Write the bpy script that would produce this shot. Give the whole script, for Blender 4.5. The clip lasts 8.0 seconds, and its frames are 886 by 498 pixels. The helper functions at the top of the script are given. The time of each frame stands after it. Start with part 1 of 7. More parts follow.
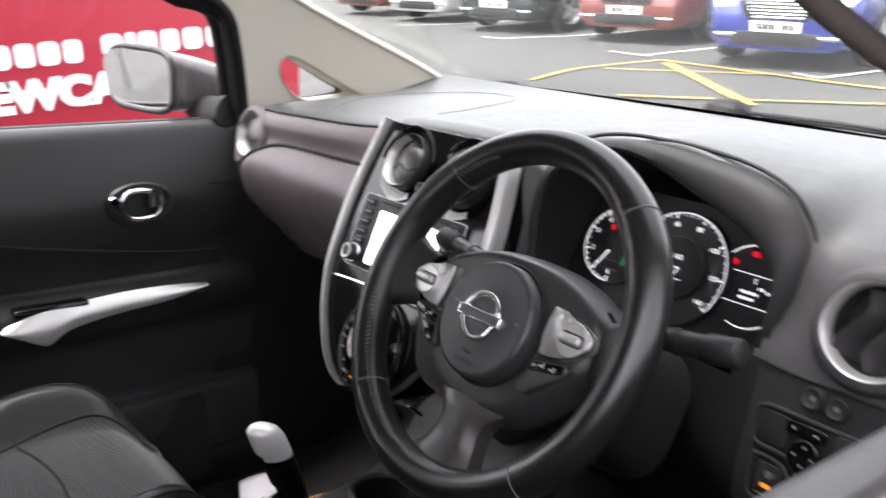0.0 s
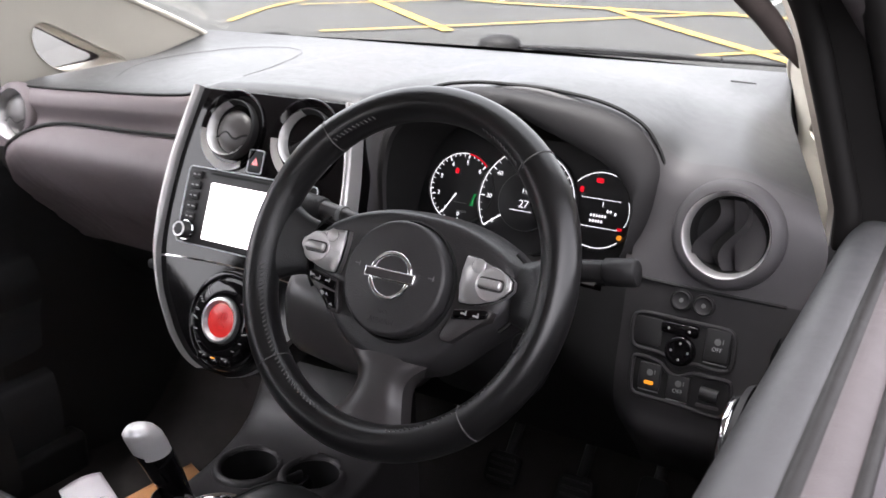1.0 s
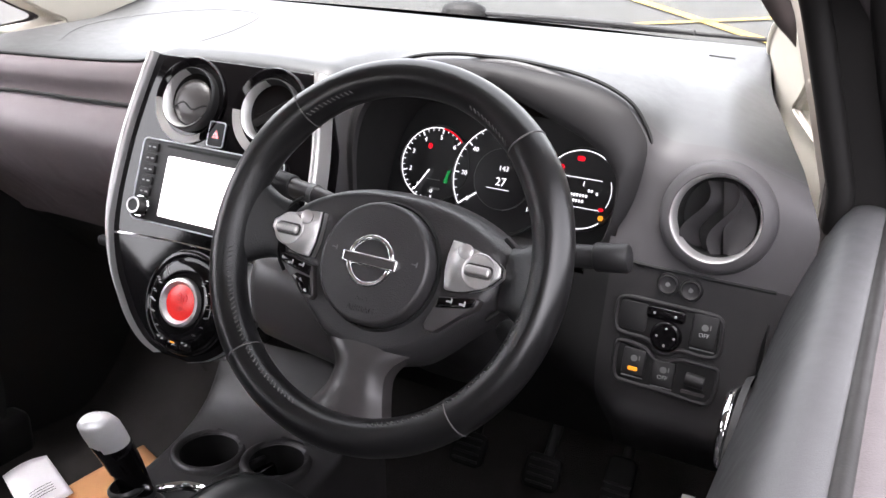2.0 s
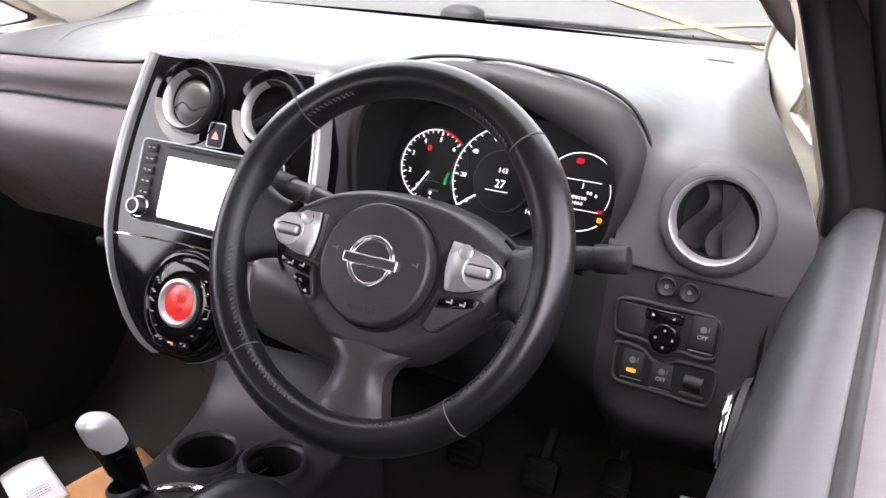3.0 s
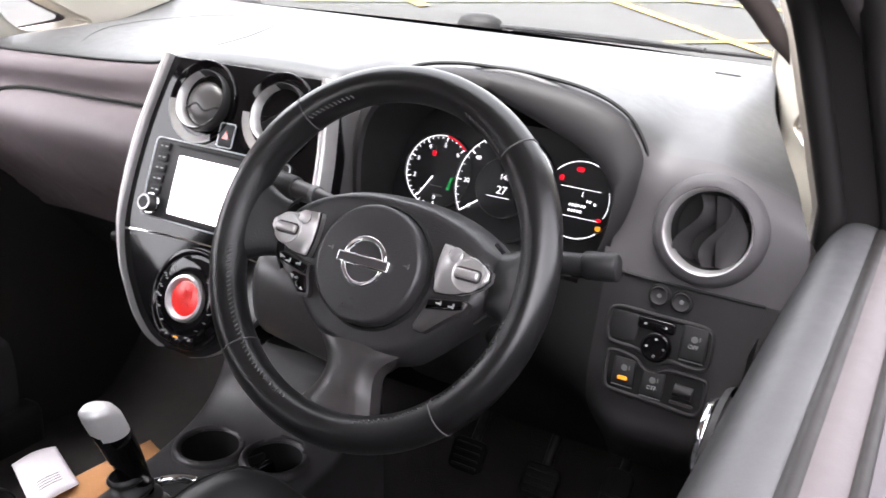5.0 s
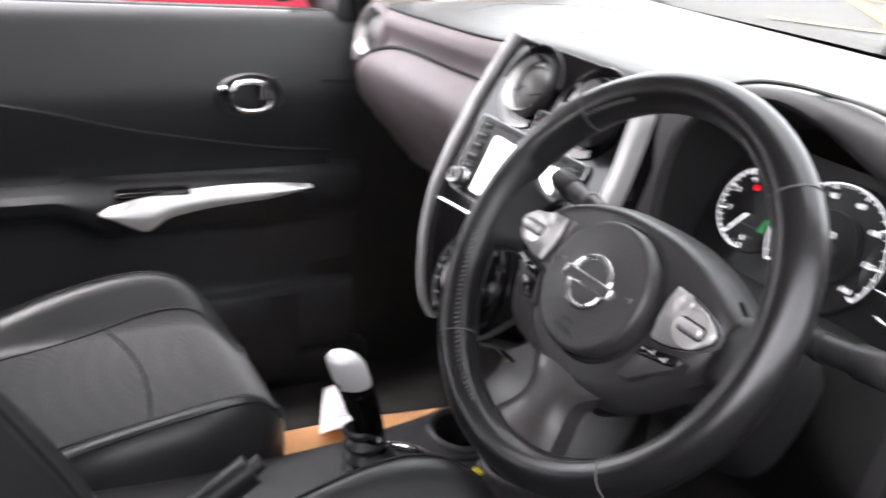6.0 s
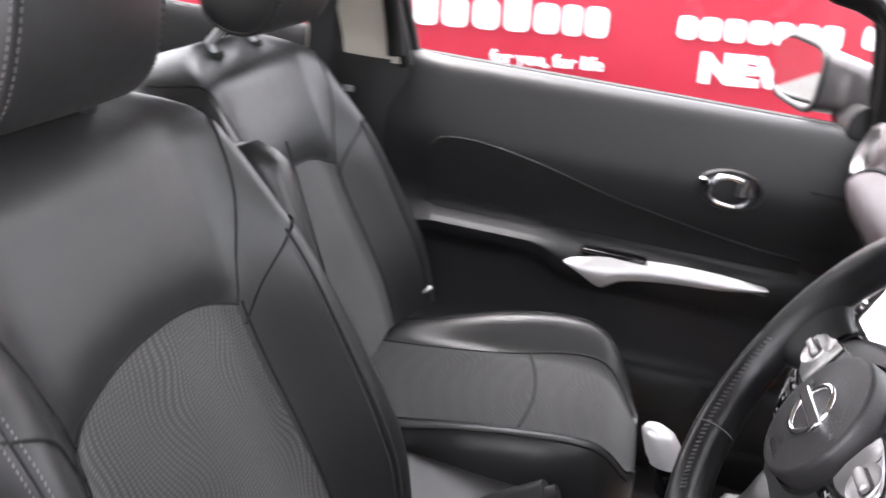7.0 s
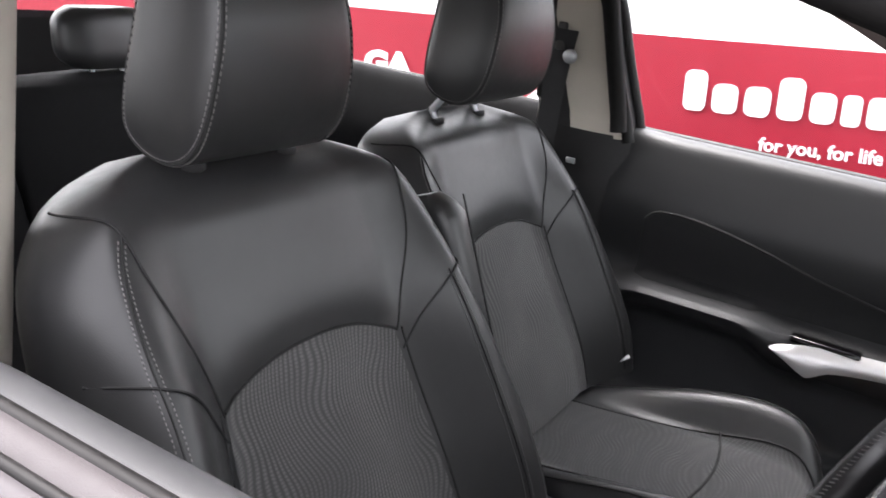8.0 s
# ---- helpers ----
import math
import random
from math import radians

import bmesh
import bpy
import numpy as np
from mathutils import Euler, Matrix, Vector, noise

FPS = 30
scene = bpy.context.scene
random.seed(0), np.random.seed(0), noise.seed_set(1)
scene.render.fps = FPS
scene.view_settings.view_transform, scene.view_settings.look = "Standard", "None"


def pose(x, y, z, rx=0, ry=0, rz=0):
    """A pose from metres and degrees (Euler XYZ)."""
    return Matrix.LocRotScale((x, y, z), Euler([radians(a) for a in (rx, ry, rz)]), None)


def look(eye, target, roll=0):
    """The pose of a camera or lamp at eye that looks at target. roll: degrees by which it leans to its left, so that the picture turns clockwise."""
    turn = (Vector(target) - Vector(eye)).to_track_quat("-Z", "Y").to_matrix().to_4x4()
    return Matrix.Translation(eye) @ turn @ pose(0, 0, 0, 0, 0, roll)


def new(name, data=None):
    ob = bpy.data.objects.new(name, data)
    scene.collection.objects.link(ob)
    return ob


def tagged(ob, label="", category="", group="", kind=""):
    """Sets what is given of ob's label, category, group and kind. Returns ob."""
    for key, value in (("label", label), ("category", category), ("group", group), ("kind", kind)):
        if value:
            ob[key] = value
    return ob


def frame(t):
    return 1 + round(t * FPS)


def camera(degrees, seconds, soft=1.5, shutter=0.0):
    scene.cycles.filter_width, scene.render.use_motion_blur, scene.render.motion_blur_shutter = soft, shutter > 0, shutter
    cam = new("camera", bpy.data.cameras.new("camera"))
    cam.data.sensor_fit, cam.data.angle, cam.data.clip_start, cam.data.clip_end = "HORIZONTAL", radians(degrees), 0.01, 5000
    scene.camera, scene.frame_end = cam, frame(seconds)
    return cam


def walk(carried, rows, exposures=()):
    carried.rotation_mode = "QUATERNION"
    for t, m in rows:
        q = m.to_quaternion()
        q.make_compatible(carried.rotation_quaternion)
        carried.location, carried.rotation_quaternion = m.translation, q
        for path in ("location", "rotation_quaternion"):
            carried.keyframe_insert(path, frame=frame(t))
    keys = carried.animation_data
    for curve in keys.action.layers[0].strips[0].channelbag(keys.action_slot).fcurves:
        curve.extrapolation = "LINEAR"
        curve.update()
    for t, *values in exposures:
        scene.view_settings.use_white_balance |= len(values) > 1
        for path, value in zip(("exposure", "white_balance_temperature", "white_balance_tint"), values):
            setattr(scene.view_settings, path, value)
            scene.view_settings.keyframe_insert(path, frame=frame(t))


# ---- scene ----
cam = camera(52.9, 8.0, shutter=0.4)
METRES, EYE, TILT, LEAN, TURN = 1.0, 1.25, -12.0, 0.0, 0.0
EXPOSURES = [(0, 3.18, 6500, 16), (0.7, 3.06, 6500, 17.5), (1.5, 3.46, 6500, 17.5), (4.2, 3.81, 6500, 17.5), (5.5, 3.70, 6500, 17.5), (6, 3.84, 6500, 16), (7, 3.84, 6500, 17), (8, 3.42, 6500, 16)]
PATH = [
    (0, (0.932, -0.52, 1.262), (-0.562, 0.693, 0.716), 2.5),
    (0.3, (0.958, -0.609, 1.267), (-0.358, 0.791, 0.711), 1.9),
    (0.5, (0.937, -0.636, 1.272), (-0.286, 0.837, 0.693), 1.1),
    (0.7, (0.883, -0.652, 1.275), (-0.237, 0.889, 0.665), 0.5),
    (1, (0.804, -0.652, 1.285), (-0.18, 0.957, 0.62), 0.1),
    (1.5, (0.751, -0.629, 1.287), (-0.124, 1.013, 0.552), 1.0),
    (3, (0.743, -0.634, 1.284), (-0.106, 1.024, 0.555), 2.0),
    (3.5, (0.759, -0.64, 1.285), (-0.09, 1.022, 0.567), 1.9),
    (4, (0.773, -0.646, 1.287), (-0.075, 1.021, 0.579), 1.9),
    (4.2, (0.778, -0.647, 1.288), (-0.069, 1.022, 0.581), 2.0),
    (5.3, (0.784, -0.607, 1.281), (-0.223, 0.961, 0.556), 4.4),
    (5.5, (0.798, -0.56, 1.273), (-0.359, 0.897, 0.539), 5.4),
    (5.8, (0.827, -0.496, 1.277), (-0.572, 0.708, 0.507), 6.5),
    (6, (0.848, -0.451, 1.269), (-0.718, 0.523, 0.497), 7.0),
    (6.2, (0.876, -0.407, 1.265), (-0.821, 0.315, 0.49), 6.9),
    (6.5, (0.933, -0.352, 1.277), (-0.882, -0.004, 0.511), 7.1),
    (6.8, (0.986, -0.261, 1.3), (-0.867, -0.315, 0.549), 7.7),
    (7, (1.001, -0.184, 1.306), (-0.831, -0.5, 0.568), 8.5),
    (7.2, (1.023, -0.097, 1.311), (-0.762, -0.64, 0.589), 8.5),
    (7.5, (1.046, -0.002, 1.314), (-0.666, -0.775, 0.627), 8.0),
    (8, (1.039, -0.007, 1.321), (-0.603, -0.948, 0.673), 7.4),
]
walk(cam, [(t, look(eye, target, roll)) for t, eye, target, roll in PATH], exposures=EXPOSURES)

# world: an overcast sky and a soft, weak sun
world = bpy.data.worlds.new("overcast")
scene.world = world
world.use_nodes = True
wn = world.node_tree
wn.nodes.clear()
sky = wn.nodes.new("ShaderNodeTexSky")
sky.sky_type = 'NISHITA'
sky.sun_disc = False
sky.sun_elevation = radians(60)
sky.sun_rotation = radians(205)
sky.dust_density = 4.0
sky.ozone_density = 0.4
grey = wn.nodes.new("ShaderNodeHueSaturation")
grey.inputs["Saturation"].default_value = 0.12
back = wn.nodes.new("ShaderNodeBackground")
back.inputs["Strength"].default_value = 0.15
wout = wn.nodes.new("ShaderNodeOutputWorld")
wn.links.new(sky.outputs["Color"], grey.inputs["Color"])
wn.links.new(grey.outputs["Color"], back.inputs["Color"])
wn.links.new(back.outputs["Background"], wout.inputs["Surface"])
sun_data = bpy.data.lights.new("sun", 'SUN')
sun_data.energy, sun_data.angle, sun_data.color = 1.15, radians(28), (1.0, 0.97, 0.93)
sun_ob = new("sun", sun_data)
sun_ob.matrix_world = look((-0.5, -3.5, 12), (0, 0, 0))

# ---------------------------------------------------------------- materials


def material(name):
    m = bpy.data.materials.new(name)
    m.use_nodes = True
    nt = m.node_tree
    return m, nt, nt.nodes["Principled BSDF"]


def node(nt, kind, **values):
    n = nt.nodes.new(kind)
    for key, v in values.items():
        n.inputs[key].default_value = v
    return n


def surface(name, colour, rough=0.5, metal=0.0, grain=0.0, grain_scale=900.0, vary=0.15, vary_scale=18.0,
            bump=0.15, coat=0.0, spec=0.5, rough_vary=0.08, pebble=False):
    """A worn real surface: two scales of tone, uneven gloss and a fine relief."""
    m, nt, bsdf = material(name)
    co = nt.nodes.new("ShaderNodeTexCoord")
    big = node(nt, "ShaderNodeTexNoise", Scale=vary_scale, Detail=5.0, Roughness=0.6)
    nt.links.new(co.outputs["Object"], big.inputs["Vector"])
    ramp = nt.nodes.new("ShaderNodeMapRange")
    ramp.inputs["To Min"].default_value, ramp.inputs["To Max"].default_value = 1 - vary, 1 + vary
    nt.links.new(big.outputs["Fac"], ramp.inputs["Value"])
    mix = nt.nodes.new("ShaderNodeVectorMath")
    mix.operation = 'SCALE'
    mix.inputs[0].default_value = colour[:3]
    nt.links.new(ramp.outputs["Result"], mix.inputs["Scale"])
    nt.links.new(mix.outputs["Vector"], bsdf.inputs["Base Color"])
    rr = nt.nodes.new("ShaderNodeMapRange")
    rr.inputs["To Min"].default_value, rr.inputs["To Max"].default_value = max(0.02, rough - rough_vary), min(1, rough + rough_vary)
    mid = node(nt, "ShaderNodeTexNoise", Scale=vary_scale * 4.3, Detail=4.0)
    nt.links.new(co.outputs["Object"], mid.inputs["Vector"])
    nt.links.new(mid.outputs["Fac"], rr.inputs["Value"])
    nt.links.new(rr.outputs["Result"], bsdf.inputs["Roughness"])
    bsdf.inputs["Metallic"].default_value = metal
    bsdf.inputs["Coat Weight"].default_value = coat
    bsdf.inputs["Coat Roughness"].default_value = 0.05
    bsdf.inputs["Specular IOR Level"].default_value = spec
    if grain:
        if pebble:
            fine = node(nt, "ShaderNodeTexVoronoi", Scale=grain_scale)
            out = fine.outputs["Distance"]
        else:
            fine = node(nt, "ShaderNodeTexNoise", Scale=grain_scale, Detail=2.0)
            out = fine.outputs["Fac"]
        nt.links.new(co.outputs["Object"], fine.inputs["Vector"])
        b = node(nt, "ShaderNodeBump", Strength=bump, Distance=grain)
        nt.links.new(out, b.inputs["Height"])
        nt.links.new(b.outputs["Normal"], bsdf.inputs["Normal"])
    return m


def glowing(name, colour, strength):
    m, nt, bsdf = material(name)
    bsdf.inputs["Base Color"].default_value = (*[c * 0.3 for c in colour], 1)
    bsdf.inputs["Emission Color"].default_value = (*colour, 1)
    bsdf.inputs["Emission Strength"].default_value = strength
    bsdf.inputs["Roughness"].default_value = 0.25
    return m


def pane(name, tint, gloss=1.0):
    """Window glass: clear through, with a mirror gloss by the angle."""
    m, nt, bsdf = material(name)
    nt.nodes.remove(bsdf)
    out = nt.nodes["Material Output"]
    clear = nt.nodes.new("ShaderNodeBsdfTransparent")
    clear.inputs["Color"].default_value = (*tint, 1)
    shine = node(nt, "ShaderNodeBsdfGlossy", Roughness=0.01)
    fres = nt.nodes.new("ShaderNodeLayerWeight")
    fres.inputs["Blend"].default_value = 0.5
    p5 = nt.nodes.new("ShaderNodeMath")
    p5.operation = 'POWER'
    p5.inputs[1].default_value = 5.0
    nt.links.new(fres.outputs["Facing"], p5.inputs[0])
    k = nt.nodes.new("ShaderNodeMath")
    k.operation = 'MULTIPLY_ADD'
    k.inputs[1].default_value = 0.9 * gloss
    k.inputs[2].default_value = 0.035 * gloss
    nt.links.new(p5.outputs["Value"], k.inputs[0])
    mx = nt.nodes.new("ShaderNodeMixShader")
    nt.links.new(k.outputs["Value"], mx.inputs["Fac"])
    nt.links.new(clear.outputs[0], mx.inputs[1])
    nt.links.new(shine.outputs[0], mx.inputs[2])
    nt.links.new(mx.outputs[0], out.inputs["Surface"])
    return m


def woven(name, dark, light, across, wave=0.0, stitch=80.0):
    """Seat cloth: rows of small light dashes on a dark weave, bending slightly."""
    m, nt, bsdf = material(name)
    co = nt.nodes.new("ShaderNodeTexCoord")
    turn = nt.nodes.new("ShaderNodeMapping")
    turn.inputs["Rotation"].default_value = across
    nt.links.new(co.outputs["Object"], turn.inputs["Vector"])
    rows = node(nt, "ShaderNodeTexWave", Scale=wave, Distortion=34.0, Detail=0.0)
    rows.inputs["Detail Scale"].default_value = 0.22
    nt.links.new(turn.outputs["Vector"], rows.inputs["Vector"])
    dash = node(nt, "ShaderNodeTexWave", Scale=stitch, Distortion=3.0)
    dash.bands_direction = 'Z'
    nt.links.new(turn.outputs["Vector"], dash.inputs["Vector"])
    big = node(nt, "ShaderNodeTexNoise", Scale=9.0, Detail=4.0)
    nt.links.new(co.outputs["Object"], big.inputs["Vector"])
    mul = nt.nodes.new("ShaderNodeMath")
    mul.operation = 'MULTIPLY'
    nt.links.new(rows.outputs["Fac"], mul.inputs[0])
    soft = node(nt, "ShaderNodeMapRange")
    soft.inputs["To Min"].default_value, soft.inputs["To Max"].default_value = 0.40, 1.0
    nt.links.new(dash.outputs["Fac"], soft.inputs["Value"])
    nt.links.new(soft.outputs["Result"], mul.inputs[1])
    mul2 = nt.nodes.new("ShaderNodeMath")
    mul2.operation = 'MULTIPLY'
    nt.links.new(mul.outputs[0], mul2.inputs[0])
    nt.links.new(big.outputs["Fac"], mul2.inputs[1])
    ramp = nt.nodes.new("ShaderNodeMix")
    ramp.data_type = 'RGBA'
    ramp.inputs["A"].default_value = (*dark, 1)
    ramp.inputs["B"].default_value = (*light, 1)
    nt.links.new(mul2.outputs[0], ramp.inputs["Factor"])
    nt.links.new(ramp.outputs["Result"], bsdf.inputs["Base Color"])
    bsdf.inputs["Roughness"].default_value = 0.85
    bsdf.inputs["Sheen Weight"].default_value = 0.25
    b = node(nt, "ShaderNodeBump", Strength=0.5, Distance=0.0008)
    nt.links.new(mul.outputs[0], b.inputs["Height"])
    nt.links.new(b.outputs["Normal"], bsdf.inputs["Normal"])
    return m


M_PAD = surface("soft_dash_plastic", (0.038, 0.0384, 0.040), 0.44, grain=0.0006, grain_scale=1400, bump=0.3, vary=0.08, spec=0.5)
# pad plastic made paler and mauve: window light put into the base colour
M_FASCIA = surface("lit_fascia_plastic", (0.124, 0.103, 0.108), 0.5, grain=0.0004, grain_scale=1200, bump=0.3, vary=0.12, spec=0.35)
M_LOWER = surface("dark_lower_plastic", (0.017, 0.0165, 0.017), 0.48, grain=0.0005, grain_scale=1000, bump=0.3, spec=0.28)
M_DOORP = surface("shaded_door_plastic", (0.015, 0.0152, 0.016), 0.48, grain=0.0005, grain_scale=1100, bump=0.2, spec=0.30, rough_vary=0.03, vary=0.08)
M_DOORC = surface("door_cloth", (0.016, 0.016, 0.0167), 0.9, grain=0.0008, grain_scale=700, bump=0.5, spec=0.15)
M_REARCLOTH = surface("black_rear_cloth", (0.010, 0.010, 0.0105), 0.9, grain=0.0008, grain_scale=700, bump=0.5, spec=0.1)
M_LEATHER = surface("black_leather", (0.019, 0.019, 0.0194), 0.40, grain=0.0004, grain_scale=760, bump=0.13, pebble=True, vary=0.2)
M_RIM = surface("worn_wheel_leather", (0.0085, 0.0081, 0.0085), 0.30, grain=0.0003, grain_scale=900, bump=0.14, pebble=True, vary=0.08, rough_vary=0.04)
M_PERF = surface("perforated_leather", (0.010, 0.010, 0.0105), 0.42, grain=0.0005, grain_scale=650, bump=0.35, pebble=True)
M_HUB = surface("hub_plastic", (0.029, 0.0275, 0.0285), 0.36, grain=0.0006, grain_scale=800, bump=0.4, pebble=True, vary=0.06)
M_SPOKE = surface("spoke_grey_plastic", (0.045, 0.041, 0.0412), 0.36, grain=0.0004, grain_scale=800, bump=0.25)
M_GLOSS = surface("piano_black", (0.004, 0.0035, 0.004), 0.07, coat=0.0, rough_vary=0.03, vary=0.1, spec=0.28)
M_SILVER = surface("satin_silver_trim", (0.55, 0.538, 0.535), 0.40, metal=0.8, vary=0.06, rough_vary=0.05)
M_CHROME = surface("bright_chrome", (0.82, 0.82, 0.83), 0.07, metal=1.0, vary=0.03, rough_vary=0.03)
M_BEIGE = surface("beige_pillar_trim", (0.47, 0.435, 0.375), 0.65, grain=0.0004, grain_scale=900, vary=0.06)
M_LINER = surface("beige_headliner", (0.66, 0.62, 0.55), 0.95, grain=0.0006, grain_scale=1200, vary=0.05)
M_RUBBER = surface("black_rubber_seal", (0.0075, 0.007, 0.007), 0.55, grain=0.0005, grain_scale=500, spec=0.18)
M_CARPET = surface("dark_carpet", (0.036, 0.033, 0.0325), 0.95, grain=0.003, grain_scale=600, bump=0.9, vary=0.3, spec=0.05)
M_PAINT = surface("lilac_grey_metallic_paint", (0.024, 0.0205, 0.0235), 0.40, metal=0.1, coat=0.05, spec=0.22, grain=0.0001, grain_scale=3000, vary=0.05)
M_FLOCK = surface("flocked_seal", (0.034, 0.029, 0.031), 0.7, grain=0.0006, grain_scale=700, bump=0.4)
M_KNEE = surface("dark_and_shaded_plastic", (0.014, 0.0137, 0.014), 0.65, grain=0.0005, grain_scale=1000, bump=0.3, spec=0.10)
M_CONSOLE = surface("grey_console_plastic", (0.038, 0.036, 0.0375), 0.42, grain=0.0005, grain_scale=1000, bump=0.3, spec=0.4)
# the pad's plastic again, brightened in colour for the light on the driver's side
M_DRIVERFASCIA = surface("lit_driver_fascia", (0.060, 0.0572, 0.060), 0.5, grain=0.0005, grain_scale=1200, bump=0.3, spec=0.22)
M_SHELL = surface("grey_mirror_shell", (0.085, 0.078, 0.08), 0.3, metal=0.2, coat=0.3, vary=0.06)
M_PILLARSHADE = surface("brown_grey_pillar_shade", (0.085, 0.068, 0.064), 0.85, grain=0.0006, grain_scale=700, bump=0.4, spec=0.2)
M_DOORD = surface("lit_door_plastic", (0.031, 0.0316, 0.0334), 0.52, grain=0.0005, grain_scale=1100, bump=0.3, spec=0.25)
M_KNOB = surface("bright_satin_knob", (0.82, 0.81, 0.81), 0.42, metal=0.45, vary=0.04, rough_vary=0.04)
M_SWITCHES = surface("switch_plastic_with_shade", (0.025, 0.0238, 0.0248), 0.52, grain=0.0005, grain_scale=1100, bump=0.3, spec=0.2)
M_BLACKOUT = surface("black_glass_border", (0.0035, 0.0035, 0.0035), 0.9, spec=0.04)
M_FRAME = surface("charcoal_window_channel", (0.060, 0.053, 0.056), 0.55, grain=0.0005, grain_scale=600, spec=0.3)
M_RENDER = surface("pale_backdrop_render", (0.80, 0.80, 0.79), 0.85, grain=0.004, grain_scale=80, vary=0.05, vary_scale=1.5)
M_SEAM = surface("dark_seam", (0.006, 0.006, 0.006), 0.8)
M_STITCH = surface("grey_thread", (0.16, 0.15, 0.15), 0.8)
M_STITCHD = surface("dark_thread", (0.085, 0.082, 0.082), 0.8)
M_CLOTH = woven("striped_seat_cloth", (0.026, 0.0255, 0.026), (0.17, 0.165, 0.16), (0, 0, radians(6)), 50.0, 90.0)
M_CLOTH2 = woven("striped_cushion_cloth", (0.023, 0.0225, 0.023), (0.066, 0.0645, 0.065), (0, 0, radians(76)), 44.0, 150.0)
M_BELT = surface("belt_webbing", (0.014, 0.014, 0.015), 0.75, grain=0.0008, grain_scale=900, bump=0.5)
M_GLASS = pane("window_glass", (0.97, 0.98, 0.98))
M_SCREENGLASS = pane("windscreen_glass", (0.93, 0.95, 0.94), 0.7)
M_WHITEGLOW = glowing("lit_display", (1.0, 0.97, 0.96), 0.55)
M_REDGLOW = glowing("lit_red_display", (1.0, 0.035, 0.028), 0.046)
M_MARK = glowing("lit_dial_print", (0.95, 0.97, 1.0), 0.15)
M_REDMARK = glowing("lit_red_print", (1.0, 0.012, 0.03), 0.075)
M_GREENMARK = glowing("lit_green_print", (0.02, 0.5, 0.12), 0.035)
M_AMBER = glowing("lit_amber", (1.0, 0.36, 0.03), 0.10)
M_DIAL = surface("black_dial_face", (0.006, 0.006, 0.007), 0.35)
M_PRINT = surface("white_print", (0.32, 0.32, 0.32), 0.6)
M_FADEDPRINT = surface("grey_print", (0.12, 0.12, 0.12), 0.6)
M_CARD = surface("brown_cardboard", (0.50, 0.25, 0.11), 0.85, grain=0.0006, grain_scale=300, vary=0.12)
M_PAPER = surface("white_paper", (0.82, 0.79, 0.83), 0.8, vary=0.04)
M_YELLOWTAG = surface("yellow_plastic", (0.75, 0.62, 0.03), 0.4)
M_REDVINYL = surface("red_banner_vinyl", (0.30, 0.006, 0.022), 0.5, grain=0.002, grain_scale=60, vary=0.08, vary_scale=3)
M_WHITEVINYL = surface("white_banner_print", (0.80, 0.79, 0.80), 0.5, vary=0.04)
M_STEEL = surface("galvanised_steel", (0.45, 0.46, 0.47), 0.45, metal=0.8, vary=0.2)
M_YELLOW = surface("worn_yellow_road_paint", (0.31, 0.195, 0.032), 0.75, grain=0.002, grain_scale=150, vary=0.35, vary_scale=14, bump=0.6)
M_WHITE = surface("worn_white_road_paint", (0.45, 0.45, 0.43), 0.75, grain=0.002, grain_scale=150, vary=0.3, vary_scale=14, bump=0.6)
M_ASPHALT = surface("worn_asphalt", (0.029, 0.029, 0.0272), 0.9, grain=0.006, grain_scale=110, vary=0.28, vary_scale=1.3, bump=0.9)
M_MIRROR = surface("mirror_glass", (0.9, 0.9, 0.9), 0.02, metal=1.0, vary=0.01, rough_vary=0.0)
M_TYRE = surface("tyre_rubber", (0.02, 0.02, 0.02), 0.8, grain=0.002, grain_scale=120)
M_ALLOY = surface("alloy_wheel", (0.55, 0.55, 0.56), 0.35, metal=0.85)
M_DARKGLASS = surface("dark_car_glass", (0.01, 0.012, 0.013), 0.05, coat=0.5)
M_LENS = surface("clear_lamp_lens", (0.55, 0.57, 0.6), 0.1, metal=0.3, coat=0.6)
M_PLATE = surface("white_number_plate", (0.75, 0.75, 0.73), 0.4, vary=0.02)
M_REDREFLECT = surface("red_lamp_lens", (0.5, 0.02, 0.02), 0.2, coat=0.5)

# ---------------------------------------------------------------- mesh helpers


def thing(name, label, category, at=(0, 0, 0), group="", kind=""):
    ob = new(name)
    ob.empty_display_size = 0.05
    ob.location = at
    return tagged(ob, label, category, group, kind)


def part(name, bm, mat, parent=None, label="", sharp=52):
    """Links a bmesh in world coordinates as one mesh under a thing or a part."""
    me = bpy.data.meshes.new(name)
    bmesh.ops.recalc_face_normals(bm, faces=bm.faces)
    for f in bm.faces:
        f.smooth = True
    bm.to_mesh(me)
    bm.free()
    me.set_sharp_from_angle(angle=radians(sharp))
    me.materials.append(mat)
    ob = new(name, me)
    if parent is not None:
        ob.parent = parent
        if parent.type == 'EMPTY':
            ob.matrix_parent_inverse = Matrix.Translation(-Vector(parent.location))
    if label:
        ob["label"] = label
    return ob


def grid(fn, us, vs, close_u=False, close_v=False, caps=False):
    """A sheet through fn(u, v); caps closes the first and last v rows of a tube."""
    bm = bmesh.new()
    rows = [[bm.verts.new(fn(u, v)) for u in us] for v in vs]
    nu, nv = len(us), len(vs)
    for j in range(nv if close_v else nv - 1):
        for i in range(nu if close_u else nu - 1):
            a, b = rows[j], rows[(j + 1) % nv]
            bm.faces.new((a[i], a[(i + 1) % nu], b[(i + 1) % nu], b[i]))
    if caps:
        bm.faces.new(rows[0])
        bm.faces.new(rows[-1])
    return bm


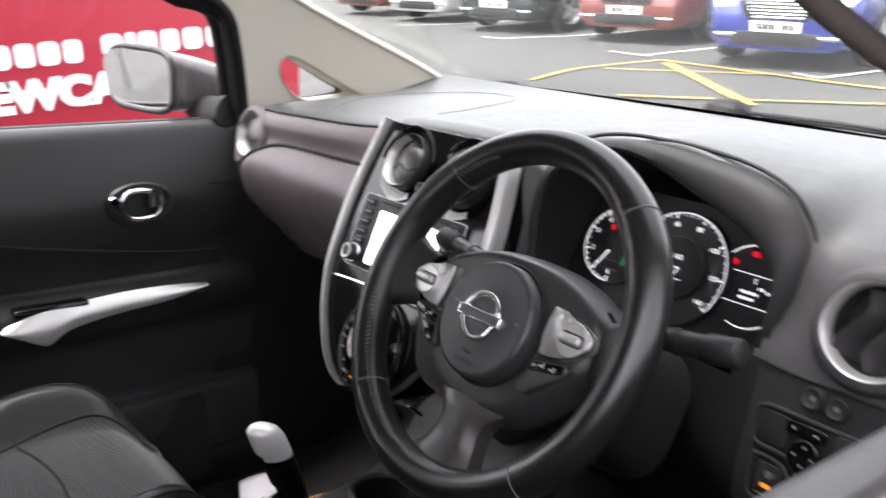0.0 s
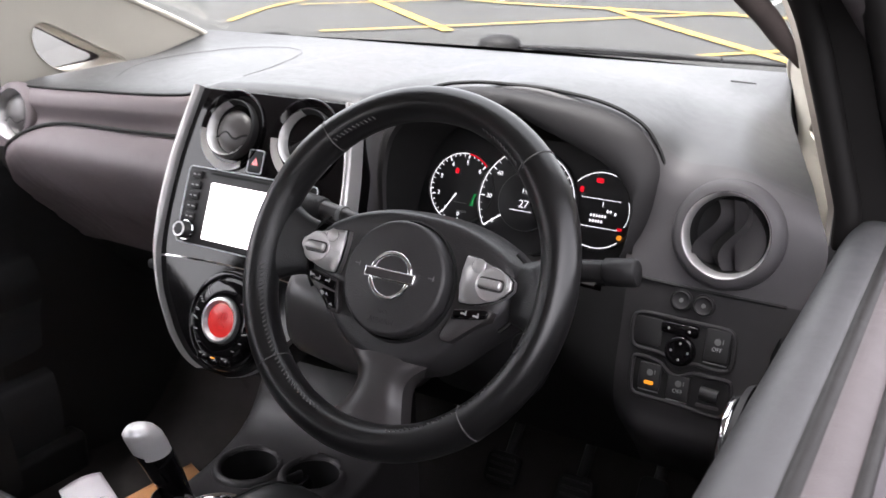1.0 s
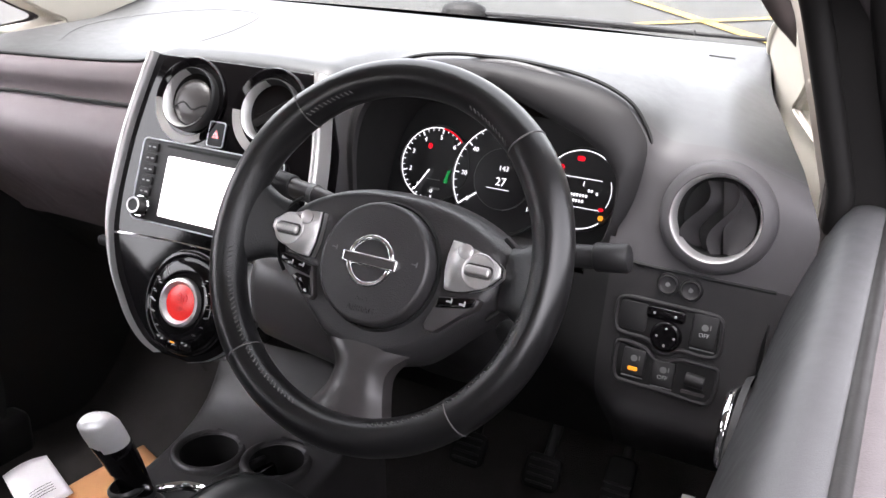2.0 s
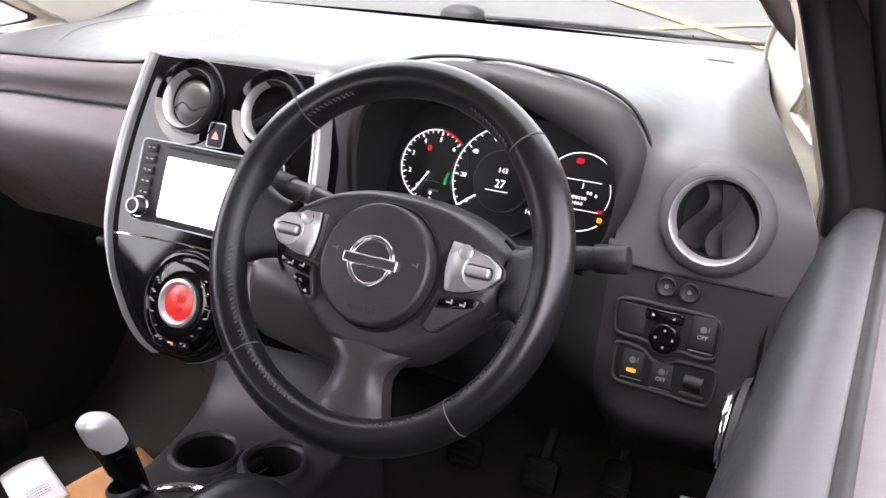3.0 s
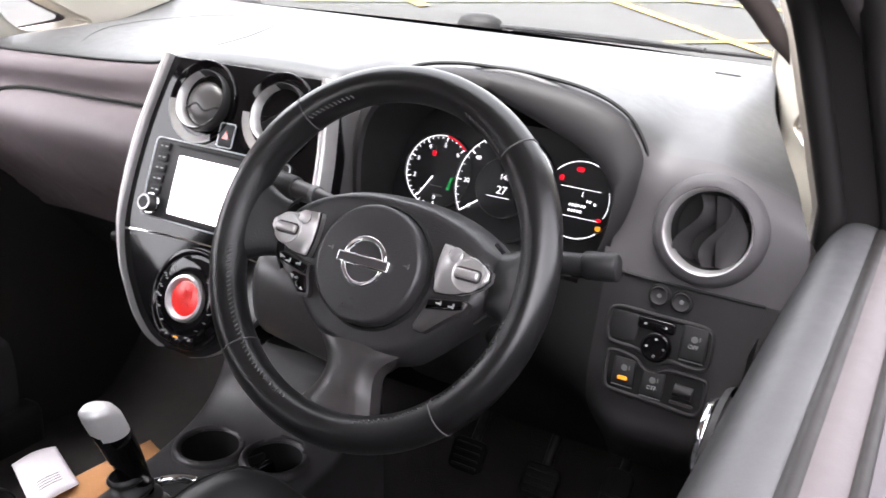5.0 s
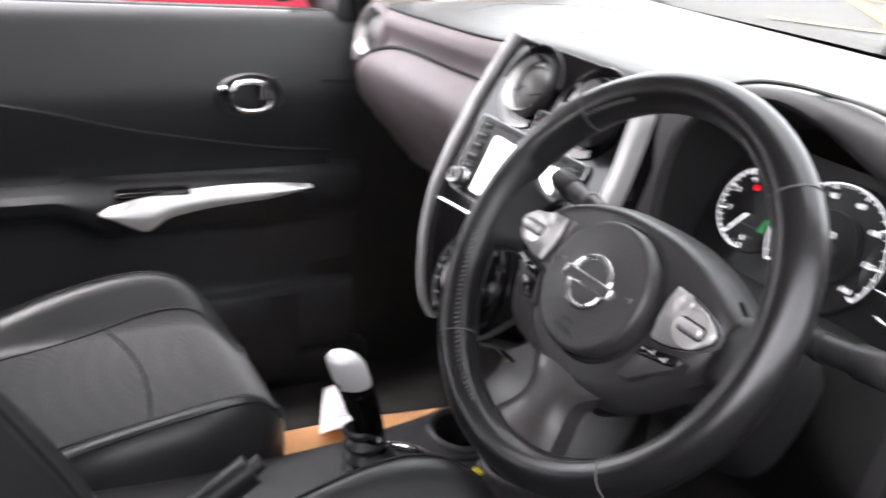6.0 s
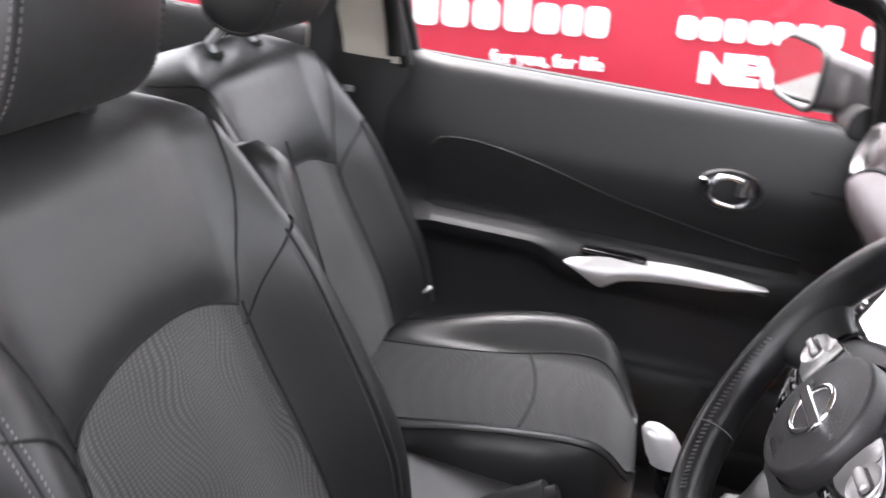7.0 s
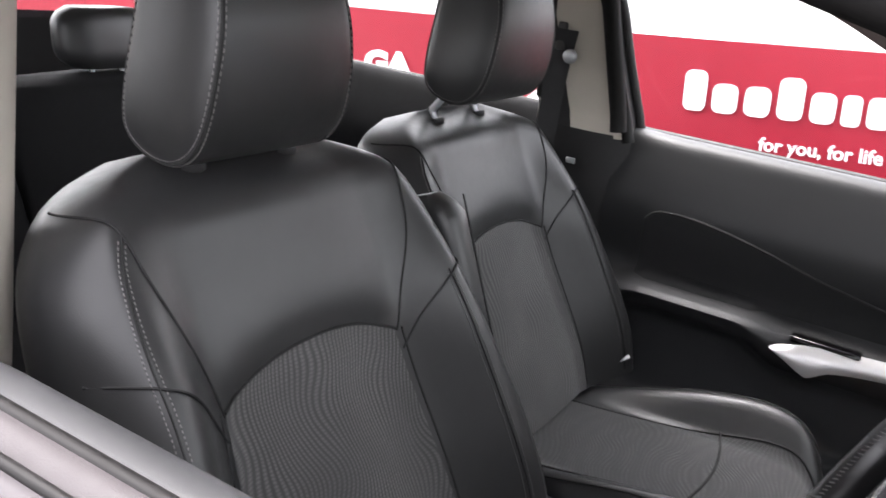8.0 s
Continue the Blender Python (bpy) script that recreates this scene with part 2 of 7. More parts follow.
def lin(a, b, n):
    return [a + (b - a) * i / (n - 1) for i in range(n)]


def curve1(points, t):
    """Smooth (Catmull-Rom) value along a list of (t, value) pairs."""
    if t <= points[0][0]:
        return points[0][1]
    if t >= points[-1][0]:
        return points[-1][1]
    for i in range(len(points) - 1):
        if points[i][0] <= t <= points[i + 1][0]:
            break
    t0, p0 = points[i]
    t1, p1 = points[i + 1]
    h = t1 - t0
    m0 = (p1 - points[i - 1][1]) / (t1 - points[i - 1][0]) if i > 0 else (p1 - p0) / h
    m1 = (points[i + 2][1] - p0) / (points[i + 2][0] - t0) if i + 2 < len(points) else (p1 - p0) / h
    s = (t - t0) / h
    return ((2 * s**3 - 3 * s**2 + 1) * p0 + (s**3 - 2 * s**2 + s) * h * m0
            + (-2 * s**3 + 3 * s**2) * p1 + (s**3 - s**2) * h * m1)


def smooth_path(points, n, closed=False):
    """n points along a Catmull-Rom curve through points (tuples of any length)."""
    k = len(points)
    out = []
    span = k if closed else k - 1
    for j in range(n):
        t = j / (n if closed else n - 1) * span
        i = min(int(t), span - 1)
        s = t - i
        def at(q):
            return points[q % k] if closed else points[max(0, min(k - 1, q))]
        a, b, c, d = at(i - 1), at(i), at(i + 1), at(i + 2)
        out.append(tuple(0.5 * (2 * b[m] + (c[m] - a[m]) * s + (2 * a[m] - 5 * b[m] + 4 * c[m] - d[m]) * s * s
                                + (3 * b[m] - a[m] - 3 * c[m] + d[m]) * s**3) for m in range(len(b))))
    return out


def tube(path, r, sides=8, closed=False, flat=1.0, up=None):
    """A rod along a path; r a number or a function of 0..1; flat squeezes it."""
    bm = bmesh.new()
    pts = [Vector(p) for p in path]
    n = len(pts)
    rings = []
    last = Vector(up) if up else None
    for i, p in enumerate(pts):
        a = pts[i - 1] if (i > 0 or closed) else p
        b = pts[(i + 1) % n] if (i < n - 1 or closed) else p
        d = (b - a).normalized()
        if last is None:
            last = d.orthogonal()
        side = (last - d * last.dot(d))
        side = side.normalized() if side.length > 1e-6 else d.orthogonal().normalized()
        if not up:
            last = side
        other = d.cross(side)
        rr = r(i / max(1, n - 1)) if callable(r) else r
        rings.append([bm.verts.new(p + rr * (math.cos(q) * side * flat + math.sin(q) * other))
                      for q in (2 * math.pi * k / sides for k in range(sides))])
    for i in range(n if closed else n - 1):
        a, b = rings[i], rings[(i + 1) % n]
        for k in range(sides):
            bm.faces.new((a[k], a[(k + 1) % sides], b[(k + 1) % sides], b[k]))
    if not closed:
        bm.faces.new(rings[0])
        bm.faces.new(rings[-1])
    return bm


def box(size, m=None, bevel=0.0, segments=2):
    bm = bmesh.new()
    bmesh.ops.create_cube(bm, size=1)
    bmesh.ops.scale(bm, vec=size, verts=bm.verts)
    if bevel:
        bmesh.ops.bevel(bm, geom=bm.edges[:], offset=bevel, segments=segments, affect='EDGES', profile=0.5)
    if m is not None:
        bm.transform(m)
    return bm


def block(x0, x1, y0, y1, z0, z1, bevel=0.0, segments=2):
    return box((x1 - x0, y1 - y0, z1 - z0), Matrix.Translation(((x0 + x1) / 2, (y0 + y1) / 2, (z0 + z1) / 2)), bevel, segments)


def plate(points, c0, c1, m=None, bevel=0.0, segments=2):
    """An outline in the plane (a, b) given thickness from c0 to c1 (c1 the face)."""
    bm = bmesh.new()
    lo = [bm.verts.new((a, b, c0)) for a, b in points]
    hi = [bm.verts.new((a, b, c1)) for a, b in points]
    n = len(points)
    bm.faces.new(lo)
    top = bm.faces.new(hi)
    for i in range(n):
        bm.faces.new((lo[i], lo[(i + 1) % n], hi[(i + 1) % n], hi[i]))
    if bevel:
        bmesh.ops.bevel(bm, geom=list(top.edges), offset=bevel, segments=segments, affect='EDGES', profile=0.5)
    if m is not None:
        bm.transform(m)
    return bm


def revolve(profile, m=None, n=40, arc=(0, 360)):
    """A turned shape from (radius, height) pairs round the local z axis."""
    full = arc[1] - arc[0] >= 359.9
    angles = [radians(arc[0] + (arc[1] - arc[0]) * i / (n if full else n - 1)) for i in range(n)]
    bm = grid(lambda a, k: (profile[k][0] * math.cos(a), profile[k][0] * math.sin(a), profile[k][1]),
              angles, range(len(profile)), close_u=full)
    bmesh.ops.remove_doubles(bm, verts=bm.verts, dist=1e-6)
    if m is not None:
        bm.transform(m)
    return bm


def rounded(w, h, r, n=5, cx=0.0, cy=0.0):
    """A rounded rectangle outline."""
    pts = []
    for sx, sy, a0 in ((1, 1, 0), (-1, 1, 90), (-1, -1, 180), (1, -1, 270)):
        for i in range(n):
            a = radians(a0 + 90 * i / (n - 1))
            pts.append((cx + sx * (w / 2 - r) + r * math.cos(a), cy + sy * (h / 2 - r) + r * math.sin(a)))
    return pts


def disc(r, n=32, cx=0.0, cy=0.0):
    return [(cx + r * math.cos(2 * math.pi * i / n), cy + r * math.sin(2 * math.pi * i / n)) for i in range(n)]


def axes(origin, x, y):
    """A frame whose local x and y lie along the given ways and z = x cross y."""
    x = Vector(x).normalized()
    z = x.cross(Vector(y)).normalized()
    y = z.cross(x)
    m = Matrix((x, y, z)).transposed().to_4x4()
    return Matrix.Translation(origin) @ m


def letters(name, words, size, m, mat, parent, depth=0.0004, align='CENTER', bold=0.0):
    """Words in the built-in font as a mesh part."""
    cu = bpy.data.curves.new(name, 'FONT')
    cu.body, cu.size, cu.extrude = words, size, depth
    cu.align_x, cu.align_y = align, 'CENTER'
    cu.resolution_u = 3
    cu.offset = bold
    tmp = bpy.data.objects.new("tmp", cu)
    scene.collection.objects.link(tmp)
    me = bpy.data.meshes.new_from_object(tmp.evaluated_get(bpy.context.evaluated_depsgraph_get()))
    bpy.data.objects.remove(tmp)
    bpy.data.curves.remove(cu)
    bm = bmesh.new()
    bm.from_mesh(me)
    bpy.data.meshes.remove(me)
    bm.transform(m)
    return part(name, bm, mat, parent)


def join(*bms):
    out = bmesh.new()
    for b in bms:
        me = bpy.data.meshes.new("tmp")
        b.to_mesh(me)
        b.free()
        out.from_mesh(me)
        bpy.data.meshes.remove(me)
    return out


def inside(poly, x, y):
    hit = False
    j = len(poly) - 1
    for i in range(len(poly)):
        (xi, yi), (xj, yj) = poly[i], poly[j]
        if (yi > y) != (yj > y) and x < (xj - xi) * (y - yi) / (yj - yi) + xi:
            hit = not hit
        j = i
    return hit


def step(a, b, x):
    t = max(0.0, min(1.0, (x - a) / (b - a)))
    return t * t * (3 - 2 * t)

# ---------------------------------------------------------------- car park
RISE = 0.08          # the car park rises gently ahead of the car
CX = 0.008             # the car's middle line


def on_ground(x, y, z=0.0):
    return (x, y, RISE * y + z)


ground = part("ground", grid(lambda u, v: on_ground(u, v, 0.012 * noise.noise(Vector((u * 0.3, v * 0.3, 0))) - 0.012),
                             [-400, -150, -60] + lin(-30, 30, 61) + [60, 150, 400],
                             [-400, -150, -60] + lin(-30, 40, 71) + [60, 150, 400]), M_ASPHALT)
tagged(ground, "worn grey asphalt of a gently sloping car park", "ground", kind="structure")


def road_line(name, path, width, mat, label):
    pts = smooth_path(path, max(2, 8 * len(path)))
    def at(side, i):
        p, q = Vector(pts[max(0, i - 1)]), Vector(pts[min(len(pts) - 1, i + 1)])
        d = (q - p).normalized()
        w = width * (0.5 + 0.05 * noise.noise(Vector((pts[i][0] * 5, pts[i][1] * 5, side))))
        c = Vector(pts[i]) + Vector((-d.y, d.x)) * side * w
        return on_ground(c.x, c.y, 0.006)
    ob = part(name, grid(at, (-1, 1), range(len(pts))), mat)
    return tagged(ob, label, "road marking", "car park markings", "structure")


YL = "worn yellow line painted on the asphalt"
WL = "worn white bay line painted on the asphalt"
for path, w in (([(-5.72, 5.95), (-5.98, 6.95), (-5.80, 8.1)], 0.075), ([(-5.80, 8.1), (-4.4, 7.92), (-3.35, 7.77), (-1.7, 7.68), (1.5, 7.5)], 0.085),
                ([(-5.77, 7.10), (-4.3, 7.85)], 0.06), ([(-5.57, 7.93), (-3.31, 6.16)], 0.135), ([(-4.45, 5.80), (-3.4, 6.42), (-2.35, 7.10), (-1.25, 7.80)], 0.075),
                ([(-2.5, 7.78), (-1.65, 6.98), (-0.11, 5.59)], 0.12), ([(-1.16, 5.74), (-0.25, 6.40), (1.2, 7.5)], 0.085),
                ([(0.9, 7.55), (2.4, 6.0)], 0.11)):
    road_line("yellow_line", path, w * 0.85, M_YELLOW, YL)
for path, w in (([(-6.85, 8.4), (-6.10, 8.30)], 0.07), ([(-6.25, 8.32), (-6.08, 9.7), (-5.8, 13.0)], 0.075), ([(-3.72, 8.0), (-3.55, 9.1), (-3.2, 12.5)], 0.075),
                ([(-4.1, 8.1), (-3.72, 7.95)], 0.06), ([(-9.62, 8.62), (-9.05, 8.62)], 0.07), ([(-9.2, 8.62), (-8.55, 9.9), (-8.2, 13.0)], 0.075),
                ([(-12.4, 9.0), (-11.6, 10.4), (-11.2, 13.4)], 0.075), ([(-1.1, 8.0), (-0.9, 12.0)], 0.075)):
    road_line("white_line", path, w * 0.8, M_WHITE, WL)


def wheel(parent, x, y, z, r, side):
    m = axes((x, y, z), (0, 1, 0), (0, 0, 1)) if side > 0 else axes((x, y, z), (0, -1, 0), (0, 0, 1))
    w = part("wheel", revolve([(r * 0.66, -0.10), (r * 0.94, -0.10), (r, -0.07), (r, 0.07), (r * 0.94, 0.10), (r * 0.66, 0.10), (r * 0.66, -0.10)], m, 36), M_TYRE, parent)
    part("rim", join(revolve([(r * 0.64, 0.095), (r * 0.60, 0.085), (r * 0.58, 0.04)], m, 36), revolve([(r * 0.16, 0.085), (r * 0.10, 0.095), (0, 0.095)], m, 24)), M_ALLOY, w)
    for k in range(5):
        a = 2 * math.pi * k / 5
        d = Vector((math.cos(a), math.sin(a), 0))
        e = Vector((-d.y, d.x, 0))
        pts = [(d * r * 0.1 + e * 0.03), (d * r * 0.6 + e * 0.022), (d * r * 0.6 - e * 0.022), (d * r * 0.1 - e * 0.03)]
        part("spoke", plate([(p.x, p.y) for p in pts], 0.06, 0.085, m, 0.006), M_ALLOY, w)


def parked_car(x, y, turn, paint, label, height=1.5, width=1.8, length=4.3, grille=M_CHROME, lamps=M_LENS):
    """A parked car facing along its local -y, built in its own place and turned."""
    car = thing("parked_car", label, "car", group="parked cars")
    h, w = height, width / 2
    # roof line and bonnet line along the length (front at 0)
    top = [(0, 0.52), (0.03, 0.66), (0.18, 0.78), (0.9, 0.98), (1.25, 1.06), (2.0, h - 0.03), (2.7, h), (3.5, h - 0.08), (4.05, h - 0.42), (length - 0.05, 0.9), (length, 0.5)]
    half = [(0, w * 0.80), (0.12, w * 0.92), (0.5, w), (3.6, w), (length - 0.1, w * 0.93), (length, w * 0.82)]
    def shell(u, v):
        t = curve1(top, v)
        b = curve1(half, v)
        belt = min(t, 0.98)
        prof = [(0.0, 0.2), (b * 0.86, 0.2), (b * 0.98, 0.30), (b, 0.5), (b * 0.985, min(t * 0.93, 0.75)), (b * 0.94, belt * 0.985)]
        if t > 1.0:
            prof += [(b * 0.90, belt + 0.02), (b * 0.76, t - 0.07), (b * 0.62, t - 0.01), (0, t + 0.02)]
        else:
            prof += [(b * 0.90, belt * 0.995), (b * 0.72, t), (b * 0.5, t + 0.012), (0, t + 0.02)]
        s = abs(u)
        i = min(int(s), len(prof) - 2)
        f = s - i
        px, pz = prof[i][0] * (1 - f) + prof[i + 1][0] * f, prof[i][1] * (1 - f) + prof[i + 1][1] * f
        return (math.copysign(px, u) if u else 0, v, pz)
    us = [-9 + 0.5 * i for i in range(37)]
    body = part("body", grid(shell, us, [0, 0.03, 0.1, 0.2, 0.4, 0.7, 0.9, 1.1, 1.25, 1.5, 1.8, 2.1, 2.5, 2.9, 3.3, 3.6, 3.9, 4.1, length - 0.05, length], caps=True), paint, car, sharp=60)
    def stuck(u, v, out=0.004):
        p = Vector(shell(u, v))
        p.x *= 1.004
        return p + Vector((0, -out if v < 2 else out, out))
    part("windscreen", grid(lambda u, v: stuck(u, v, 0.012), lin(-8.4, 8.4, 15), lin(1.32, 1.92, 5)), M_DARKGLASS, body)
    for s in (1, -1):
        part("side_window", grid(lambda u, v: Vector(shell(s * u, v)) + Vector((0.006 * s, 0, 0)), (6.15, 6.5, 6.9), lin(1.75, 3.5, 8)), M_DARKGLASS, body)
        part("headlight", grid(lambda u, v: Vector(shell(s * u, v)) * 1.0 + Vector((0.008 * s, -0.014, 0.004)), lin(4.6, 6.6, 6), lin(0.02, 0.28, 6)), lamps, body)
        part("fog_lamp", box((0.22, 0.03, 0.04), Matrix.Translation((s * w * 0.66, 0.0, 0.34)), 0.012), M_CHROME, body)
    # grille of bowed slats, lower intake, plate
    part("lower_intake", plate(rounded(w * 1.1, 0.14, 0.05), 0, 0.02, axes((0, 0.0, 0.31), (1, 0, 0), (0, 0, 1)), 0.006), M_LOWER, body)
    g = part("grille", plate([(-w * 0.52, 0.1), (-w * 0.40, -0.08), (w * 0.40, -0.08), (w * 0.52, 0.1)], 0, 0.03, axes((0, 0.01, 0.60), (1, 0, 0), (0, 0, 1)), 0.006), M_LOWER, body)
    for k in range(5):
        ww = w * (0.40 + 0.025 * k)
        part("slat", tube([(a * ww, -0.028 + 0.02 * abs(a), 0.535 + 0.034 * k) for a in lin(-1, 1, 9)], 0.009, 6), grille, g)
    p = part("number_plate", plate(rounded(0.52, 0.11, 0.01), 0.0, 0.012, axes((0, -0.022, 0.44), (1, 0, 0), (0, 0, 1)), 0.002), M_PLATE, body)
    for k in range(7):
        part("plate_bar", box((0.045, 0.003, 0.06), Matrix.Translation((-0.19 + 0.06 * k + (0.03 if k > 3 else 0), -0.036, 0.44))), M_LOWER, p)
    for s in (1, -1):
        for yy in (0.82, length - 0.8):
            wheel(car, s * (w - 0.07), yy, 0.32, 0.32, s)
    car.matrix_world = Matrix.Translation(on_ground(x, y)) @ pose(0, 0, 0, math.degrees(math.atan(RISE)) * math.cos(radians(turn)), 0, turn)
    return car


P_BLUE = surface("deep_blue_car_paint", (0.02, 0.032, 0.20), 0.25, metal=0.3, coat=0.9, vary=0.05)
P_BROWN = surface("dark_red_brown_car_paint", (0.16, 0.04, 0.035), 0.28, metal=0.3, coat=0.9, vary=0.05)
P_BLACK = surface("black_car_paint", (0.02, 0.025, 0.025), 0.25, metal=0.2, coat=0.9, vary=0.05)
P_SILVER = surface("silver_car_paint", (0.5, 0.5, 0.5), 0.3, metal=0.6, coat=0.8, vary=0.05)
parked_car(-4.45, 8.25, 12, P_BLUE, "deep blue hatchback with a slatted chrome grille, parked nose out", 1.48, 1.7)
parked_car(-7.45, 9.35, 8, P_BROWN, "dark red-brown off-road car parked in a marked bay", 1.7, 1.85, grille=M_LOWER)
parked_car(-10.05, 9.25, 8, P_BLACK, "black hatchback parked in a marked bay", 1.48)
parked_car(-12.7, 9.7, 8, P_SILVER, "silver hatchback parked in a marked bay", 1.5)
parked_car(-15.3, 10.1, 8, P_BROWN, "dark red saloon parked at the row's far end", 1.45)
parked_car(-2.15, 9.3, 6, P_SILVER, "pale silver hatchback parked in the end bay", 1.48)

# added stand-in for the bright white above the banner, not a known wall
wall = part("backdrop_wall", block(-7.3, -7.0, -16.0, 3.4, -1.7, 2.7, 0.02), M_RENDER)
tagged(wall, "long pale wall added as a white backdrop beyond the banner", "wall", kind="structure")

# the red banner on its fence, along the car's passenger side
BX = -2.66
banner = thing("banner", "long red vinyl dealership banner with white print on a steel fence", "banner", (BX, -0.7, 0))
TOPZ = [(-6.0, 0.735), (-2.92, 0.951), (-1.35, 1.058), (-0.377, 1.135), (0.6, 1.225), (1.52, 1.31)]


def cloth(y, z):
    return BX + 0.004 * math.sin(y * 4.1 + z * 3) * math.sin(z * 5 + y)


part("sheet", grid(lambda y, k: (cloth(y, k) - (0.004 if k < 0.5 else 0), y, curve1(TOPZ, y) - 0.85 * (1 - k)), lin(-6, 1.52, 120), lin(0, 1, 14)), M_REDVINYL, banner, "red vinyl sheet")
for yy in (-5.9, -4.1, -2.3, 1.46):
    part("post", tube([(BX - 0.05, yy, RISE * yy - 0.05), (BX - 0.05, yy, curve1(TOPZ, yy) + 0.03)], 0.022, 10), M_STEEL, banner)
part("rail", tube([(BX - 0.03, -6, curve1(TOPZ, -6) - 0.02), (BX - 0.03, -0.4, curve1(TOPZ, -0.4) - 0.02), (BX - 0.03, 1.5, curve1(TOPZ, 1.5) - 0.02)], 0.014, 8), M_STEEL, banner)


def print_at(y, z, slope):
    return axes((BX + 0.007, y, z), (0, 1, slope), (0, -slope, 1))


def bars(name, y0, y1, z0, slope, shapes, height):
    """A word of the firm's name as plain white shapes; shapes: (share of width, height share)."""
    total = sum(w for w, _ in shapes)
    pos = y0
    for w, hh in shapes:
        ww = (y1 - y0) * w / total
        if hh:
            m = print_at(pos + ww / 2, z0 + slope * (pos + ww / 2 - y0), slope)
            wid = ww * 0.80
            part(name, plate(rounded(wid, height * hh, min(wid, height * hh) * 0.30, 4, 0, height * hh / 2), 0, 0.002, m), M_WHITEVINYL, banner, "plain white mark of the firm's name")
        pos += ww


SL = 0.092
bars("name_mark", -1.085, -0.28, 0.787, SL, [(1, 1), (1.1, 0.72), (1.1, 0.72), (1.05, 1), (1.0, 0.72), (0.75, 0.72), (0.9, 0.72)], 0.165)
letters("slogan", "for you, for life", 0.075, print_at(-0.51, 0.733, SL), M_WHITEVINYL, banner, 0.001, bold=0.0018)
bars("name_mark", -0.03, 0.58, 0.905, SL, [(0.9, 1), (1, 1), (1, 1), (1, 1), (0.9, 1), (1, 1), (0.9, 1)], 0.088)
bars("name_mark", 0.64, 1.17, 0.975, SL, [(1.1, 1), (0.5, 1), (1, 1), (1, 1), (1.1, 1), (1.1, 1)], 0.088)
letters("town", "NEWCASTLE", 0.150, print_at(0.57, 0.85, SL) @ Matrix.Diagonal((1.12, 1, 1, 1)), M_WHITEVINYL, banner, 0.001, bold=0.010)
letters("town", "GA", 0.150, print_at(-2.58, 0.712, SL) @ Matrix.Diagonal((1.3, 1, 1, 1)), M_WHITEVINYL, banner, 0.001, bold=0.010)
part("chevron", plate([(-0.12, -0.1), (0.0, 0.0), (-0.12, 0.1), (-0.03, 0.1), (0.1, 0.0), (-0.03, -0.1)], 0, 0.002, print_at(-1.72, 0.77, SL)), M_WHITEVINYL, banner)
part("white_panel", plate([(-0.45, -0.2), (0.16, -0.2), (0.16, 0.02), (-0.45, -0.02)], 0, 0.002, print_at(-1.83, 0.62, SL)), M_WHITEVINYL, banner)

# ---------------------------------------------------------------- the car's shell
car = thing("car_body", "lilac-grey metallic hatchback body with beige pillar trim", "car", (CX, -0.5, 0), kind="structure")


def side_x(z):
    """Half width of the cabin side at a height above the belt line."""
    return 0.745 - 0.27 * max(0, z - 1.03) - 0.25 * max(0, z - 1.3)


DOOR_WIN = [(0.272, 1.045), (0.243, 1.14), (0.205, 1.225), (0.10, 1.268), (-0.05, 1.312), (-0.33, 1.372), (-0.675, 1.40), (-0.655, 1.2), (-0.603, 1.04)]
REAR_WIN = [(-0.80, 1.045), (-0.80, 1.395), (-1.1, 1.392), (-1.45, 1.33), (-1.62, 1.20), (-1.66, 1.06)]
QUARTER = [(0.333, 1.122), (0.348, 1.140), (0.374, 1.131), (0.42, 1.106), (0.46, 1.083), (0.498, 1.060), (0.45, 1.049), (0.406, 1.045), (0.372, 1.057), (0.342, 1.088)]


def screen_base(x):
    return 0.865 - 0.195 * (abs(x - CX) / 0.575) ** 2


def screen_foot(x):
    """Height of the windscreen's foot across the car."""
    return 1.080 + 0.026 * (abs(x - CX) / 0.575) ** 2


def screen_edge(z):
    """y of the windscreen's side edge at a height."""
    return curve1([(1.05, 0.715), (1.08, 0.69), (1.222, 0.40), (1.32, 0.19), (1.44, -0.10)], z)


def side_sheet(s, offset, mat, name, label, holes, z0=1.03, y0=-2.05):
    def f(y, z):
        x = side_x(z) + offset - 0.105 * step(0.30, 0.70, y) * (1 if offset < 0 else 0.6)
        return (CX + s * x, y, z)
    ys, zs = lin(y0, 0.72, 396), lin(z0, 1.445, 60)
    bm = grid(f, ys, zs)
    dead = []
    for fc in bm.faces:
        c = fc.calc_center_median()
        if c.y > screen_edge(c.z) + (0.0 if offset < 0 else 0.02) or any(inside(h, c.y, c.z) for h in holes) or (c.z < 1.05 and ((-0.60 if s < 0 else -0.665) < c.y < 0.27 or -1.66 < c.y < -0.8)) or (s < 0 and c.z < 0.985 and -0.665 < c.y < 0.27):
            dead.append(fc)
    bmesh.ops.delete(bm, geom=dead, context='FACES')
    # draw the cut edges onto the openings' true outlines
    lines = [h + h[:1] for h in holes] + [[(screen_edge(z), z) for z in lin(1.04, 1.445, 60)]]
    for vt in bm.verts:
        if not vt.is_boundary:
            continue
        best, p = 0.0002, Vector((vt.co.y, vt.co.z))
        to = None
        for line in lines:
            for a, b in zip(line, line[1:]):
                a, b = Vector(a), Vector(b)
                d = b - a
                q = a + d * max(0, min(1, (p - a).dot(d) / max(1e-9, d.length_squared)))
                if (q - p).length_squared < best:
                    best, to = (q - p).length_squared, q
        if to is not None:
            vt.co = f(to.x, to.y)
    return part(name, bm, mat, car, label)


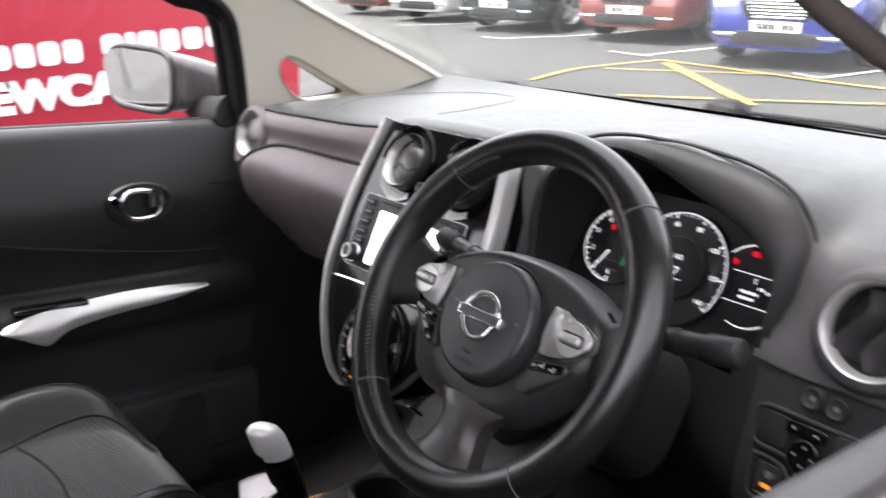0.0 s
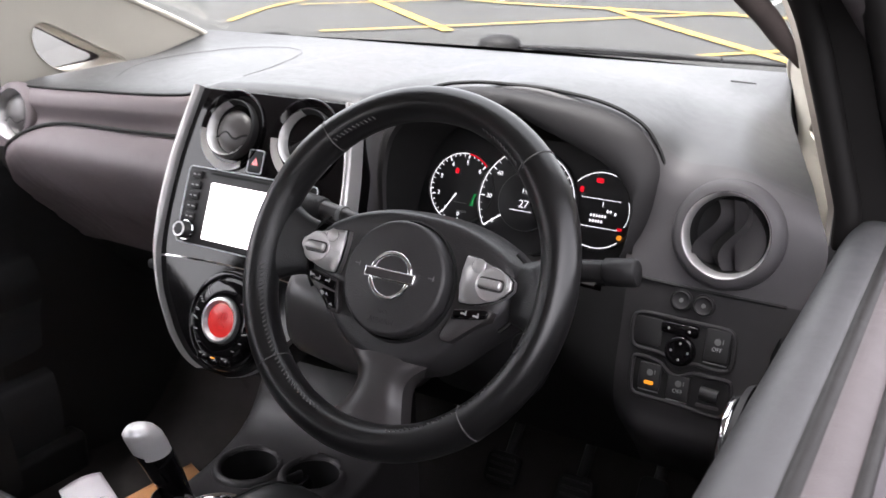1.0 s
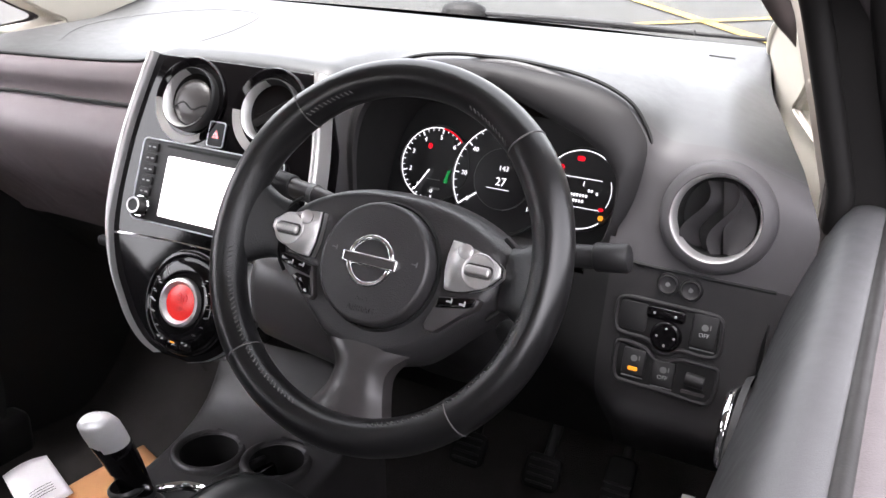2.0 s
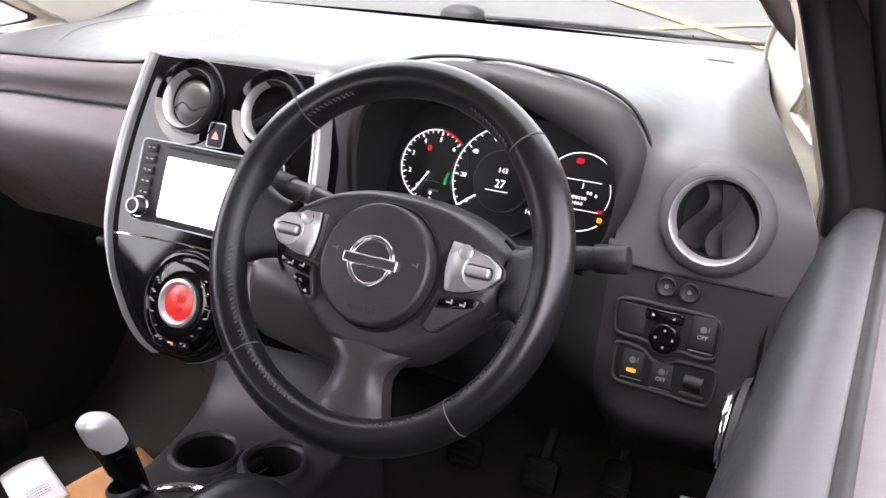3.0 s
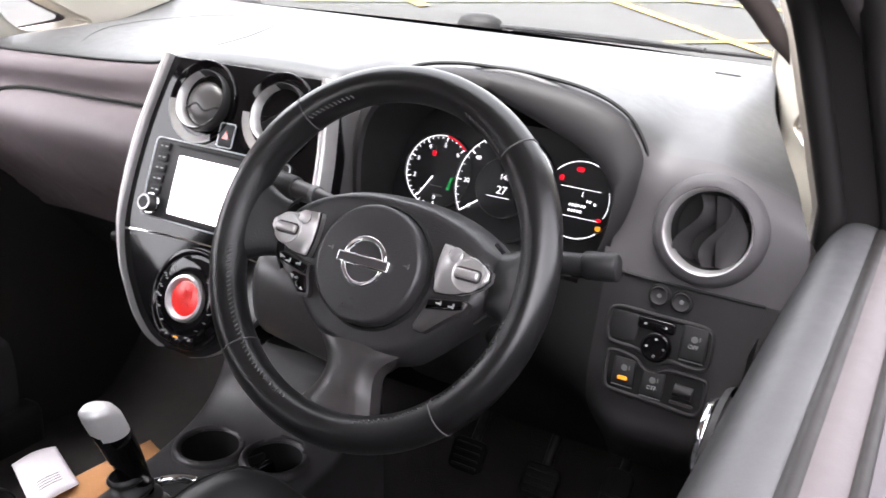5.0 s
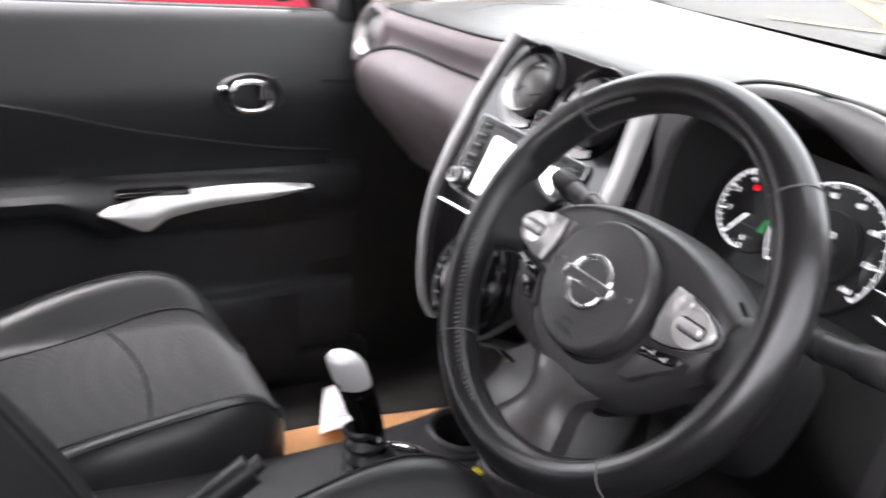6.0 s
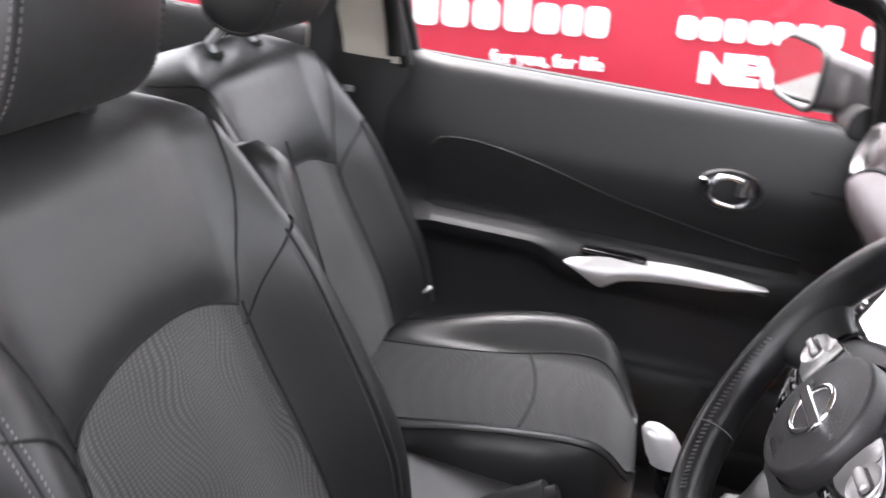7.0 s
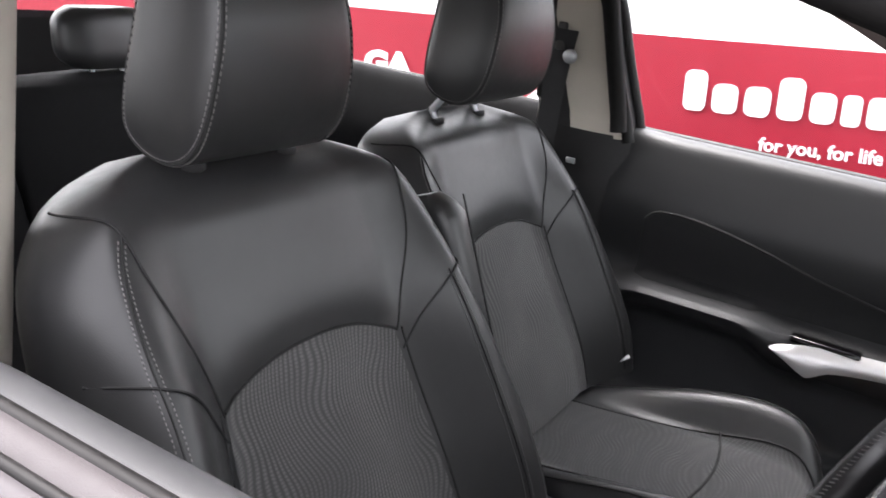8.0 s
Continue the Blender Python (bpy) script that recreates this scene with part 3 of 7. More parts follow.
def outline(win):
    return smooth_path(win, 90, win is QUARTER)


for s in (1, -1):
    door_win = [(y + 0.03 * step(-0.4, -0.55, y), z + (0.012 if -0.4 < y < 0.15 else 0)) for y, z in [(0.280, 0.990)] + DOOR_WIN[1:-3] + [(-0.735, 1.40), (-0.725, 1.2), (-0.70, 0.985)]] if s > 0 else [(0.276, 0.990)] + DOOR_WIN[1:-1] + [(-0.598, 0.985)]
    side_sheet(s, -0.065, M_BEIGE, "pillar_trim", "beige moulded pillar trim", [outline(w) for w in (door_win, REAR_WIN, QUARTER)], 0.955 if s < 0 else 0.90)
    side_sheet(s, 0.01, M_PAINT, "side_frame", "lilac-grey painted side frame", [outline(w) for w in (door_win, REAR_WIN, QUARTER)])
    for win, r, nm in ((door_win, 0.013, "window_seal"), (REAR_WIN, 0.013, "window_seal"), (QUARTER, 0.0035, "quarter_seal")):
        ring = win is QUARTER
        # the two side windows are edged on three sides: their foot runs into the door's slot
        loop = smooth_path(win, 90, True) if ring else smooth_path(win, 90)
        inward = 0.064 if not ring else 0.068
        def edge_x(y, z, e):
            return CX + s * (side_x(z) - inward + 0.075 * e - 0.105 * step(0.30, 0.70, y))
        inset = 0.24 if s > 0 and win is door_win else 0.1
        part(nm, tube([(edge_x(y, z, inset), y, z) for y, z in loop], r, 8, ring), M_RUBBER if not ring else M_BEIGE, car)
        if not ring:
            part("outer_trim", tube([(edge_x(y, z, 1.0), y, z) for y, z in loop], 0.014, 8), M_RUBBER, car, "black window edge trim")
        if s > 0 and win is door_win:
            part("frame_paint", tube([(edge_x(y, z, 1.32), y + 0.014, z + 0.006) for y, z in loop if y > 0.03], 0.012, 12), M_SHELL, car, "lilac-grey painted pillar edge")
        part("reveal", grid(lambda k, e: (edge_x(*loop[k], e), *loop[k]), range(len(loop)), (0 if inset < 0.2 else 0.16, 0.5, 1), close_u=ring), M_RUBBER if not ring else M_BEIGE, car)
    # the quarter light, and the side windows but for the driver's, which is wound down
    for win, nm in ((door_win, "side_window"), (REAR_WIN, "rear_side_window"), (QUARTER, "quarter_window")):
        if s > 0 and win is door_win:
            continue
        loop = smooth_path(win, 60, True)
        def at(y, z, e):
            return (CX + s * (side_x(z) - 0.012 + e - 0.08 * step(0.30, 0.70, y)), y, z)
        bm = bmesh.new()
        a = [bm.verts.new(at(y, z, 0)) for y, z in loop]
        b = [bm.verts.new(at(y, z, 0.004)) for y, z in loop]
        bm.faces.new(a)
        bm.faces.new(b)
        for i in range(len(loop)):
            j = (i + 1) % len(loop)
            bm.faces.new((a[i], a[j], b[j], b[i]))
        part(nm, bm, M_GLASS, car)
    # rounded edge of the A-pillar against the windscreen
    edge = [(screen_edge(z), z) for z in lin(1.05, 1.43, 40)]
    if s > 0:
        part("pillar_bulge", grid(lambda a, z: (CX + 0.568 - 0.05 * (z - 1.0) + 0.05 * a * a, -0.735 + 0.058 * a, z), lin(-1, 1, 11), lin(0.90, 1.40, 10)), M_BEIGE, car, "beige moulded centre pillar trim")
        # added brown-grey band: paints the shade on the upper A-pillar trim
        shade_line = smooth_path([(0.262, 1.165), (0.230, 1.186), (0.165, 1.218), (0.10, 1.242), (0.04, 1.266), (-0.03, 1.302), (-0.12, 1.335), (-0.30, 1.362)], 60)
        part("pillar_shade_band", tube([(0.648 - 0.25 * (z - 1.15), y, z) for y, z in shade_line], lambda t: 0.0095 * step(-0.02, 0.25, t) + 0.0005, 12), M_PILLARSHADE, car, "brown-grey band painting the shaded upper pillar trim")
    part("pillar_edge", tube([(CX + s * (side_x(z) - 0.062 - 0.105 * step(0.30, 0.70, y)), y - 0.002, z) for y, z in edge], 0.006, 8), M_BEIGE, car, "beige pillar edge")
    part("screen_trim", tube([(CX + s * (side_x(z) + 0.008 - 0.063 * step(0.30, 0.70, y)), y + 0.014, z) for y, z in edge], 0.015, 8), M_RUBBER, car, "black screen edge trim")
    # added dark strip: the belt with the shaded zone on the pillar
    part("belt_shade_strip", grid(lambda a, z: (CX + s * (side_x(z) - 0.072 + 0.01 * a * a), -0.758 + 0.040 * a - 0.22 * (z - 1.0), z), lin(-1, 1, 7), lin(0.97, 1.40, 8)), M_LOWER, car, "dark strip added for the belt and its shaded zone")
    # lower B-pillar cover and belt slot
    part("pillar_cover", grid(lambda a, z: (CX + s * (0.668 + 0.035 * abs(a) ** 3), -0.70 + 0.105 * a, z), lin(-1, 1, 13), lin(0.36, 0.995 if s < 0 else 1.0, 9)), M_LOWER, car, "dark lower pillar cover")
    # the dark frame carried by the front door, in front of the beige pillar
    frame_path = [(y, z) for y, z in smooth_path(door_win[0:7], 50)]
    part("door_frame", tube([(CX + s * (side_x(z) - (0.035 if s < 0 else -0.004)), y + 0.022 * (1 if y > 0.15 else 0), z + 0.04 * step(0.2, 0.0, y)) for y, z in frame_path], lambda t: (0.032 if s < 0 else 0.021) + 0.014 * step(0.3, 0.5, t), 20, False, 0.7, up=(s, 0, 0)), M_RUBBER if s < 0 else M_FRAME, car, "black door window frame")
    if s < 0:
        part("door_frame", tube([(CX + s * (side_x(z) - 0.068), -0.622 - 0.16 * (z - 1.03), z) for z in lin(1.005, 1.40, 14)], 0.018, 8), M_RUBBER, car, "black door window frame")
    # lower body side below the belt, sill board
    part("body_side", grid(lambda y, z: (CX + s * curve1([(0.2, 0.80), (0.45, 0.845), (0.75, 0.84), (0.92, 0.815), (1.0, 0.79), (1.028, 0.76)], z) - s * 0.06 * step(1.0, 1.9, abs(y + 0.5)), y, z * (1 - 0.26 * step(0.45, 1.3, y)) + 0.05 * step(0.45, 1.3, y)),
                           lin(-2.2, 1.7, 40), [0.2, 0.3, 0.45, 0.6, 0.75, 0.85, 0.92, 0.94, 0.955]), M_PAINT, car, "lilac-grey painted door and wing skin")

# roof, lining, windscreen, rear


def roof_z(x, y, lift=0.0):
    e = (x - CX) / 0.62
    return 1.452 + lift - 0.03 * e * e - 0.02 * e**6 - 0.04 * step(-1.3, -2.1, y) - 0.02 * step(-0.3, 0.15, y)


part("headliner", grid(lambda x, y: (CX + x, y, roof_z(CX + x, y)), lin(-0.63, 0.63, 30), lin(-2.05, 0.05, 30)), M_LINER, car, "beige roof lining")
part("roof_skin", grid(lambda x, y: (CX + x, y, roof_z(CX + x, y, 0.05)), lin(-0.66, 0.66, 30), lin(-2.15, 0.12, 30)), M_PAINT, car)


def screen(u, v, lift=0.0):
    """u across -1..1, v up 0..1 the windscreen."""
    z0, z1 = 1.078, 1.45
    z = z0 + (z1 - z0) * v + 0.030 * u * u * (1 - v)
    half = 0.68 - 0.13 * v
    y = curve1([(0, 0.872), (0.35, 0.61), (0.7, 0.34), (1, 0.08)], v) - (0.235 - 0.10 * v) * u * u
    return (CX + u * half, y + lift, z - 0.012 * u * u + lift * 0.6)


bm = join(grid(lambda u, v: screen(u, v), lin(-1, 1, 25), lin(0, 1, 14)), grid(lambda u, v: screen(u, v, 0.005), lin(-1, 1, 25), lin(0, 1, 14)))
part("windscreen", bm, M_SCREENGLASS, car, "clear curved windscreen")
part("screen_band", grid(lambda u, v: Vector(screen(u, v * 0.034 - 0.012)) + Vector((0, -0.004, 0.0)), lin(-1, 1, 40), lin(0, 1, 3)), M_BLACKOUT, car, "black band along the screen's foot")
part("screen_band", grid(lambda u, v: Vector(screen(u, 0.93 + 0.09 * v)) + Vector((0, -0.006, -0.002)), lin(-1, 1, 40), lin(0, 1, 3)), M_RUBBER, car)
part("bonnet", grid(lambda x, y: (CX + x, y, 1.015 - 0.25 * step(0.85, 1.75, y) - 0.05 * (x / 0.7) ** 4 - 0.06 * step(0.8, 1.1, y)), lin(-0.74, 0.74, 20), lin(0.97, 1.72, 14)), M_PAINT, car, "lilac-grey bonnet")
part("scuttle", grid(lambda x, v: (CX + x, screen_base(CX + x) + 0.01 + 0.15 * v, 1.058 - 0.04 * v), lin(-0.72, 0.72, 24), lin(0, 1, 4)), M_LOWER, car, "black plastic scuttle under the wipers")
part("nose", grid(lambda x, z: (CX + x, 1.72 + 0.12 * math.sin((z - 0.2) / 0.56 * math.pi) - 0.25 * (x / 0.78) ** 4, z), lin(-0.78, 0.78, 20), lin(0.2, 0.76, 10)), M_PAINT, car)
part("tailgate", grid(lambda x, z: (CX + x, -2.15 - 0.08 * math.sin((z - 0.2) / 1.25 * math.pi) + 0.12 * (x / 0.7) ** 4, z), lin(-0.74, 0.74, 18), lin(0.2, 1.02, 10)), M_PAINT, car)
part("rear_window", join(grid(lambda x, z: (CX + x, -2.16 + 0.25 * (z - 1.02), z), lin(-0.6, 0.6, 6), lin(1.02, 1.45, 4)),
                         grid(lambda x, z: (CX + x, -2.165 + 0.25 * (z - 1.02), z), lin(-0.6, 0.6, 6), lin(1.02, 1.45, 4))), M_GLASS, car)
part("tail_trim", grid(lambda x, z: (CX + x, -2.06, z), lin(-0.68, 0.68, 6), lin(0.3, 1.02, 6)), M_LOWER, car)
for s in (1, -1):
    for yy in (1.15, -1.45):
        wheel(car, CX + s * 0.74, yy, 0.31 + RISE * yy, 0.31, s)

# cabin floor with the centre tunnel, firewall and kick panels


def floor_z(x, y):
    tunnel = 0.10 * (1 - step(0.09, 0.17, abs(x - CX)))
    return 0.285 + tunnel + 0.01 * noise.noise(Vector((x * 6, y * 6, 1))) + 0.42 * step(0.42, 0.85, y) + 0.10 * step(-1.0, -1.25, y)


carpet = part("floor", grid(lambda x, y: (CX + x, y, floor_z(CX + x, y)), lin(-0.70, 0.70, 50), lin(-2.06, 0.86, 80)), M_CARPET)
tagged(carpet, "dark cabin carpet rising into the footwells", "floor", kind="structure")
for s in (1, -1):
    part("kick_panel", grid(lambda y, z: (CX + s * (0.66 - 0.03 * step(0.2, 0.6, y)), y, z), lin(0.18, 0.86, 12), lin(0.28, 0.9, 10)), M_LOWER, car, "dark kick panel")
    part("sill_board", block(CX + s * 0.66 - 0.05, CX + s * 0.66 + 0.05, -0.6, 0.3, 0.27, 0.36, 0.015), M_LOWER, car, "dark scuff board")
part("firewall", grid(lambda x, z: (CX + x, 0.84, z), lin(-0.70, 0.70, 5), lin(0.5, 1.06, 5)), M_CARPET, car)

# wipers at the screen's foot
for pivot, tip, nm in (((-0.02, 0.905, 1.082), (0.54, 0.79, 1.100), "wiper"), ((-0.50, 0.80, 1.070), (-0.08, 0.90, 1.076), "wiper")):
    w = thing(nm, "black windscreen wiper resting on the scuttle", "wiper", pivot, "wipers")
    p, q = Vector(pivot), Vector(tip)
    part("pivot_cap", revolve([(0.038, -0.03), (0.037, 0.0), (0.032, 0.016), (0.018, 0.026), (0, 0.028)], Matrix.Translation(pivot) @ Matrix.Diagonal((1.25, 1, 0.85, 1)), 24), M_RUBBER, w)
    part("arm", tube([p + (q - p) * t + Vector((0, 0.01, 0.006 * math.sin(t * 3.1) - 0.006 * t)) for t in lin(0, 0.8, 14)], 0.0048, 8, False, 1.0), M_LOWER, w)
    part("blade", tube([p + (q - p) * t + Vector((0, 0.022, -0.004)) for t in lin(0.12, 1.05, 14)], 0.0035, 6), M_RUBBER, w)

# ---------------------------------------------------------------- front doors
TRIM_FLAT = [(0.756, 1.030), (0.748, 1.040), (0.722, 1.0405), (0.702, 1.027), (0.684, 0.990), (0.666, 0.945), (0.655, 0.905), (0.655, 0.855), (0.662, 0.80), (0.655, 0.768),
             (0.640, 0.752), (0.632, 0.735), (0.628, 0.712), (0.632, 0.685), (0.645, 0.655), (0.650, 0.60), (0.645, 0.54), (0.615, 0.522), (0.605, 0.46), (0.615, 0.37), (0.64, 0.30)]
TRIM_ARM = [(0.756, 1.030), (0.748, 1.040), (0.722, 1.0405), (0.702, 1.027), (0.684, 0.990), (0.666, 0.945), (0.655, 0.905), (0.655, 0.855), (0.662, 0.80), (0.652, 0.768),
            (0.612, 0.757), (0.588, 0.748), (0.580, 0.722), (0.592, 0.69), (0.635, 0.655), (0.650, 0.60), (0.645, 0.54), (0.615, 0.522), (0.605, 0.46), (0.615, 0.37), (0.64, 0.30)]


def trim_at(k, y):
    """Half width and height of the door trim at profile place k (0..20) and y."""
    a = step(-0.60, -0.48, y) * (1 - 0.62 * step(-0.26, -0.14, y)) * (1 - step(0.05, 0.22, y))
    i = min(int(k), 19)
    def cr(tab, c):
        f = k - i
        p = [tab[max(0, min(20, i + d))][c] for d in (-1, 0, 1, 2)]
        return 0.5 * (2 * p[1] + (p[2] - p[0]) * f + (2 * p[0] - 5 * p[1] + 4 * p[2] - p[3]) * f * f + (3 * p[1] - p[0] - 3 * p[2] + p[3]) * f**3)
    x = cr(TRIM_FLAT, 0) * (1 - a) + cr(TRIM_ARM, 0) * a
    z = cr(TRIM_FLAT, 1) * (1 - a) + cr(TRIM_ARM, 1) * a
    pocket = step(0.02, 0.16, y) * step(14.5, 16.5, k) * 0.02
    # behind the pull strip the armrest is a thin pad
    z += a * (1 - step(-0.30, -0.19, y)) * (0.012 * step(8, 9.5, k) + 0.030 * step(10.8, 12.6, k)) * (1 - step(14, 16.5, k))
    x += 0.02 * step(-0.5, -0.62, y) + pocket
    return x, z


def trim_x(y, z):
    """Half width of the trim at a height below the belt."""
    best = min((abs(trim_at(k * 0.1, y)[1] - z), trim_at(k * 0.1, y)[0]) for k in range(30, 201))
    return best[1]


def front_door(s, label, off, drop):
    door = thing("front_door", label, "car door", (CX + s * 0.7, -0.15, 0.3), "front doors")
    def X(v):
        return CX + s * ((v if s < 0 else 0.756 - 0.80 * (0.756 - v) if v < 0.756 else v) + off)
    # one trim plastic in lighter and darker copies that hold each part's light and shade
    for k0, k1, mat, nm, lab in ((0, 13.2, M_DOORP if s < 0 else M_DOORD, "upper_trim", "dark grained upper door trim and armrest"), (13.2, 20, M_LOWER if s > 0 else M_DOORD, "lower_trim", "lower door trim, footwell light and shade put into its colour")):
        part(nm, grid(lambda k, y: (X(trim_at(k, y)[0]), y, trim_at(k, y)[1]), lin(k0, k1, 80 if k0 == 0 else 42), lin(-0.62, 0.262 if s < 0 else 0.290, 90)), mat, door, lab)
    top = [(-0.52, 0.885), (-0.50, 0.903), (-0.42, 0.905), (-0.30, 0.885), (-0.17, 0.852), (0.0, 0.82), (0.12, 0.803), (0.20, 0.798)]
    part("cloth_insert", grid(lambda y, v: (X(trim_x(y, 0.772 + (curve1(top, y) - 0.772) * v) - 0.0025), y, 0.772 + (curve1(top, y) - 0.772) * v), lin(-0.52, 0.2, 50), lin(0, 1, 9)), M_DOORC, door, "black cloth insert")
    part("insert_groove", tube([(X(trim_x(y, curve1(top, y)) - 0.001), y, curve1(top, y)) for y in lin(-0.52, 0.2, 50)], 0.0032, 6), M_SEAM, door)
    # switch plate in front of the armrest
    part("switch_plate", grid(lambda y, v: (X(0.634 - 0.028 * v * (1 - 0.4 * step(-0.05, 0.15, y))), y, 0.748 - 0.010 * v + 0.012 * step(-0.2, 0.0, y) - 0.02 * step(-0.05, 0.16, y)), lin(-0.235, 0.15, 24), lin(0, 1, 5)), M_LOWER, door)
    sw = part("window_switch", box((0.034, 0.125, 0.012), Matrix.Translation((X(0.612), -0.135, 0.753)), 0.006), M_GLOSS, door)
    part("lock_switch", box((0.016, 0.045, 0.006), Matrix.Translation((X(0.622), 0.055, 0.745)), 0.002), M_LOWER, door)
    # silver pull strip, tapered to both ends
    up = [(-0.224, 0.699), (-0.20, 0.707), (-0.163, 0.716), (-0.11, 0.721), (-0.062, 0.724), (0.0, 0.7255), (0.051, 0.725), (0.10, 0.7225), (0.146, 0.718)]
    lo = [(-0.224, 0.697), (-0.205, 0.688), (-0.187, 0.679), (-0.165, 0.667), (-0.150, 0.662), (-0.135, 0.670), (-0.118, 0.680), (-0.09, 0.686), (-0.057, 0.690), (0.0, 0.695), (0.057, 0.699), (0.10, 0.706), (0.146, 0.7165)]
    def strip(y, v):
        bulge = math.sin(math.pi * min(1, max(0, v)))
        z = curve1(lo, y) + (curve1(up, y) - curve1(lo, y)) * v
        return (X(0.608 - 0.006 * bulge - 0.016 * (1 - v) - 0.016 * step(0.0, -0.2, y)), y, z + 0.034)
    part("pull_strip", grid(strip, lin(-0.224, 0.146, 75), lin(0, 1, 9)), M_SILVER, door, "satin silver pull strip")
    # chrome release handle in its oval bowl
    hx = trim_x(0.03, 0.888)
    m = axes((X(hx) - s * 0.004, 0.042, 0.909), (0, 1, 0), (0, 0, 1)) if s < 0 else axes((X(hx) + 0.006, 0.042, 0.905), (0, -1, 0), (0, 0, 1))
    squash = Matrix.Diagonal((1.35, 0.84, 1, 1))
    h = part("handle_bowl", revolve([(0.046, 0.0), (0.043, 0.006), (0.036, 0.004), (0.030, -0.012), (0, -0.016)], m @ squash, 40), M_LOWER, door, "oval handle bowl")
    fl = 1 if s < 0 else -1
    part("handle", tube([m @ Vector((p[0] * 0.84, p[1] * 0.84, p[2])) for p in smooth_path([(0.034 * fl, 0.022, 0.010), (0.045 * fl, 0.0, 0.012), (0.034 * fl, -0.026, 0.010), (0.0, -0.033, 0.010), (-0.03 * fl, -0.026, 0.010), (-0.04 * fl, 0.0, 0.010), (-0.03 * fl, 0.024, 0.010), (0.0, 0.030, 0.012), (0.034 * fl, 0.022, 0.010)], 48)], 0.0055, 8), M_CHROME, h, "chrome release ring")
    if s < 0:
        part("lever", grid(lambda a, b: m @ Vector((fl * (0.010 + 0.030 * a), 0.026 - 0.034 * b + 0.006 * a, 0.012 + 0.006 * math.sin(3.1 * a))), lin(0, 1, 8), lin(0, 1, 8)), M_CHROME, h, "chrome lever")
    if s < 0:
        part("lock_knob", revolve([(0.009, 0), (0.009, 0.012), (0.006, 0.016), (0, 0.016)], m @ Matrix.Translation((-0.050 * fl, 0.010, 0)), 16), M_CHROME, h)
    # pocket lip and seals at the window slot
    part("pocket", grid(lambda y, v: (X(0.622 - 0.03 * math.sin(v * 1.6)), y, 0.50 - 0.17 * v + 0.02 * step(-0.1, 0.1, y)), lin(-0.45, 0.14, 20), lin(0, 1, 8)), M_LOWER, door)
    part("slot_seal", tube([(X(0.756), y, 1.036) for y in lin(-0.60, 0.262, 20)], 0.007, 8, False), M_RUBBER, door, "black window slot seal")
    part("seal_strip", grid(lambda y, v: (X(0.760 + 0.024 * v), y, 1.040 - 0.006 * v + 0.004 * math.sin(v * math.pi)), lin(-0.62, 0.27, 20), lin(0, 1, 7)), M_FLOCK, door, "mauve-grey flocked window seal")
    part("outer_seal", tube([(X(0.787), y, 1.033) for y in lin(-0.62, 0.27, 20)], 0.005, 8, False), M_RUBBER, door)
    part("door_top", grid(lambda y, v: (X(0.790 + 0.042 * v), y, 1.034 - 0.030 * v * v), lin(-0.62, 0.30, 20), lin(0, 1, 8)), M_PAINT, door, "lilac-grey painted door top")
    part("door_shoulder", grid(lambda y, v: (X(0.832 + 0.016 * v), y, 1.004 - 0.09 * v), lin(-0.62, 0.30, 20), lin(0, 1, 5)), M_PAINT, door, "lilac-grey painted door shoulder")
    part("waist_strip", tube([(X(0.812), y, 1.030) for y in lin(-0.62, 0.30, 20)], 0.006, 8, False), M_RUBBER, door, "black waist moulding")
    for o in door.children_recursive:
        if o.parent == door:
            o.location.z -= drop
    return door


front_door(-1, "closed passenger door, dark trim with a silver pull strip", 0.0, 0.032)
front_door(1, "closed driver's door with its window wound down", -0.010, 0.018)

# passenger door mirror outside
mir = thing("door_mirror", "grey painted door mirror on a black foot", "mirror", (-0.80, 0.22, 1.02))


def housing(a, v):
    """Shell of the mirror from its glass (v = 0) to its blunt nose (v = 1)."""
    k = curve1([(0, 0.97), (0.1, 1.0), (0.5, 0.93), (0.8, 0.78), (0.95, 0.60), (1, 0.46)], v)
    c, d = math.cos(a), math.sin(a)
    h = 0.064 * math.copysign(abs(d) ** 0.5, d) * (k if d < 0 else k * (1 - 0.35 * v)) - 0.008 * v
    p = Vector((0.114 * k * math.copysign(abs(c) ** 0.5, c), 0.185 * v, h))
    return Matrix.Translation((-0.890, 0.146, 1.075)) @ pose(0, 0, 0, 0, 0, 13) @ p


ang = [2 * math.pi * i / 36 for i in range(36)]
part("housing", join(grid(housing, ang, lin(0, 1, 14), close_u=True), grid(lambda a, q: Vector(housing(a, 1)).lerp(Vector((-0.932, 0.331, 1.062)), q), ang, lin(0, 1, 4), close_u=True)), M_SHELL, mir, "grey painted shell")
part("mirror_rim", tube([Vector(housing(a, 0.0)) for a in ang], 0.007, 8, True), M_LOWER, mir)
gl = bmesh.new()
mid = sum((Vector(housing(a, 0.06)) for a in ang), Vector()) / len(ang)
lean = pose(0, 0, 0, 8, 0, 12).to_3x3()
gl.faces.new([gl.verts.new(mid + lean @ (Vector(housing(a, 0.06)) - mid) * 0.985) for a in ang])
part("mirror_glass", gl, M_MIRROR, mir, "silvered mirror glass")
part("foot", tube([(-0.70, 0.25, 1.03), (-0.76, 0.245, 1.02), (-0.82, 0.24, 1.02), (-0.86, 0.24, 1.03)], lambda t: 0.026 - 0.006 * t, 12, False, 1.4), M_LOWER, mir)

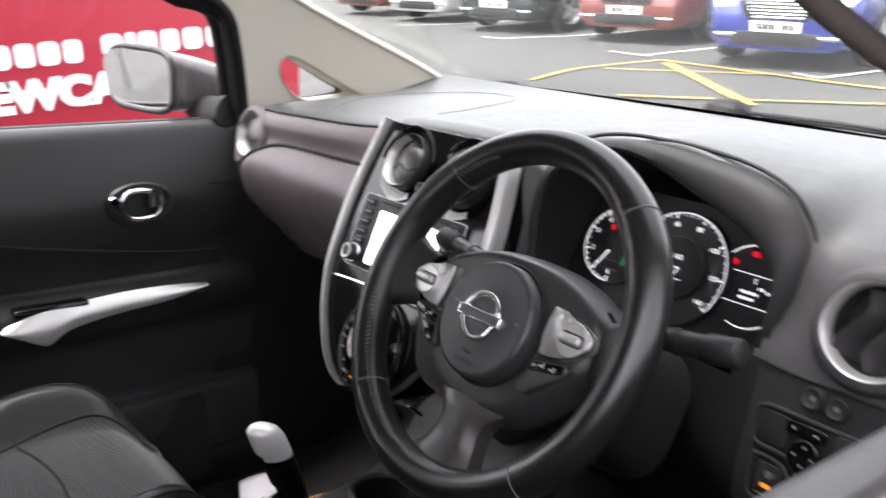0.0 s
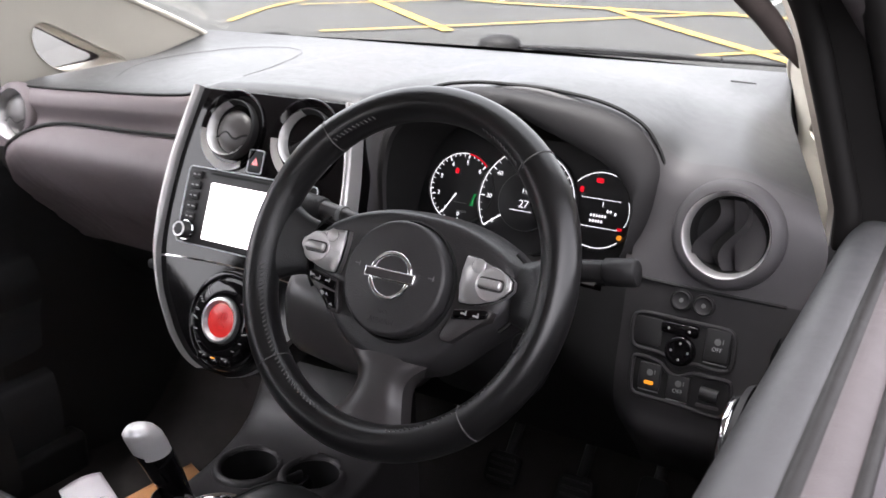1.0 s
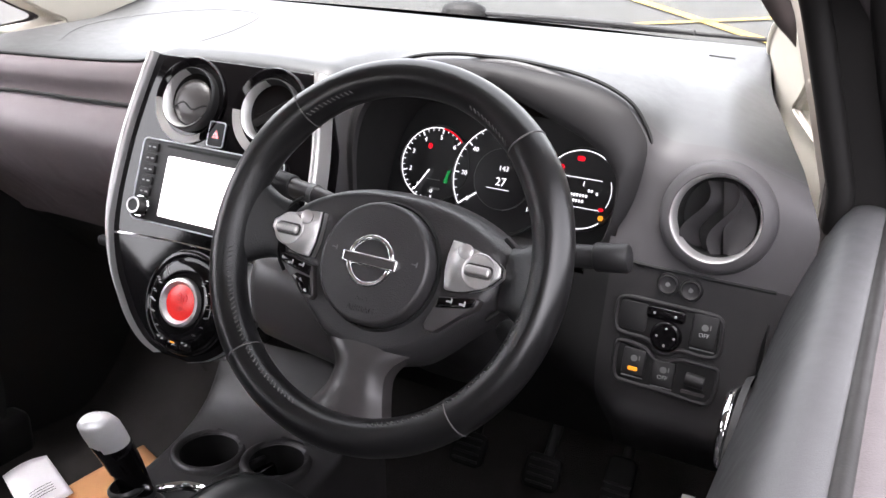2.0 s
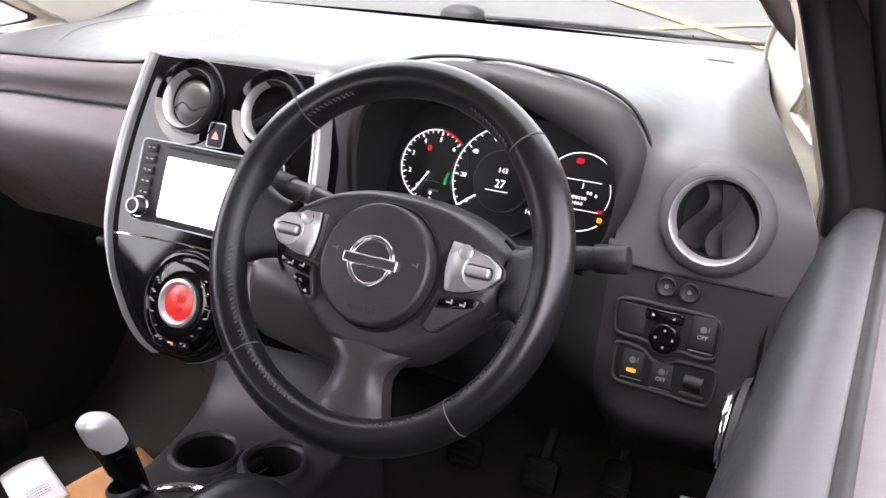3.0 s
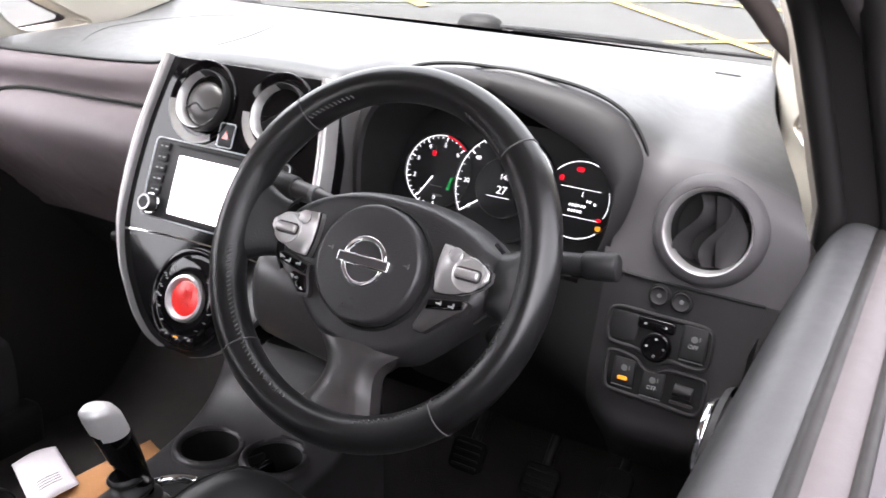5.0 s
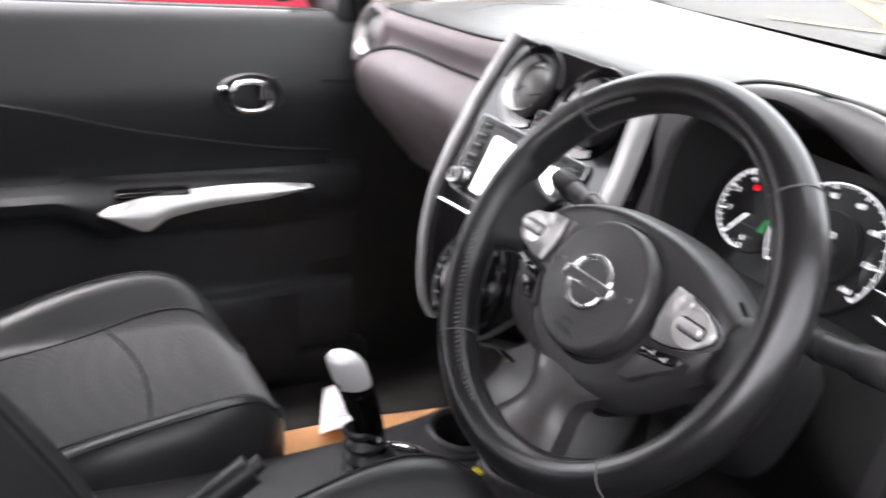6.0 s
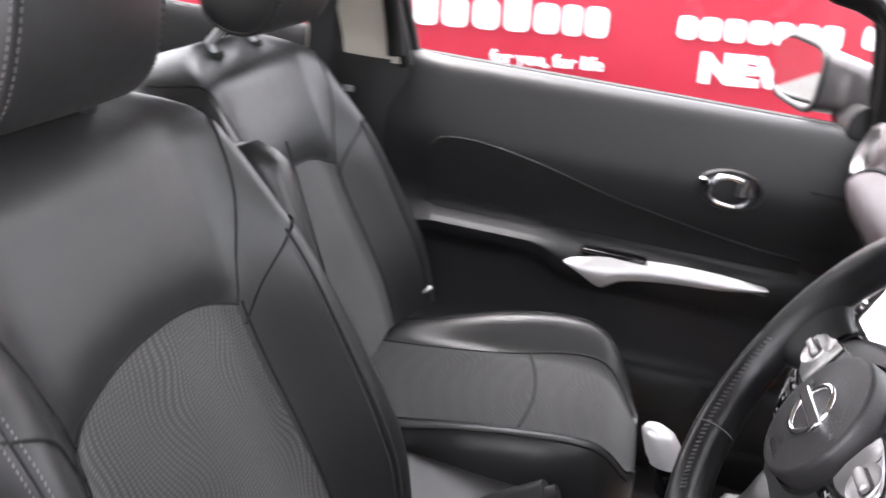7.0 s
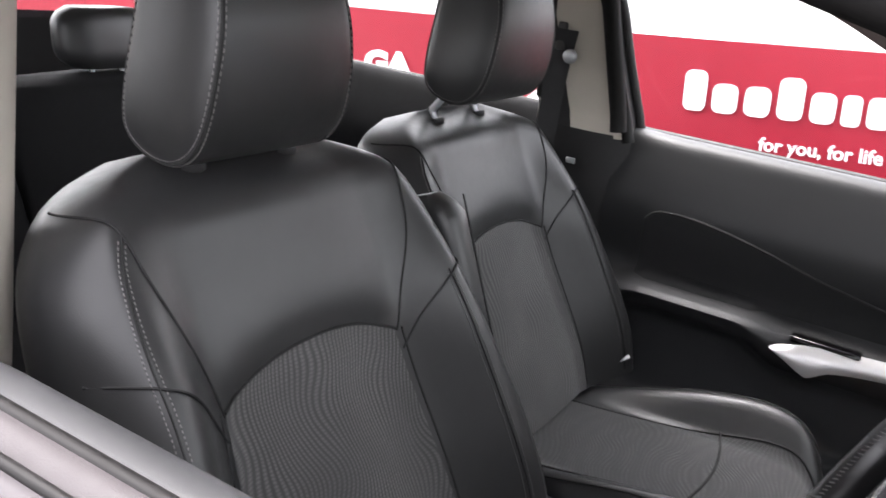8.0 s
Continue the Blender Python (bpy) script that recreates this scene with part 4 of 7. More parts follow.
# ---------------------------------------------------------------- dashboard
dash = thing("dashboard", "dark grained dashboard with round vents and a silver-edged centre panel", "dashboard", (CX, 0.45, 0.6))
HOOD_OUT = [(0.147, 0.90), (0.142, 0.95), (0.141, 1.0), (0.153, 1.05), (0.185, 1.088), (0.23, 1.110), (0.28, 1.119), (0.33, 1.1205), (0.38, 1.119), (0.438, 1.112), (0.478, 1.099),
            (0.503, 1.080), (0.520, 1.045), (0.516, 0.994), (0.500, 0.945), (0.475, 0.905)]
HOOD_IN = [(0.172, 0.90), (0.168, 0.95), (0.169, 1.0), (0.180, 1.043), (0.205, 1.073), (0.24, 1.094), (0.275, 1.103), (0.305, 1.103), (0.345, 1.094), (0.385, 1.079), (0.43, 1.062),
           (0.468, 1.043), (0.492, 1.012), (0.488, 0.96), (0.475, 0.928), (0.455, 0.905)]
HO, HI = smooth_path(HOOD_OUT, 80), smooth_path(HOOD_IN, 80)


STATIONS = []


def station(x, *profile):
    """One cross section of the dashboard, from the screen's foot to under the knee."""
    STATIONS.append((x, profile))


station(-0.66, (0.66, 1.05), (0.55, 1.064), (0.42, 1.044), (0.31, 1.034), (0.275, 1.032), (0.255, 1.015), (0.248, 0.99), (0.240, 0.94), (0.262, 0.87), (0.33, 0.79), (0.41, 0.71), (0.49, 0.62))
station(-0.594, (0.0, 1.068), (0.57, 1.078), (0.42, 1.062), (0.30, 1.052), (0.262, 1.043), (0.247, 1.02), (0.250, 0.995), (0.227, 0.948), (0.264, 0.88), (0.34, 0.80), (0.41, 0.71), (0.49, 0.62))
station(-0.45, (0.0, 1.068), (0.62, 1.082), (0.42, 1.076), (0.29, 1.062), (0.250, 1.051), (0.236, 1.03), (0.238, 0.997), (0.213, 0.950), (0.254, 0.88), (0.33, 0.80), (0.41, 0.71), (0.49, 0.62))
station(-0.18, (0.0, 1.068), (0.64, 1.090), (0.44, 1.088), (0.29, 1.078), (0.249, 1.067), (0.236, 1.045), (0.233, 1.005), (0.206, 0.950), (0.247, 0.88), (0.32, 0.80), (0.40, 0.71), (0.48, 0.62))
station(-0.13, (0.0, 1.068), (0.64, 1.092), (0.46, 1.092), (0.31, 1.088), (0.268, 1.083), (0.252, 1.06), (0.228, 1.0), (0.214, 0.93), (0.204, 0.85), (0.198, 0.78), (0.205, 0.74), (0.40, 0.60))
station(0.11, (0.0, 1.068), (0.64, 1.094), (0.46, 1.096), (0.31, 1.092), (0.268, 1.086), (0.252, 1.06), (0.228, 1.0), (0.214, 0.93), (0.204, 0.85), (0.198, 0.78), (0.205, 0.74), (0.40, 0.60))
station(0.16, (0.0, 1.068), (0.64, 1.096), (0.46, 1.10), (0.32, 1.075), (0.277, 1.06), (0.272, 1.04), (0.27, 1.0), (0.262, 0.94), (0.255, 0.89), (0.255, 0.82), (0.28, 0.75), (0.40, 0.60))
station(0.335, (0.0, 1.068), (0.62, 1.102), (0.44, 1.118), (0.31, 1.124), (0.268, 1.119), (0.272, 1.08), (0.27, 1.0), (0.262, 0.93), (0.262, 0.88), (0.275, 0.81), (0.31, 0.74), (0.40, 0.60))
station(0.49, (0.0, 1.070), (0.61, 1.098), (0.44, 1.106), (0.33, 1.098), (0.272, 1.086), (0.270, 1.05), (0.265, 0.99), (0.244, 0.935), (0.234, 0.88), (0.224, 0.80), (0.26, 0.74), (0.40, 0.60))
station(0.535, (0.0, 1.070), (0.60, 1.093), (0.44, 1.094), (0.34, 1.078), (0.285, 1.056), (0.262, 1.03), (0.251, 0.99), (0.236, 0.935), (0.224, 0.88), (0.204, 0.80), (0.22, 0.74), (0.40, 0.60))
station(0.60, (0.0, 1.073), (0.57, 1.090), (0.43, 1.084), (0.33, 1.068), (0.28, 1.055), (0.256, 1.034), (0.246, 0.995), (0.234, 0.935), (0.222, 0.88), (0.203, 0.80), (0.22, 0.74), (0.40, 0.60))
station(0.672, (0.66, 1.065), (0.54, 1.072), (0.42, 1.054), (0.33, 1.04), (0.285, 1.03), (0.262, 1.012), (0.252, 0.985), (0.240, 0.932), (0.228, 0.88), (0.209, 0.80), (0.22, 0.74), (0.40, 0.60))


def dash_at(x, k):
    """The dashboard's skin at x and profile place k (0 the screen's foot .. 11 under the knee)."""
    def control(j, c):
        tab = []
        for sx, prof in STATIONS:
            v = prof[j][c]
            if j == 0:
                at = CX + (sx - CX) * 0.875
                v = screen_base(at) - 0.012 if c == 0 else screen_foot(at)
            tab.append((sx, v))
        return curve1(tab, x)
    i = min(int(k), 10)
    f = k - i
    out = []
    for c in (0, 1):
        p = [control(max(0, min(11, i + d)), c) for d in (-1, 0, 1, 2)]
        out.append(0.5 * (2 * p[1] + (p[2] - p[0]) * f + (2 * p[0] - 5 * p[1] + 4 * p[2] - p[3]) * f * f + (3 * p[1] - p[0] - 3 * p[2] + p[3]) * f**3))
    return out


def dash_point(x, k):
    y, z = dash_at(x, k)
    return (CX + (x - CX) * (1 - 0.125 * step(0.27, 0.66, y)) - 0.014 * step(0.50, 0.66, x) * step(0.22, 0.40, y) + 0.026 * step(0.60, 0.672, x) * step(1.055, 0.985, z), y, z)


def fascia_y(x, z):
    best = min((abs(dash_at(x, k * 0.05)[1] - z), dash_at(x, k * 0.05)[0]) for k in range(84, 200))
    return best[1]


VENT_R, VENT_L = (0.600, 0.243, 0.994), (-0.588, 0.243, 0.999)
xs = lin(-0.66, 0.672, 223)
mid_hole = [(0.5 * (a[0] + b[0]), 0.5 * (a[1] + b[1])) for a, b in zip(HI, HO)]


def skin(k0, k1, n, name, mat, label, x0=-1.0, x1=1.0):
    bm = grid(dash_point, [x for x in xs if x0 <= x <= x1], lin(k0, k1, n))
    dead = []
    for f in bm.faces:
        c = f.calc_center_median()
        if inside(mid_hole, c.x, c.z) and c.y < 0.30:
            dead.append(f)
        elif k0 > 3 and any(math.hypot(c.x - v[0], c.z - v[2]) < 0.050 for v in (VENT_R, VENT_L)):
            dead.append(f)
    bmesh.ops.delete(bm, geom=dead, context='FACES')
    return part(name, bm, mat, dash, label, sharp=60)


skin(0, 4.0, 36, "top_pad", M_PAD, "soft grey-black top pad")
# one plastic throughout; the side fascias carry their light in paler colours
skin(4.0, 7.05, 44, "fascia", M_FASCIA, "grained dark fascia, its mauve sheen put into the colour", -1.0, -0.152)
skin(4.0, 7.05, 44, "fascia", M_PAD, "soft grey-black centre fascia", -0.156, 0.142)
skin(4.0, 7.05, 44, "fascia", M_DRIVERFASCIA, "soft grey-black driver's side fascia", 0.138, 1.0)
# below the bulge the fascia only falls into shade; darker colours paint that shade
skin(7.05, 11, 30, "knee_panel", M_KNEE, "lower panel, the shade under the fascia put into its colour", -1.0, 0.502)
skin(7.05, 11, 30, "knee_panel", M_SWITCHES, "panel round the switches, the light's falloff put into its grey", 0.498, 1.0)
for x0, x1 in ((-0.655, -0.155),):
    part("pad_joint", tube([(x, dash_at(x, 4.0)[0] - 0.001, dash_at(x, 4.0)[1] + 0.001) for x in lin(x0, x1, 60)], 0.0022, 6), M_SEAM, dash)
part("knee_joint", tube([(x, dash_at(x, 7.05)[0] - 0.001, dash_at(x, 7.05)[1]) for x in lin(0.50, 0.668, 24)], 0.0022, 6), M_SEAM, dash)
for x in (-0.66, 0.672):
    bm = bmesh.new()
    bm.faces.new([bm.verts.new(dash_point(x, k)) for k in lin(0, 11, 60)])
    part("end_cap", bm, M_LOWER, dash)


def pad_z(x, y):
    """Height of the top pad at a place."""
    best = min((abs(dash_at(x, k * 0.05)[0] - y), dash_at(x, k * 0.05)[1]) for k in range(0, 80))
    return best[1]


lid_line = smooth_path([(-0.40, 0.305), (-0.455, 0.40), (-0.46, 0.52), (-0.42, 0.615), (-0.335, 0.645), (-0.25, 0.59), (-0.18, 0.45), (-0.145, 0.33)], 40)
part("airbag_seam", tube([(x, y, pad_z(x, y) + 0.0001) for x, y in lid_line], 0.0005, 5), M_DRIVERFASCIA, dash, "faint airbag lid seam")
part("pad_mark", tube([(0.50 + 0.035 * t, 0.60 - 0.006 * t, dash_at(0.51, 1.0)[1] + 0.0012) for t in lin(0, 1, 4)], 0.0012, 5), M_SEAM, dash)

# glovebox lid: proud of the fascia, its top edge arched
LID = [(-0.640, 0.885), (-0.618, 0.93), (-0.585, 0.955), (-0.54, 0.978), (-0.49, 0.992), (-0.43, 0.999), (-0.30, 1.003), (-0.158, 1.008)]


def lid(x, v):
    zt = curve1(LID, x)
    z = zt - (zt - 0.735) * v
    y = fascia_y(x, z)
    return (x, y - 0.010 * min(1, v * 14) * (1 - 0.4 * v), z)


part("glovebox_lid", grid(lid, lin(-0.64, -0.150, 70), [0, 0.012, 0.03, 0.06, 0.1] + lin(0.15, 1.0, 18)), M_FASCIA, dash, "glovebox lid, its mauve-grey sheen put into the colour")
part("lid_gap", tube([(x, fascia_y(x, curve1(LID, x)) - 0.002, curve1(LID, x) + 0.002) for x in lin(-0.64, -0.152, 60)], 0.003, 6), M_SEAM, dash)
part("lid_catch", box((0.07, 0.014, 0.016), Matrix.Translation((-0.235, 0.225, 0.80)), 0.005), M_LOWER, dash)

# instrument hood and binnacle
hood_rows = [(1.0, 0.277), (0.92, 0.268), (0.7, 0.257), (0.4, 0.248), (0.12, 0.245), (0.0, 0.249)]


def hood(i, r):
    t, y = hood_rows[r]
    o, n_ = HO[i], HI[i]
    lift = 0.004 * math.sin(t * math.pi)
    return (n_[0] + (o[0] - n_[0]) * t, y - 0.0, n_[1] + (o[1] - n_[1]) * t + lift + (0.252 - y) * 0.17)


# same plastic as the pad, coloured darker for the shade on the inward-rolling lip
part("cluster_hood", grid(hood, range(80), range(6)), M_SWITCHES, dash, "hood over the instruments, its lip's shade put into the colour")
part("hood_groove", tube([(p[0], 0.272, p[1] + 0.0015) for p in HO[24:80]], 0.0024, 6), M_SEAM, dash)
cen = (0.333, 0.985)


def well(i, v):
    x, z = HI[i]
    s = 1 - 0.10 * v
    return (cen[0] + (x - cen[0]) * s, 0.249 + 0.086 * v, cen[1] + (z - cen[1]) * s - 0.018 * v)


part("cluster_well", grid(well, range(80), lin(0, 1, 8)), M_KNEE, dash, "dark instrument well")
part("cluster_floor", grid(lambda x, v: (x, 0.25 + 0.09 * v, 0.905 + 0.01 * v), lin(0.16, 0.475, 12), lin(0, 1, 4)), M_LOWER, dash)
DIALS = axes((0.333, 0.317, 0.972), (1, 0, 0), (0, 0.33, 0.94))
cl = part("instrument_panel", plate(rounded(0.335, 0.155, 0.05, 6), -0.01, 0.0, DIALS), M_DIAL, dash, "black instrument panel with lit dials")


def arc_band(r0, r1, a0, a1, c, n=40, cc=0.002):
    angles = [radians(a) for a in lin(a0, a1, n)]
    bm = grid(lambda a, r: (c[0] + r * math.cos(a), c[1] + r * math.sin(a), cc), angles, (r0, r1))
    bm.transform(DIALS)
    return bm


def ticks(r0, r1, a0, a1, count, c, w, z):
    out = []
    for i in range(count):
        a = radians(a0 + (a1 - a0) * i / (count - 1))
        d, e = Vector((math.cos(a), math.sin(a))), Vector((-math.sin(a), math.cos(a)))
        cc = Vector(c)
        pts = [cc + d * r0 + e * w, cc + d * r1 + e * w, cc + d * r1 - e * w, cc + d * r0 - e * w]
        out.append(plate([tuple(p) for p in pts], z - 0.0006, z, DIALS))
    return join(*out)


C1, C2, C3 = (-0.093, 0.002), (0.002, -0.002), (0.098, 0.002)
D = DIALS
for c, r, a0, a1, nm in ((C1, 0.0455, 273, 46, "rev_counter"), (C2, 0.065, 216, -36, "speedometer"), (C3, 0.0455, 137, 50, "fuel_gauge")):
    d = part(nm, revolve([(r + 0.004, -0.003), (r + 0.003, 0.0025), (r + 0.0005, 0.0015), (r, 0.0), (r * 0.6, -0.0005), (0, -0.0005)], D @ Matrix.Translation((c[0], c[1], 0.001 if c is not C2 else 0.003)), 48), M_DIAL, cl)
    zz = 0.0028 if c is not C2 else 0.005
    part("scale_ring", arc_band(r - 0.0007, r + 0.0005, a0, a1, c, 48, zz), M_MARK, d)
    if c is C3:
        part("scale_ring", arc_band(r - 0.0007, r + 0.0005, 250, 310, c, 20, zz), M_MARK, d)
        continue
    major = 7 if c is C1 else 8
    tagged(part("ticks", ticks(r - 0.0065, r - 0.001, a0, a1, major, c, 0.0007, zz), M_MARK, d), kind="stuff")
    tagged(part("ticks", ticks(r - 0.0040, r - 0.001, a0, a1, (major - 1) * 4 + 1, c, 0.0004, zz - 0.0002), M_MARK, d), kind="stuff")
    words = ["0", "1", "2", "3", "4", "5", "6"] if c is C1 else ["0", "20", "40", "60", "80", "100", "120", "140"]
    for i, wd in enumerate(words):
        a = radians(a0 + (a1 - a0) * i / (len(words) - 1))
        rr = r - (0.0118 if c is C1 else 0.0135)
        letters("numeral", wd, 0.0080, D @ Matrix.Translation((c[0] + rr * math.cos(a), c[1] + rr * math.sin(a), zz)), M_MARK, d, 0.0002)
    if c is C1:
        part("red_zone", arc_band(r - 0.0014, r + 0.0006, 84, 44, c, 12, 0.0032), M_REDMARK, d)
        a = radians(239)
        part("needle", tube([D @ Vector((c[0] + q * math.cos(a), c[1] + q * math.sin(a), 0.005)) for q in (0.009, 0.041)], lambda t: 0.0012 - 0.0006 * t, 6), M_MARK, d)
    else:
        inner = part("trip_display", revolve([(0.0375, 0.0), (0.0375, 0.004), (0.036, 0.0042), (0, 0.0042)], D @ Matrix.Translation((c[0], c[1], 0.002)), 40), M_DIAL, d)
        part("ring", arc_band(0.0366, 0.0372, 0, 359.5, c, 50, 0.0066), M_FADEDPRINT, inner)
        a = radians(216)
        part("needle", tube([D @ Vector((c[0] + q * math.cos(a), c[1] + q * math.sin(a), 0.0075)) for q in (0.037, 0.062)], lambda t: 0.0012 - 0.0005 * t, 6), M_MARK, d)
        letters("numeral", "27", 0.0140, D @ Matrix.Translation((c[0] - 0.001, c[1] - 0.004, 0.007)), M_MARK, inner, 0.0002)
        letters("numeral", "143", 0.0088, D @ Matrix.Translation((c[0] + 0.0, c[1] + 0.0125, 0.007)), M_MARK, inner, 0.0002)
        part("underline", plate(rounded(0.03, 0.0008, 0.0003, 2, c[0] - 0.004, c[1] - 0.0125), 0.0065, 0.007, D), M_MARK, inner)
# lamps and small displays in the outer dials
part("red_lamp", plate(rounded(0.0055, 0.0070, 0.002, 3, C1[0] - 0.010, C1[1] + 0.0215), 0.002, 0.003, D), M_REDMARK, cl)
part("green_lamp", plate([(C1[0] + 0.016, -0.019), (C1[0] + 0.0215, -0.019), (C1[0] + 0.0215, -0.010), (C1[0] + 0.024, -0.003), (C1[0] + 0.020, -0.003), (C1[0] + 0.018, -0.012)], 0.002, 0.003, D), M_GREENMARK, cl)
part("print_bar", plate(rounded(0.018, 0.0012, 0.0004, 2, C1[0] + 0.002, C1[1] - 0.019), 0.002, 0.003, D), M_FADEDPRINT, cl)
part("print_bar", plate(rounded(0.014, 0.003, 0.001, 2, C1[0] + 0.006, C1[1] - 0.030), 0.002, 0.003, D), M_FADEDPRINT, cl)
part("red_lamp", plate(rounded(0.0095, 0.0060, 0.002, 3, C3[0] - 0.005, C3[1] + 0.0355), 0.002, 0.003, D), M_REDMARK, cl)
part("red_lamp", plate(rounded(0.0055, 0.0070, 0.002, 3, C3[0] - 0.026, C3[1] + 0.0225), 0.002, 0.003, D), M_REDMARK, cl)
part("print_bar", plate(rounded(0.050, 0.0008, 0.0003, 2, C3[0] + 0.000, C3[1] + 0.0135), 0.002, 0.003, D), M_MARK, cl)
part("print_bar", plate(rounded(0.056, 0.0008, 0.0003, 2, C3[0] + 0.000, C3[1] - 0.0205), 0.002, 0.003, D), M_MARK, cl)
letters("numeral", "1", 0.009, D @ Matrix.Translation((C3[0] + 0.004, C3[1] + 0.007, 0.003)), M_MARK, cl, 0.0002)
# rows of small display strokes that cannot be read
for x0, py, count in ((0.011, 0.0002, 2), (-0.009, -0.0066, 6), (-0.009, -0.0132, 5), (0.021, -0.0020, 1)):
    for k in range(count):
        part("print_bar", plate(rounded(0.0023, 0.0036, 0.0008, 2, C3[0] + x0 + 0.0036 * k, C3[1] + py), 0.002, 0.0026, D), M_MARK, cl)
part("scale_ring", arc_band(0.0372, 0.0380, 22, -25, C3, 14, 0.0025), M_MARK, cl)
part("red_lamp", plate(rounded(0.006, 0.004, 0.001, 2, C3[0] + 0.029, C3[1] - 0.0190), 0.002, 0.003, D), M_REDMARK, cl)
part("amber_lamp", plate(rounded(0.006, 0.006, 0.002, 3, C3[0] + 0.0305, C3[1] - 0.0285), 0.002, 0.003, D), M_AMBER, cl)

# round air vents


def vent(at, r, slats, parent, ring=M_SILVER, tilt=None, bezel=M_LOWER, edge=0.013, slope=0.0085):
    m = tilt if tilt else axes(at, (1, 0, 0), (0, 0.22, 0.97))
    v = part("air_vent", revolve([(r + edge, -0.006), (r + edge * 0.85, 0.004), (r + edge * 0.45, 0.009), (r, 0.010), (r - 0.002, 0.007)], m, 48), bezel, parent, "round air vent")
    # the silver ring slopes inward to the barrel
    lip = [(r - 0.0008, 0.0098), (r - 0.0018, 0.0090), (r - slope, -0.0070)]
    if tilt:
        part("vent_ring", revolve(lip, m, 40, (110, 325)), ring, v, "silver inner ring")
        # the rest of the same ring, coloured black for what it mirrors
        part("vent_ring", revolve(lip, m, 30, (-35, 110)), M_LOWER, v, "inner ring's other arc, its dark reflection put into the colour")
    else:
        part("vent_ring", revolve(lip, m, 56), ring, v, "silver inner ring")
    part("vent_throat", revolve([(r - slope, -0.0068), (r - slope - 0.001, -0.034), (0, -0.036)], m, 40), M_SEAM, v)
    m = m @ Matrix.Translation((0, 0, -0.008))
    ri = r - slope - 0.0005
    if slats == "open":
        for off, tw in ((-0.45, 0.5), (0.25, 0.5)):
            half = ri * math.sqrt(1 - off * off) * 0.98
            part("vent_blade", grid(lambda a, c: m @ Vector((ri * off + 0.012 * math.sin(a * 2.6) * 1.0 + 0.014 * (c - 0.3), a * half, 0.004 - 0.030 * c + 0.006 * (1 - a * a))), lin(-1, 1, 16), lin(0, 1, 5)), M_CONSOLE, v)
        part("vent_blade", grid(lambda a, c: m @ Vector((ri * 0.1 + (0.3 + 0.55 * (1 - a * a)) * ri * c - 0.006 * a, a * ri * 0.9, 0.003 - 0.01 * (1 - c))), lin(-1, 1, 14), lin(0, 1, 6)), M_CONSOLE, v)
    elif slats == "tilted":
        for off in (-0.35, 0.35):
            half = ri * math.sqrt(1 - off * off) * 0.98
            part("vent_blade", grid(lambda a, c: m @ Vector((a * half, ri * off + 0.02 * (c - 0.5) + 0.006 * a, 0.004 - 0.03 * c)), lin(-1, 1, 12), lin(0, 1, 4)), M_LOWER, v)
        part("vent_blade", tube([m @ Vector((-ri * 0.7, -ri * 0.5, 0.004)), m @ Vector((ri * 0.75, ri * 0.45, 0.008))], 0.007, 8, False, 0.5), M_LOWER, v)
    else:
        # the flap closed: a domed disc with a finger notch
        part("vent_flap", revolve([(ri * 0.99, 0.001), (ri * 0.9, 0.006), (ri * 0.6, 0.011), (0, 0.013)], m, 36), M_SPOKE, v, "closed domed flap")
        part("flap_line", tube([m @ Vector((ri * a * 0.86, -ri * 0.28 - 0.004 * math.sin(a * 5), 0.0125 - 0.006 * a * a)) for a in lin(-1, 1, 16)], 0.0014, 5), M_SEAM, v)
    return v


vent(VENT_R, 0.0455, "open", dash, bezel=M_DRIVERFASCIA, slope=0.0050)
vent(VENT_L, 0.043, "closed", dash, bezel=M_FASCIA)

# centre panel on its own slope
SLOPE = 0.409
STACK = axes((-0.004, 0.203 - 0.10 * SLOPE, 0.90), (1, 0, 0), (0, SLOPE, 1))      # local b = 0 at height 0.90
KB = math.hypot(1, SLOPE)


def sb(z):
    return (z - 0.90) * KB


outline_half = [(1.085, 0.128), (1.06, 0.134), (1.0, 0.146), (0.95, 0.151), (0.90, 0.152), (0.86, 0.147), (0.82, 0.130), (0.79, 0.108), (0.765, 0.085), (0.745, 0.055), (0.735, 0.02)]
left = [(-w, sb(z)) for z, w in outline_half]
right = [(w, sb(z)) for z, w in reversed(outline_half)]
panel = part("centre_panel", plate(smooth_path(left, 40) + smooth_path(right, 40), -0.05, 0.0, STACK, 0.002), M_GLOSS, dash, "piano-black centre panel")
for sgn in (-1, 1):
    path = smooth_path([(sgn * w, sb(z)) for z, w in outline_half], 60)
    def hoop(i, v):
        a, b = path[i]
        wd = 0.0012 + 0.0095 * (1 - step(16, 40, i))
        q = v * math.pi
        return STACK @ Vector((a - sgn * 0.003 + sgn * wd * (1 - math.cos(q)) * 0.6, b, 0.004 + 0.008 * math.sin(q) - 0.02 * (1 if v in (0, 1) else 0)))
    part("silver_edge", grid(hoop, range(58), lin(0, 1, 9)), M_SILVER, panel, "satin silver edge strip")
